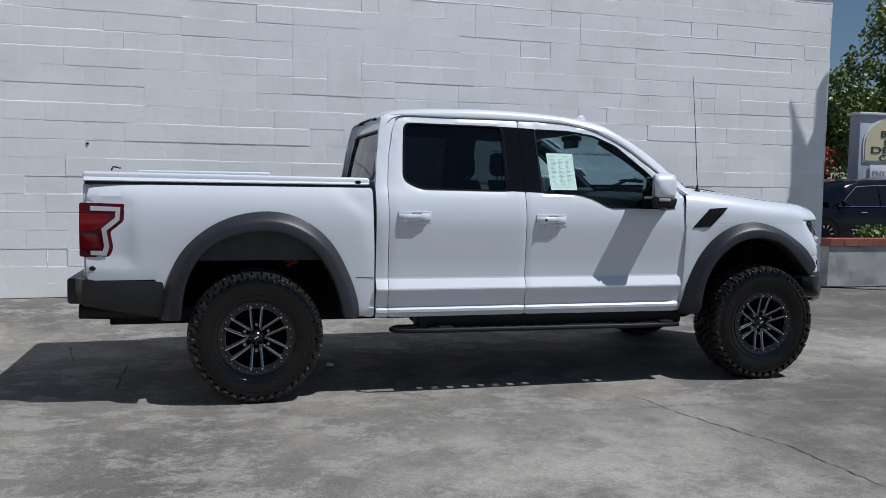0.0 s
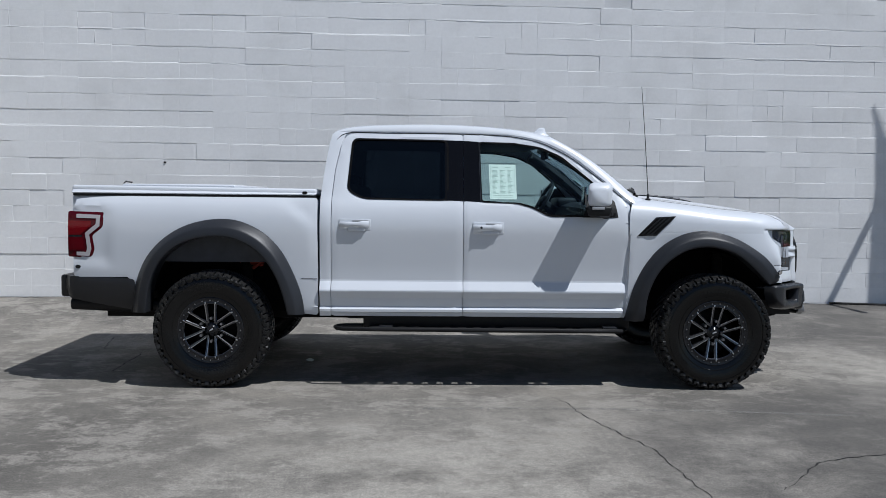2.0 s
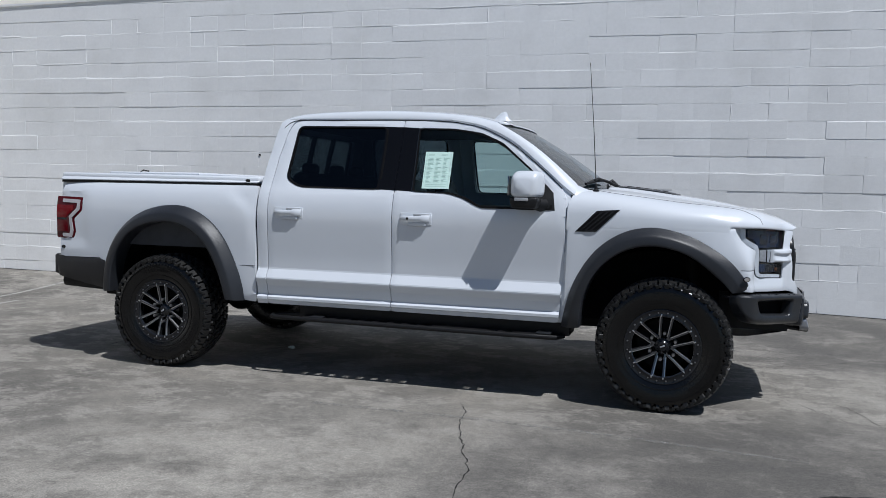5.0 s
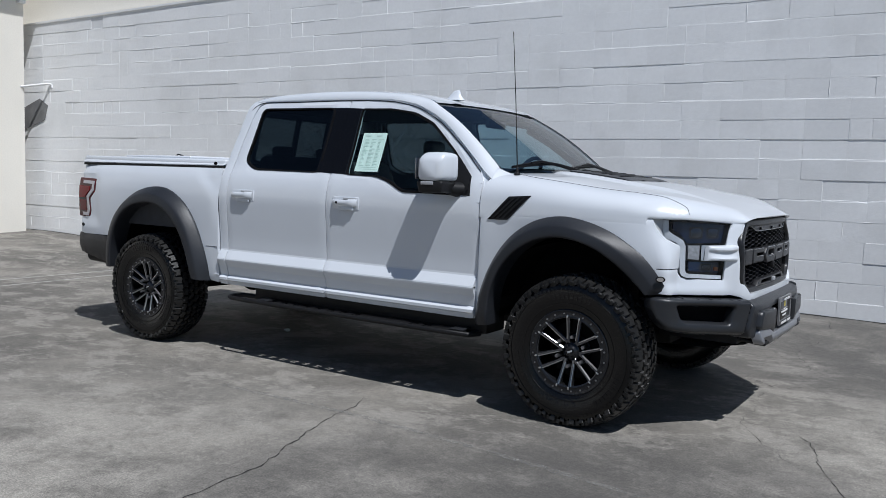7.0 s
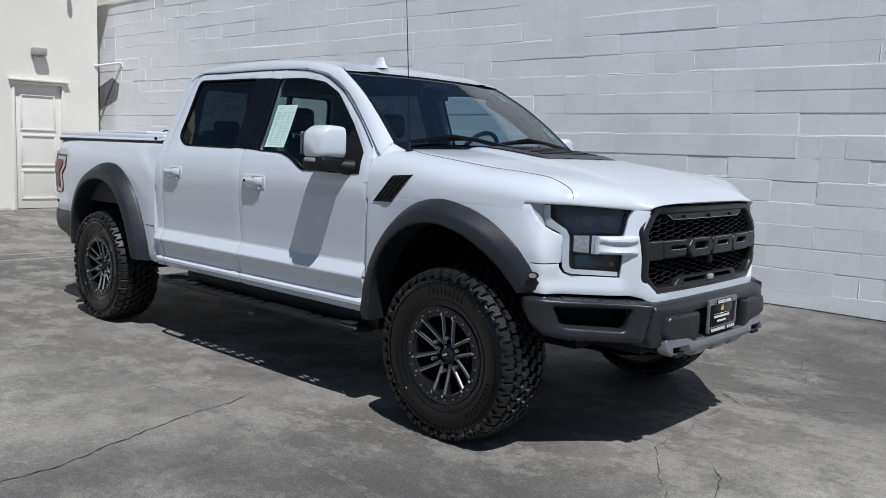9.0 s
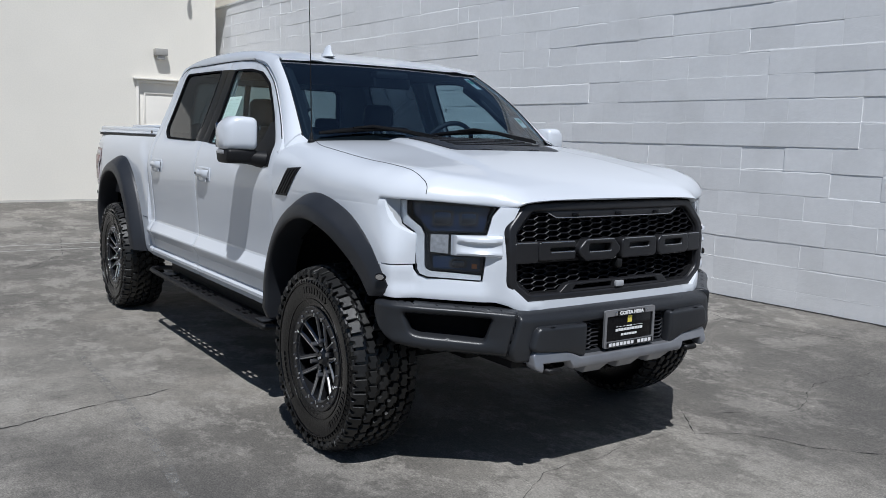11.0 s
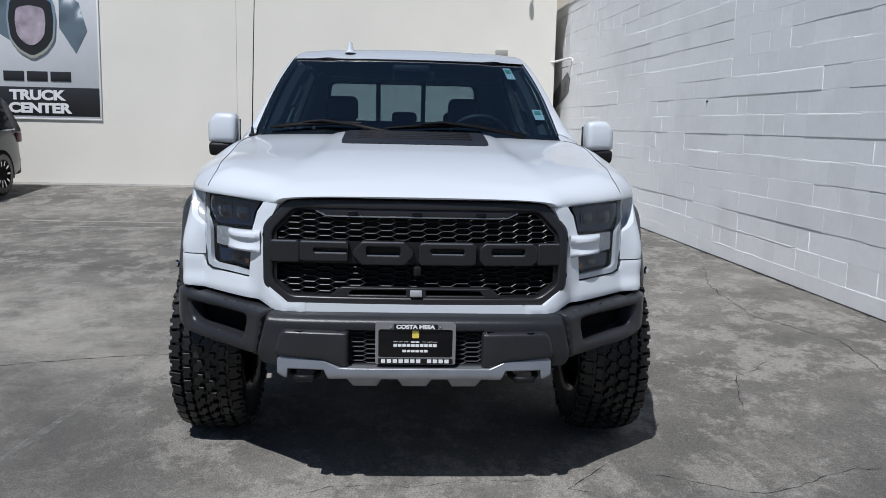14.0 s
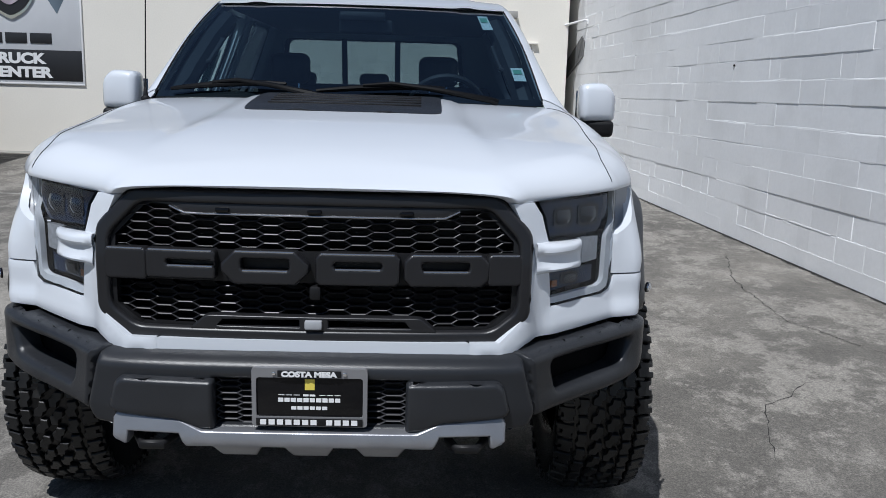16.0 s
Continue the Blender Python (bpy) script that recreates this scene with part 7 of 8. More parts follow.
mirrored(seat_front)
bench = part("rear_bench", soft_box((0.98, TY - 0.74, 0.80), (1.45, TY + 0.74, 0.98), 0.06), SEAT, truck, "black leather rear bench")
part("bench_back", soft_box((0.92, TY - 0.74, 0.90), (1.06, TY + 0.74, 1.50), 0.05), SEAT, bench)
for y in (-0.54, -0.05, 0.36):
    part("headrest", soft_box((0.95, TY + y - 0.10, 1.48), (1.03, TY + y + 0.10, 1.575), 0.035), SEAT, bench)
dash = bmesh.new()
grid(dash, [[(x, TY + y, z - 0.02 * (abs(y) / 0.8) ** 2) for y in (-0.84, -0.6, -0.3, 0, 0.3, 0.6, 0.84)] for x, z in ((3.20, 1.365), (3.02, 1.385), (2.84, 1.375), (2.76, 1.345), (2.73, 1.28), (2.75, 1.10), (2.80, 0.85), (2.95, 0.60))])
dash_ob = part("dashboard", dash, INTERIOR, truck, "dark moulded dashboard")
b3 = bmesh.new()
m = Matrix.Translation((2.62, TY + 0.40, 1.375)) @ Matrix.Rotation(radians(-62), 4, "Y")
tube(b3, [m @ Vector((0.185 * math.cos(a), 0.185 * math.sin(a), 0)) for a in [k * math.tau / 28 for k in range(28)]], 0.0155, 8, closed=True)
sw = part("steering_wheel", b3, INTERIOR, dash_ob, "black steering wheel")
b3 = bmesh.new()
for a in (radians(90), radians(-90), radians(180)):
    tube(b3, [m @ Vector((0.03 * math.cos(a), 0.03 * math.sin(a), -0.02)), m @ Vector((0.175 * math.cos(a), 0.175 * math.sin(a), 0))], 0.014, 8)
bmesh.ops.create_uvsphere(b3, u_segments=14, v_segments=8, radius=0.065, matrix=m @ Matrix.Diagonal((1, 1, 0.5, 1)))
part("wheel_centre", b3, INTERIOR, sw)
b3 = tube(bmesh.new(), [(2.64, TY + 0.40, 1.36), (2.82, TY + 0.40, 1.20)], 0.045, 10)
part("column", b3, INTERIOR, sw)
part("instrument_hood", soft_box((2.72, TY + 0.22, 1.33), (2.90, TY + 0.58, 1.415), 0.03), INTERIOR, dash_ob)
part("interior_mirror", soft_box((2.56, TY - 0.13, 1.735), (2.59, TY + 0.13, 1.80), 0.012), INTERIOR, truck)
part("console", soft_box((1.9, TY - 0.14, 0.75), (2.75, TY + 0.14, 1.05), 0.04), INTERIOR, truck)
for s in (-1, 1):
    part("door_card", boxed((0.90, TY + s * 0.925 - 0.012, 0.58), (3.0, TY + s * 0.925 + 0.012, 1.262), 0.006), INTERIOR, truck)
part("bulkhead", boxed((3.06, TY - 0.86, 0.55), (3.10, TY + 0.86, 1.34)), INTERIOR, truck)
part("cabin_back", boxed((0.82, TY - 0.85, 0.55), (0.88, TY + 0.85, 1.43)), INTERIOR, truck)

# ---------------------------------------------------------------- parked cars
CAR_GREY = mat("dark_grey_car_paint", (0.026, 0.027, 0.031), 0.30, spec=0.4, coat=0.35)
CAR_BLACK = mat("black_car_paint", (0.004, 0.005, 0.009), 0.12, spec=0.35)
CAR_GLASS = mat("dark_car_glass", (0.010, 0.012, 0.015), 0.12, spec=0.25)


def parked_car(name, label, paint, length, height, at, turn, group):
    """A sport-utility car: body lofted from cross-sections, glasshouse, lamps, mirrors and wheels. Nose towards local +x."""
    root = thing(name, label, "car", at, group)
    root.rotation_euler = (0, 0, radians(turn))
    L, W = length, 0.93
    belt = 0.60 * height
    roof = [(-0.495, 0.60), (-0.47, 0.90), (-0.40, 0.965), (-0.25, 0.995), (-0.05, 1.0), (0.08, 0.985), (0.17, 0.90), (0.27, 0.67)]
    low = [(-0.50, 0.36), (-0.495, 0.58), (-0.47, 0.625), (-0.2, 0.615), (0.27, 0.605), (0.38, 0.585), (0.46, 0.53), (0.495, 0.44), (0.5, 0.30)]
    b3 = bmesh.new()
    rows = []
    for k in range(41):
        x = -0.5 + k / 40
        top = interp(low, x) * height
        w = W * (1 - 0.14 * abs(2 * x) ** 6)
        rows.append([(x * L, w * 0.86, 0.24), (x * L, w * 0.97, 0.34), (x * L, w, 0.55), (x * L, w * 0.985, 0.78 * top), (x * L, w * 0.93, 0.97 * top), (x * L, w * 0.80, top),
                     (x * L, -w * 0.80, top), (x * L, -w * 0.93, 0.97 * top), (x * L, -w * 0.985, 0.78 * top), (x * L, -w, 0.55), (x * L, -w * 0.97, 0.34), (x * L, -w * 0.86, 0.24)])
    vs = grid(b3, rows, close=True)
    b3.faces.new(vs[0])
    b3.faces.new(vs[-1])
    body = part("body", b3, paint, root, angle=40)
    b3 = bmesh.new()
    rows = []
    for k in range(31):
        x = -0.495 + 0.765 * k / 30
        top = max(interp(roof, x) * height, belt * 0.99)
        rise = max(0.0, (top - belt) / (height - belt))
        w0, w1 = W * 0.90, W * (0.90 - 0.22 * rise)
        rows.append([(x * L, w0, belt - 0.04), (x * L, w1, belt + (top - belt) * 0.88), (x * L, w1 * 0.86, top), (x * L, -w1 * 0.86, top), (x * L, -w1, belt + (top - belt) * 0.88), (x * L, -w0, belt - 0.04)])
    vs = grid(b3, rows)
    b3.faces.new(vs[0])
    part("roof", b3, paint, root, angle=40)
    for s in (-1, 1):
        def pane(x, z):
            rise = (z - belt) / (height - belt)
            return (x * L, s * (W * (0.90 - 0.25 * max(0, rise)) + 0.006), z)
        panes = [[(-0.44, belt + 0.02), (-0.415, 0.885 * height), (-0.27, 0.915 * height), (-0.265, belt + 0.02)], [(-0.255, belt + 0.02), (-0.255, 0.918 * height), (-0.06, 0.918 * height), (-0.055, belt + 0.02)], [(-0.045, belt + 0.02), (-0.045, 0.918 * height), (0.075, 0.90 * height), (0.205, belt + 0.02)]]
        for pn in panes:
            part("side_window", sheet(rounded([(x, z) for x, z in pn], 0.03, 2), pane, [], 0.2, 0.004, 0, (0, -s, 0)), CAR_GLASS, root)
        rim_line = tube(bmesh.new(), [pane(x, z) for x, z in ((-0.445, belt + 0.015), (0.21, belt + 0.015), (0.08, 0.905 * height), (-0.05, 0.928 * height), (-0.27, 0.925 * height), (-0.42, 0.895 * height))], 0.012, 6)
        part("window_trim", rim_line, CHROME, root, "chrome window trim")
        part("roof_rail", tube(bmesh.new(), [(-0.38 * L, s * W * 0.60, height * 0.975), (-0.34 * L, s * W * 0.60, height + 0.03), (0.02 * L, s * W * 0.60, height + 0.035), (0.07 * L, s * W * 0.60, height * 0.99)], 0.016, 8), CHROME, root)
        part("wing_mirror", boxed((0.165 * L, s * (W + 0.02) - 0.08, belt + 0.02), (0.205 * L, s * (W + 0.02) + 0.08, belt + 0.15), 0.03, 3), paint, root)
        for x in (-0.12, 0.05):
            part("door_handle", boxed((x * L, s * W - 0.02, belt - 0.14), (x * L + 0.2, s * W + 0.02, belt - 0.11), 0.008), CHROME, root)
        part("rear_lamp", boxed((-0.497 * L, s * W * 0.80 - 0.13, belt - 0.22), (-0.455 * L, s * W * 0.80 + 0.105, belt - 0.05), 0.02), DARKRED, root, "dark red rear lamp")
        part("front_lamp", boxed((0.435 * L, s * W * 0.78 - 0.12, 0.36 * height), (0.488 * L, s * W * 0.78 + 0.08, 0.44 * height), 0.02), LENS, root)
        for x in (-0.295, 0.30):
            r = 0.355
            b4 = bmesh.new()
            m = Matrix.Translation((x * L, s * (W - 0.10), r - 0.005)) @ (Matrix() if s < 0 else Matrix.Rotation(math.pi, 4, "Z"))
            lathe(b4, [(0.23, -0.10), (0.25, -0.115), (r - 0.02, -0.115), (r, -0.085), (r, 0.085), (r - 0.02, 0.11), (0.23, 0.10)], 36, m)
            ty = part("tyre", b4, RUBBER, root)
            b4 = bmesh.new()
            rings = lathe(b4, [(0.235, -0.108), (0.222, -0.112), (0.205, -0.07), (0.06, -0.04), (0.001, -0.04)], 36, m)
            part("rim_dish", b4, LINER, ty)
            for j in range(10):
                b4 = bmesh.new()
                rr = [[(q, y, w) for w in (-wd, wd)] for q, y, wd in ((0.02, -0.095, 0.02), (0.12, -0.100, 0.012), (0.228, -0.112, 0.017))]
                grid(b4, rr)
                bmesh.ops.transform(b4, matrix=m @ Matrix.Rotation(j * math.tau / 10, 4, "Y"), verts=b4.verts)
                part("wheel_spoke", b4, MACHINED, ty)
            arch_pts = [(x * L + (r + 0.05) * math.cos(a), s * (W + 0.004), r + (r + 0.05) * math.sin(a)) for a in [math.pi * k / 16 for k in range(17)]]
            b4 = bmesh.new()
            cv = b4.verts.new((x * L, s * (W + 0.002), r))
            av = [b4.verts.new(p) for p in arch_pts]
            lowv = [b4.verts.new((x * L + (r + 0.05) * q, s * (W + 0.003), 0.25)) for q in (-1, 1)]
            ring = av + [lowv[0], lowv[1]]
            for i in range(len(ring)):
                b4.faces.new((cv, ring[i], ring[(i + 1) % len(ring)]))
            part("wheel_arch", b4, LINER, root, smooth=False)
    def back_pane(y, z):
        t = (z - belt) / (height - belt)
        return (-0.495 * L + 0.22 * t**2 * 0.6 - 0.012, y, z)
    part("back_window", sheet(rounded([(-0.66, belt + 0.04), (-0.56, 0.88 * height), (0.56, 0.88 * height), (0.66, belt + 0.04)], 0.06, 3), back_pane, [], 0.15, 0.004, 0, (1, 0, 0)), CAR_GLASS, root)
    def screen(y, z):
        t = (z - belt) / (height - belt)
        return (interp([(0, 0.268), (0.5, 0.195), (0.9, 0.13)], t) * L + 0.02, y, z)
    part("windscreen", sheet(rounded([(-0.70, belt + 0.06), (-0.58, 0.90 * height), (0.58, 0.90 * height), (0.70, belt + 0.06)], 0.06, 3), screen, [], 0.15, 0.004, 0, (-1, 0, 0)), CAR_GLASS, root)
    part("rear_bumper", boxed((-0.512 * L, -0.78, 0.26), (-0.47 * L, 0.78, 0.52), 0.05, 3), BLACK, root)
    part("front_grille", boxed((0.47 * L, -0.42, 0.28 * height), (0.503 * L, 0.42, 0.42 * height), 0.03, 3), GLOSSBLACK, root)
    return root


parked_car("parked_suv", "dark grey sport-utility car parked by the beige wall", CAR_GREY, 4.85, 1.76, (-5.25, -7.72, 0.075), 0, "parked cars").rotation_euler = (0, radians(2.2), 0)
parked_car("parked_suv", "glossy black sport-utility car parked beyond the low wall", CAR_BLACK, 4.75, 1.68, (15.45, 11.9, 0.0), 180, "parked cars")
parked_car("parked_suv", "glossy black car parked in the next row", CAR_BLACK, 4.8, 1.50, (18.6, 14.3, 0.0), 180, "parked cars")

# ---------------------------------------------------------------- low wall, planting, pylon sign and tree by the street
RENDERED = mat("stained_grey_render", (0.42, 0.42, 0.42), 0.85, vary=0.15, scale=2.5, bump=0.3, bump_scale=50, dirt=(0.16, 0.16, 0.16), dirt_amount=0.8, dirt_scale=3.0)
BRICKCAP = mat("red_brick_coping", (0.27, 0.085, 0.06), 0.8, vary=0.2, scale=6, bump=0.3, bump_scale=60, random_vary=0.05)
low_wall = part("low_wall", boxed((8.26, 3.80, -0.1), (20.0, 3.98, 0.61), 0.004), RENDERED, None, "stained grey rendered low wall", kind="structure", smooth=False)
brick_mesh = None
for k in range(49):
    b3 = boxed((0, 0, 0), (0.242, 0.24, 0.11), 0.004, 1)
    if brick_mesh is None:
        ob = part("brick", b3, BRICKCAP, low_wall)
        brick_mesh = ob.data
    else:
        b3.free()
        ob = new("brick", brick_mesh)
        ob.parent = low_wall
    ob.location = (8.26 + 0.244 * k, 3.775, 0.612)
b3 = tube(bmesh.new(), [(6.9, 3.60, 0.075), (7.6, 3.62, 0.055), (8.4, 3.60, 0.035), (9.5, 3.66, 0.03), (12.0, 3.62, 0.025)], 0.014, 8)
part("cable", b3, BLACK, None, "black cable lying along the wall foot", category="cable")

LEAF = mat("green_leaves", (0.075, 0.135, 0.032), 0.5, vary=0.35, scale=5, fine=0.3, fine_scale=30)
# brighter leaf copy with sunlight put into its colour, mixed at random
LEAF_LIGHT = mat("sunlit_yellow_green_leaves", (0.22, 0.25, 0.05), 0.5, vary=0.3, scale=5, fine=0.3, fine_scale=30)
BARK = mat("grey_brown_bark", (0.12, 0.09, 0.065), 0.9, vary=0.3, scale=9, bump=0.6, bump_scale=40)


def leaves(count, centre_fn, size, seed):
    """Many small folded leaves at places given by centre_fn(rnd)."""
    rnd = random.Random(seed)
    verts, faces = [], []
    for _ in range(count):
        c = Vector(centre_fn(rnd))
        r = Euler((rnd.uniform(0, 6.3), rnd.uniform(-1.2, 1.2), rnd.uniform(0, 6.3))).to_matrix()
        s = size * rnd.uniform(0.6, 1.3)
        n = len(verts)
        for p in ((-0.5, 0, 0), (0, 0.32, 0.08), (0.55, 0, 0), (0, -0.32, 0.08)):
            verts.append(c + r @ (Vector(p) * s))
        faces += [(n, n + 1, n + 2), (n, n + 2, n + 3)]
    me = bpy.data.meshes.new("leaves")
    me.from_pydata(verts, [], faces)
    return me


def tree(at, height, spread, seed, label):
    root = thing("tree", label, "tree", at)
    rnd = random.Random(seed)
    trunk_top = height * 0.42
    part("trunk", tube(bmesh.new(), [(0, 0, -0.1), (0.04, 0.03, trunk_top * 0.4), (-0.05, 0.05, trunk_top), (0.05, 0, height * 0.72)], [0.20, 0.16, 0.12, 0.05], 10), BARK, root)
    clumps = []
    for k in range(9):
        a, e = rnd.uniform(0, 6.3), rnd.uniform(0.15, 1.25)
        d = spread * rnd.uniform(0.45, 0.95)
        tip = Vector((math.cos(a) * math.cos(e) * d, math.sin(a) * math.cos(e) * d, trunk_top + math.sin(e) * (height - trunk_top) * rnd.uniform(0.5, 0.9)))
        mid = Vector((tip.x * 0.45, tip.y * 0.45, trunk_top + (tip.z - trunk_top) * 0.35))
        part("limb", tube(bmesh.new(), [(-0.03, 0.03, trunk_top * 0.9), mid, tip], [0.07, 0.045, 0.015], 7), BARK, root)
        for j in range(6):
            p = mid.lerp(tip, rnd.uniform(0.2, 1.15)) + Vector((rnd.gauss(0, 0.4), rnd.gauss(0, 0.4), rnd.gauss(0, 0.35)))
            clumps.append((p, rnd.uniform(0.35, 0.75)))
    for k in range(8):
        clumps.append((Vector((rnd.gauss(0, spread * 0.35), rnd.gauss(0, spread * 0.35), rnd.uniform(trunk_top * 0.9, height))), rnd.uniform(0.4, 0.7)))

    def where(r):
        p, q = clumps[r.randrange(len(clumps))]
        d = Vector((r.gauss(0, 1), r.gauss(0, 1), r.gauss(0, 0.8)))
        return p + d.normalized() * q * r.uniform(0.5, 1.0)

    for mtl, n, sd in ((LEAF, 9000, 1), (LEAF_LIGHT, 5000, 2)):
        me = leaves(n, where, 0.15, seed + sd)
        me.materials.append(mtl)
        ob = new("crown", me)
        ob.parent = root
        tagged(ob, "dense green leaves with gaps", "", "", "stuff")
    return root


tree((18.2, 16.6, 0), 5.6, 2.0, 11, "leafy green street tree with dense crown")
tree((22.4, 17.0, 0), 9.0, 2.7, 23, "tall leafy street tree with yellow-green leaves")
tree((15.4, 19.5, 0), 4.6, 1.8, 31, "low dense green tree behind the parked cars")
FLOWER = mat("red_blossom", (0.45, 0.07, 0.03), 0.6)
b_root = thing("shrub", "tall shrub with red blossom beside the pylon sign", "shrub", (15.55, 13.2, 0))
part("stem", tube(bmesh.new(), [(0, 0, 0), (0.05, 0, 1.2), (0, 0.05, 2.3)], [0.05, 0.04, 0.02], 7), BARK, b_root)
for mtl, n, lo, hi in ((FLOWER, 700, 1.4, 2.6), (LEAF, 900, 0.3, 2.2)):
    me = leaves(n, lambda r: (r.gauss(0, 0.16), r.gauss(0, 0.16), r.uniform(lo, hi)), 0.10, 77)
    me.materials.append(mtl)
    ob = new("foliage", me)
    ob.parent = b_root
    tagged(ob, "", "", "", "stuff")
hedge = thing("hedge", "clipped green hedge behind the low wall", "hedge", (11.8, 4.6, 0))
for mtl, n in ((LEAF, 5000), (LEAF_LIGHT, 3500)):
    me = leaves(n, lambda r: (r.uniform(-2.2, 6.0), r.uniform(-0.35, 0.35), r.uniform(0.35, 0.84) + 0.05 * math.sin(r.uniform(0, 6.3))), 0.09, 5 + n)
    me.materials.append(mtl)
    ob = new("foliage", me)
    ob.parent = hedge
    tagged(ob, "", "", "", "stuff")
part("soil", boxed((-2.2, -0.3, 0.0), (6.0, 0.3, 0.4), 0.05), BARK, hedge)

PYLON = mat("pale_blue_grey_sign_render", (0.50, 0.53, 0.58), 0.7, vary=0.05, scale=3)
CREAM = mat("cream_sign_panel", (0.66, 0.60, 0.40), 0.5, vary=0.03, scale=4)
SIGNINK = mat("dark_green_sign_ink", (0.05, 0.08, 0.06), 0.6)
PO = (16.9, 12.6, 0)
pyl = thing("pylon_sign", "pale street sign with cream arched panel and dark lettering", "sign", PO)
under(part("body", boxed((15.75, 12.5, 0), (18.4, 12.9, 3.58), 0.02), PYLON), pyl, PO)
under(part("cap", boxed((15.68, 12.44, 3.58), (18.47, 12.96, 3.66), 0.015), CAP), pyl, PO)
arch_out = [(15.92, 2.36)] + [(16.84 - 0.92 * math.cos(a), 2.85 + 0.66 * math.sin(a)) for a in [math.pi * k / 14 for k in range(15)]] + [(17.76, 2.36)]
under(part("panel_rim", sheet(grow(arch_out, 0.06), lambda x, z: (x, 12.475, z), [], 0.2, 0.03, 0.004, (0, 1, 0)), CAP), pyl, PO)
under(part("panel", sheet(arch_out, lambda x, z: (x, 12.460, z), [], 0.2, 0.012, 0.002, (0, 1, 0)), CREAM, None, "cream arched sign panel"), pyl, PO)
for text, x, z, h, w in (("Books", 16.84, 3.08, 0.18, 0.86), ("DVDs", 16.84, 2.86, 0.16, 0.62), ("DELI &", 16.84, 2.65, 0.18, 1.45), ("CA", 16.60, 2.44, 0.16, 0.42)):
    lettering(text, (x, 12.452, z), h, w, SIGNINK, pyl, PO, (90, 0, 0), depth=0.004, bold=0.015)
b3 = bmesh.new()
for k in range(4):
    box(b3, (16.62 + 0.16 * k, 12.448, 3.27), (16.74 + 0.16 * k, 12.456, 3.40))
under(part("bar", b3, SIGNINK, None, "dark bars of unreadable print", smooth=False), pyl, PO)
under(part("lower_panel", boxed((16.10, 12.455, 1.80), (18.2, 12.475, 2.24), 0.004), CAP, None, "white lower sign panel"), pyl, PO)
lettering("PHYSICAL", (16.72, 12.450, 2.02), 0.13, 1.05, mat("grey_sign_ink", (0.35, 0.35, 0.38), 0.6), pyl, PO, (90, 0, 0), depth=0.003)

pyl.location = (17.55, 12.85, -0.12)

# unseen roadside pole, board and arm shaped for the shadow across the wall's end
PS = (9.62, 2.86, 0)
pole = thing("shadow_pole", "tall unseen steel pole, board and arm shaped to cast the wall shadow", "sign post", PS)
under(part("post", tube(bmesh.new(), [(9.62, 2.86, 0), (9.62, 2.86, 6.2)], [0.07, 0.055], 12), STEEL), pole, PS)
board = [(9.06, 3.10), (9.07, 4.15), (9.10, 4.8), (9.075, 5.55), (9.00, 5.78), (9.20, 5.45), (9.34, 5.20), (9.60, 5.75), (9.75, 5.75), (9.75, 3.10)]
under(part("board", sheet(board, lambda x, z: (x, 2.87, z), [], 0.2, 0.02, 0, (0, 1, 0)), LAMP_GREY), pole, PS)
under(part("arm", tube(bmesh.new(), [(9.13, 2.88, 4.49), (9.25, 1.75, 4.49)], 0.045, 10), STEEL), pole, PS)

# a crumpled scrap of paper under the vehicle
rnd = random.Random(31)
b3 = bmesh.new()
bmesh.ops.create_icosphere(b3, subdivisions=2, radius=0.022, matrix=Matrix.Translation((0.59, -0.064, 0.012)) @ Matrix.Diagonal((1.3, 0.8, 0.5, 1)))
for v in b3.verts:
    v.co += Vector((rnd.uniform(-1, 1), rnd.uniform(-1, 1), rnd.uniform(-0.5, 0.5))) * 0.010
part("litter", b3, PAPER_WHITE, None, "small crumpled scrap of white paper on the asphalt", smooth=False, category="litter")

# ---------------------------------------------------------------- blocks of the painted wall
def block_mesh(w, lip):
    """One block face; lip (depth, height, kind): its top edge is a worn, sloping arris that wavers along its length."""
    b3 = bmesh.new()
    deep, tall, kind = lip
    n = 9
    rows = []
    rnd = random.Random(int(w * 1000) + int(deep * 1e5) + 77 * kind)
    a0, a1 = rnd.uniform(0, 6.3), rnd.uniform(0, 6.3)
    for k in range(n + 1):
        wave = math.sin(a0 + 0.9 * k) * 0.5 + math.sin(a1 + 2.1 * k) * 0.5
        d, t = deep * (1 + 0.35 * wave), tall * (1 + 0.30 * math.sin(a1 + 1.3 * k))
        end = (0.0, 0.0013, 0.0005)[kind] if k in (0, n) else 0.0
        prof = [(0.05, 0.0), (0.0004 + end, 0.0), (end, 0.0035 + 0.0015 * abs(wave)), (end, COURSE - t), (d * 0.30 + end, COURSE - t * 0.5), (d, COURSE), (0.05, COURSE)]
        rows.append([(w * k / n if 0 < k < n else (0.0001 if k == 0 else w - 0.0001), y, z) for y, z in prof])
    vs = grid(b3, rows)
    b3.faces.new(vs[0])
    b3.faces.new(list(reversed(vs[-1])))
    bmesh.ops.recalc_face_normals(b3, faces=b3.faces)
    me = bpy.data.meshes.new("block")
    b3.to_mesh(me)
    b3.free()
    me.materials.append(BLOCK)
    return me


LIPS = tuple((d, t, kind) for kind in range(3) for d, t in ((0.0004, 0.004), (0.0005, 0.005), (0.0006, 0.004), (0.0022, 0.009), (0.0034, 0.012), (0.0046, 0.015)))


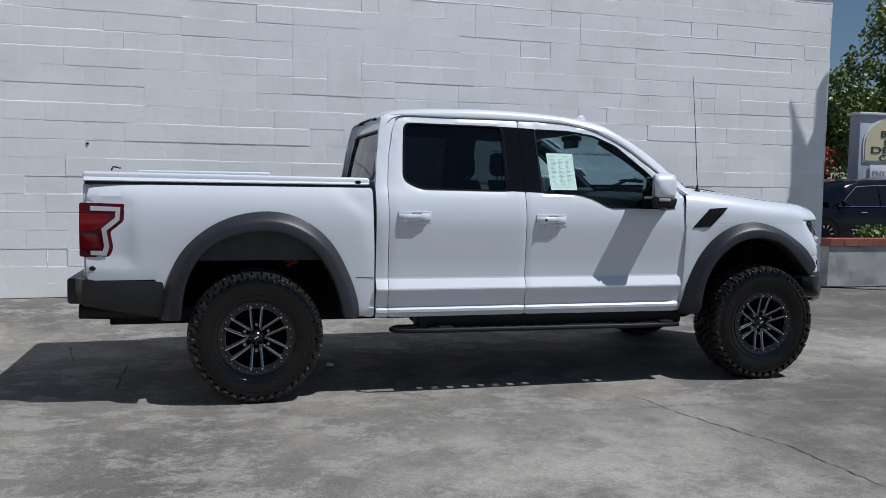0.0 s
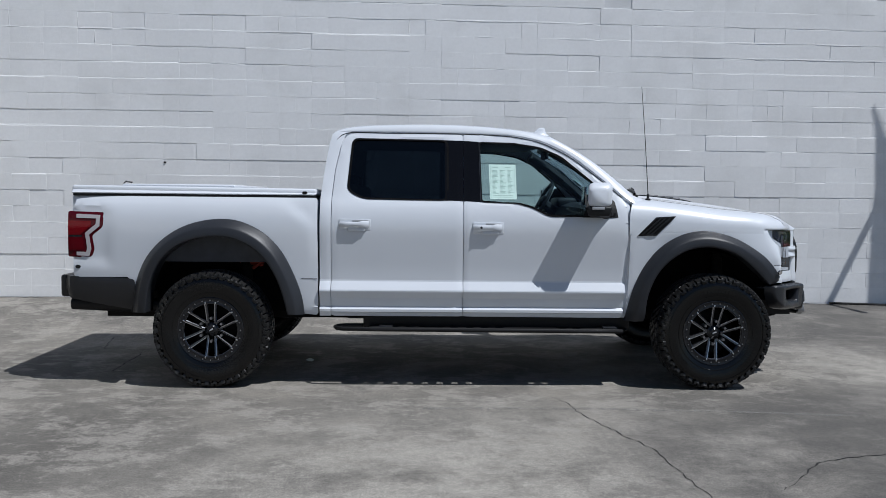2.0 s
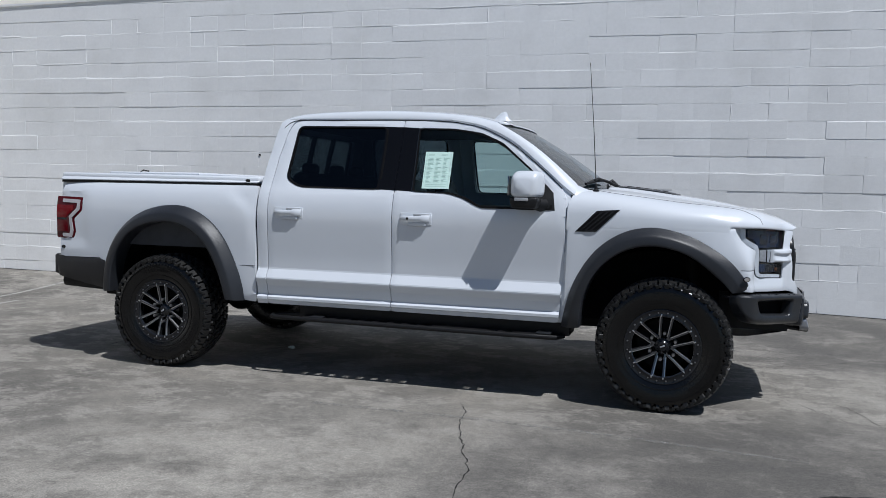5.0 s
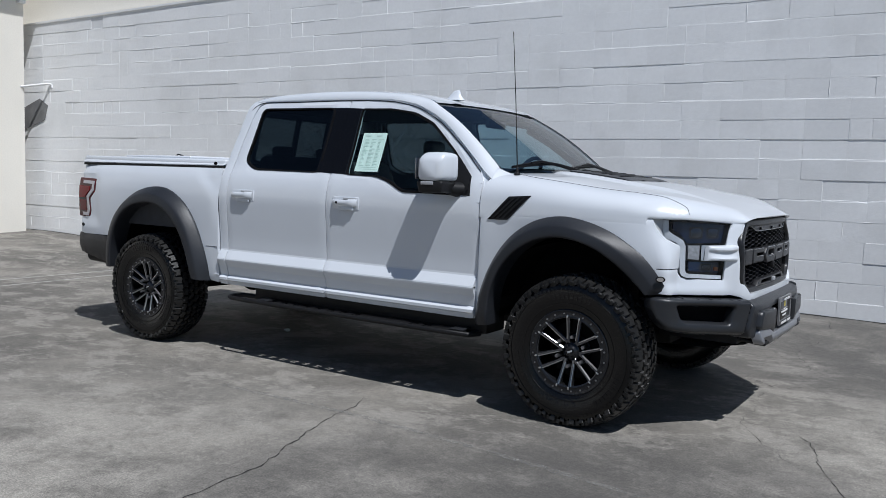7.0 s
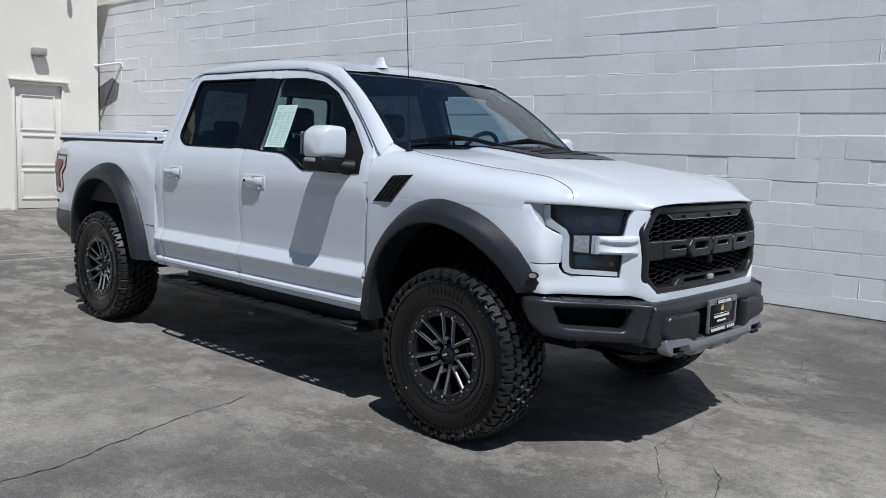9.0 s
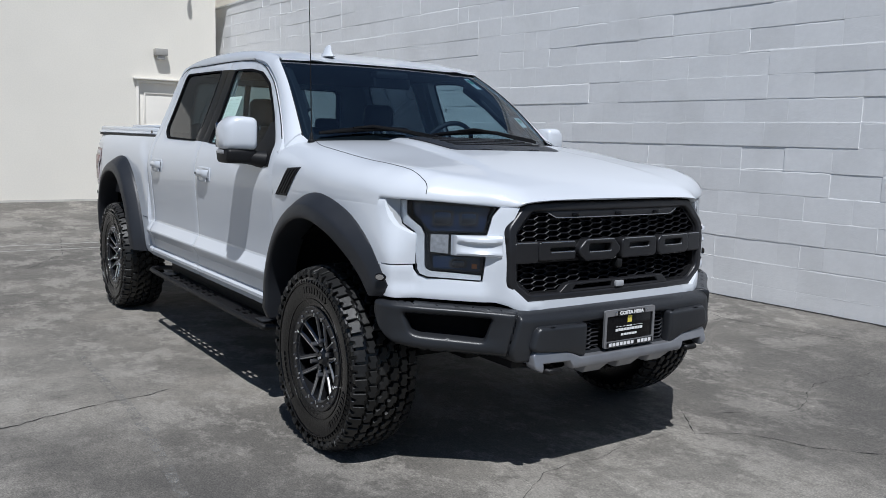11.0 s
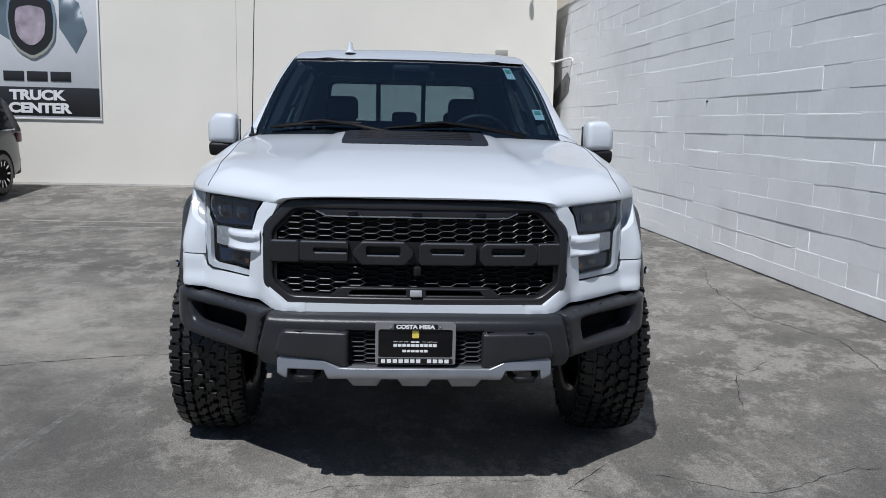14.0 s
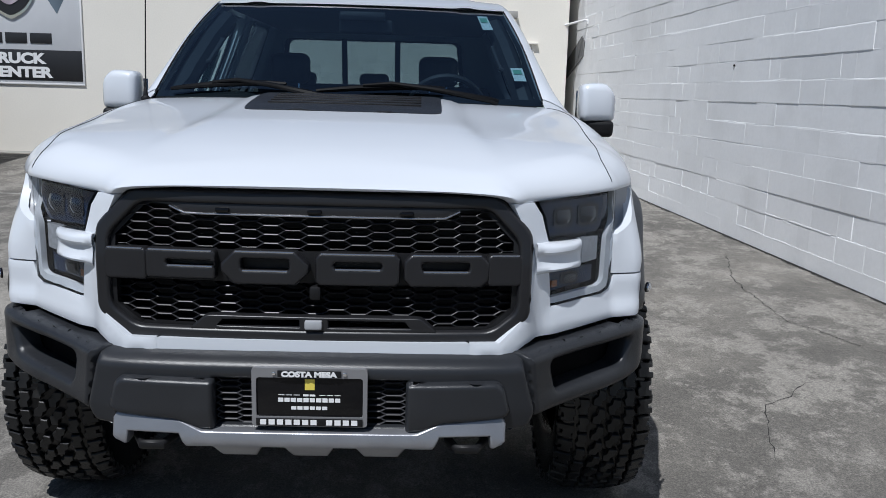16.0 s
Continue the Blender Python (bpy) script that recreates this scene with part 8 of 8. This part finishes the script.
def wall_blocks():
    rnd = random.Random(17)
    courses = []
    z, row = FIRST, 0
    while z < 4.2:
        x = WALL_X0 + (0.5 * LONG if row % 2 else 0.0)
        run, left, line, lip = 0.005, 0, [], LIPS[1]
        level = max(-0.0022, min(0.0022, rnd.gauss(0, 0.0018))) if row > 1 else 0.0
        while x < WALL_X1 - 0.02:
            w = LONG if rnd.random() < 0.93 else LONG * 0.5
            w = min(w, WALL_X1 - x)
            if left <= 0:
                left = rnd.choice((1, 1, 2, 2, 3, 4))
                run = 0.0070 + level + max(-0.0024, min(0.0024, rnd.gauss(0, 0.0017)))
                lip = rnd.choice(LIPS)
            left -= 1
            if rnd.random() < 0.5:
                lip = rnd.choice(LIPS)
            line.append((x, w, run + rnd.uniform(-1, 1) * 0.00025, LIPS[0] if row < 2 else lip))
            x += w
        courses.append((z, line))
        z += COURSE
        row += 1
    joined = []
    meshes = {}
    count = 0
    for i, (z, line) in enumerate(courses):
        above = courses[i + 1][1] if i + 1 < len(courses) else []
        for x, w, proud, lip in line:
            top = z + COURSE
            if w < 0.06 or top > wall_top(x) or top > wall_top(x + w) or top <= 0.0:
                continue
            key = (round(w, 4), lip)
            if key not in meshes:
                meshes[key] = block_mesh(w, lip)
            m = Matrix.Translation((x, wall_y(x) - proud, z)) @ Matrix.Rotation(tilt, 4, "Z") @ Matrix.Rotation(rnd.gauss(0, 0.0016), 4, "X")
            if -0.6 < x < 7.9 and 0.1 < z < 2.65 and count < 300 and w in (LONG, LONG * 0.5):
                ob = new("block", meshes[key])
                ob.parent = wall
                ob.matrix_basis = m
                count += 1
            else:
                joined.append((meshes[key], m))
    verts, faces = [], []
    for me, m in joined:
        base = len(verts)
        verts += [m @ v.co for v in me.vertices]
        faces += [[base + i for i in q.vertices] for q in me.polygons]
    me = bpy.data.meshes.new("blocks")
    me.from_pydata(verts, [], faces)
    me.materials.append(BLOCK)
    ob = tagged(new("blocks", me), "white painted concrete blocks", "", "", "stuff")
    ob.parent = wall


wall_blocks()
# cut course under the coping
for x0, x1, z0 in ((WALL_X0, -7.04, FIRST + 19 * COURSE), (-7.03, 3.84, FIRST + 20 * COURSE), (3.85, WALL_X1, FIRST + 21 * COURSE)):
    part("top_course", along_wall(x0, x1, [(-0.0068, lambda x, z0=z0: min(z0 + 0.001, wall_top(x) - 0.002)), (-0.0068, wall_top), (0.02, wall_top), (0.02, lambda x, z0=z0: min(z0 + 0.001, wall_top(x) - 0.002))]), BLOCK, wall, "cut top course of painted block", smooth=False)


def mortar_beads():
    """Ledges of paint-filled mortar that stand out along parts of the bed joints, wavering and broken."""
    rnd = random.Random(29)
    b4 = bmesh.new()
    z = FIRST + 2 * COURSE
    while z < 3.7:
        x, end = WALL_X0 + rnd.uniform(0, 1), WALL_X1
        while x < end - 0.2:
            length = min(rnd.choice((0.2, 0.4, 0.4, 0.7, 0.8, 1.2, 2.0)), end - x - 0.05)
            big = rnd.uniform(0.3, 1.25)
            steps = max(3, int(length / 0.055))
            ph = [rnd.uniform(0, 6.3) for _ in range(3)]
            rows = []
            for k in range(steps + 1):
                t, px = k / steps, x + length * k / steps
                fade = min(1.0, t * steps / 2, (1 - t) * steps / 2)
                swell = big * fade * (0.70 + 0.30 * math.sin(ph[0] + px * 7) + 0.22 * math.sin(ph[1] + px * 23))
                out, dz = 0.0024 * max(0.0, swell), 0.0025 * math.sin(ph[2] + px * 5) + 0.0012 * math.sin(ph[0] + px * 19)
                y = wall_y(px) - 0.0068
                up, down = 0.003 + 0.006 * swell, 0.003 + 0.002 * swell
                rows.append([(px, y + 0.006, z + dz + up + 0.002), (px, y + 0.0004, z + dz + up), (px, y - out, z + dz - 0.001), (px, y - out * 0.6, z + dz - down), (px, y + 0.006, z + dz - down - 0.001)])
            grid(b4, rows)
            x += length + rnd.choice((0.1, 0.3, 0.6, 1.0, 1.6))
        z += COURSE
    # upright ledges at some head joints
    z, row = FIRST, 0
    while z < 3.5:
        x = WALL_X0 + (0.5 * LONG if row % 2 else 0.0) + LONG
        while x < WALL_X1 - 0.3:
            if rnd.random() < 0.30:
                ph, big, side = rnd.uniform(0, 6.3), rnd.uniform(0.4, 1.1), rnd.choice((-1, 1, 1))
                rows = []
                for k in range(6):
                    t = k / 5
                    sw = big * min(1.0, 4 * t, 4 * (1 - t)) * (0.8 + 0.3 * math.sin(ph + 3 * t))
                    px, y = x + 0.003 * math.sin(ph + 2 * t), wall_y(x) - 0.0075
                    rows.append([(px - side * 0.009 * sw, y + 0.004, z + 0.006 + (COURSE - 0.018) * t), (px, y - 0.0025 * sw, z + 0.006 + (COURSE - 0.018) * t), (px + side * (0.002 + 0.002 * sw), y + 0.004, z + 0.006 + (COURSE - 0.018) * t)])
                grid(b4, rows)
            x += LONG
        z += COURSE
        row += 1
    part("mortar_bead", b4, BLOCK, wall, "raised paint-filled mortar ledges", kind="stuff", angle=30)


mortar_beads()
b3 = bmesh.new()
for x, z in ((-1.67, 1.795),):
    box(b3, (x, wall_y(x) - 0.016, z), (x + 0.03, wall_y(x), z + 0.02), 0.004)
part("wall_hole", b3, BLACK, wall, "small dark holes in the wall", smooth=False)

# dark open joint with grit along the foot of the wall
rnd = random.Random(23)
b3 = bmesh.new()
rows = []
x = WALL_X0 + 0.05
while x < WALL_X1:
    w = 0.012 + 0.012 * rnd.random() + (0.03 * rnd.random() if rnd.random() < 0.12 else 0)
    y = wall_y(x) - 0.004
    rows.append([(x, y, ground_z(x, y) + 0.006), (x, y - w, ground_z(x, y - w) + 0.004)])
    x += 0.06
grid(b3, rows)
part("joint", b3, TAR, wall, "dark gritty joint at the foot of the wall")
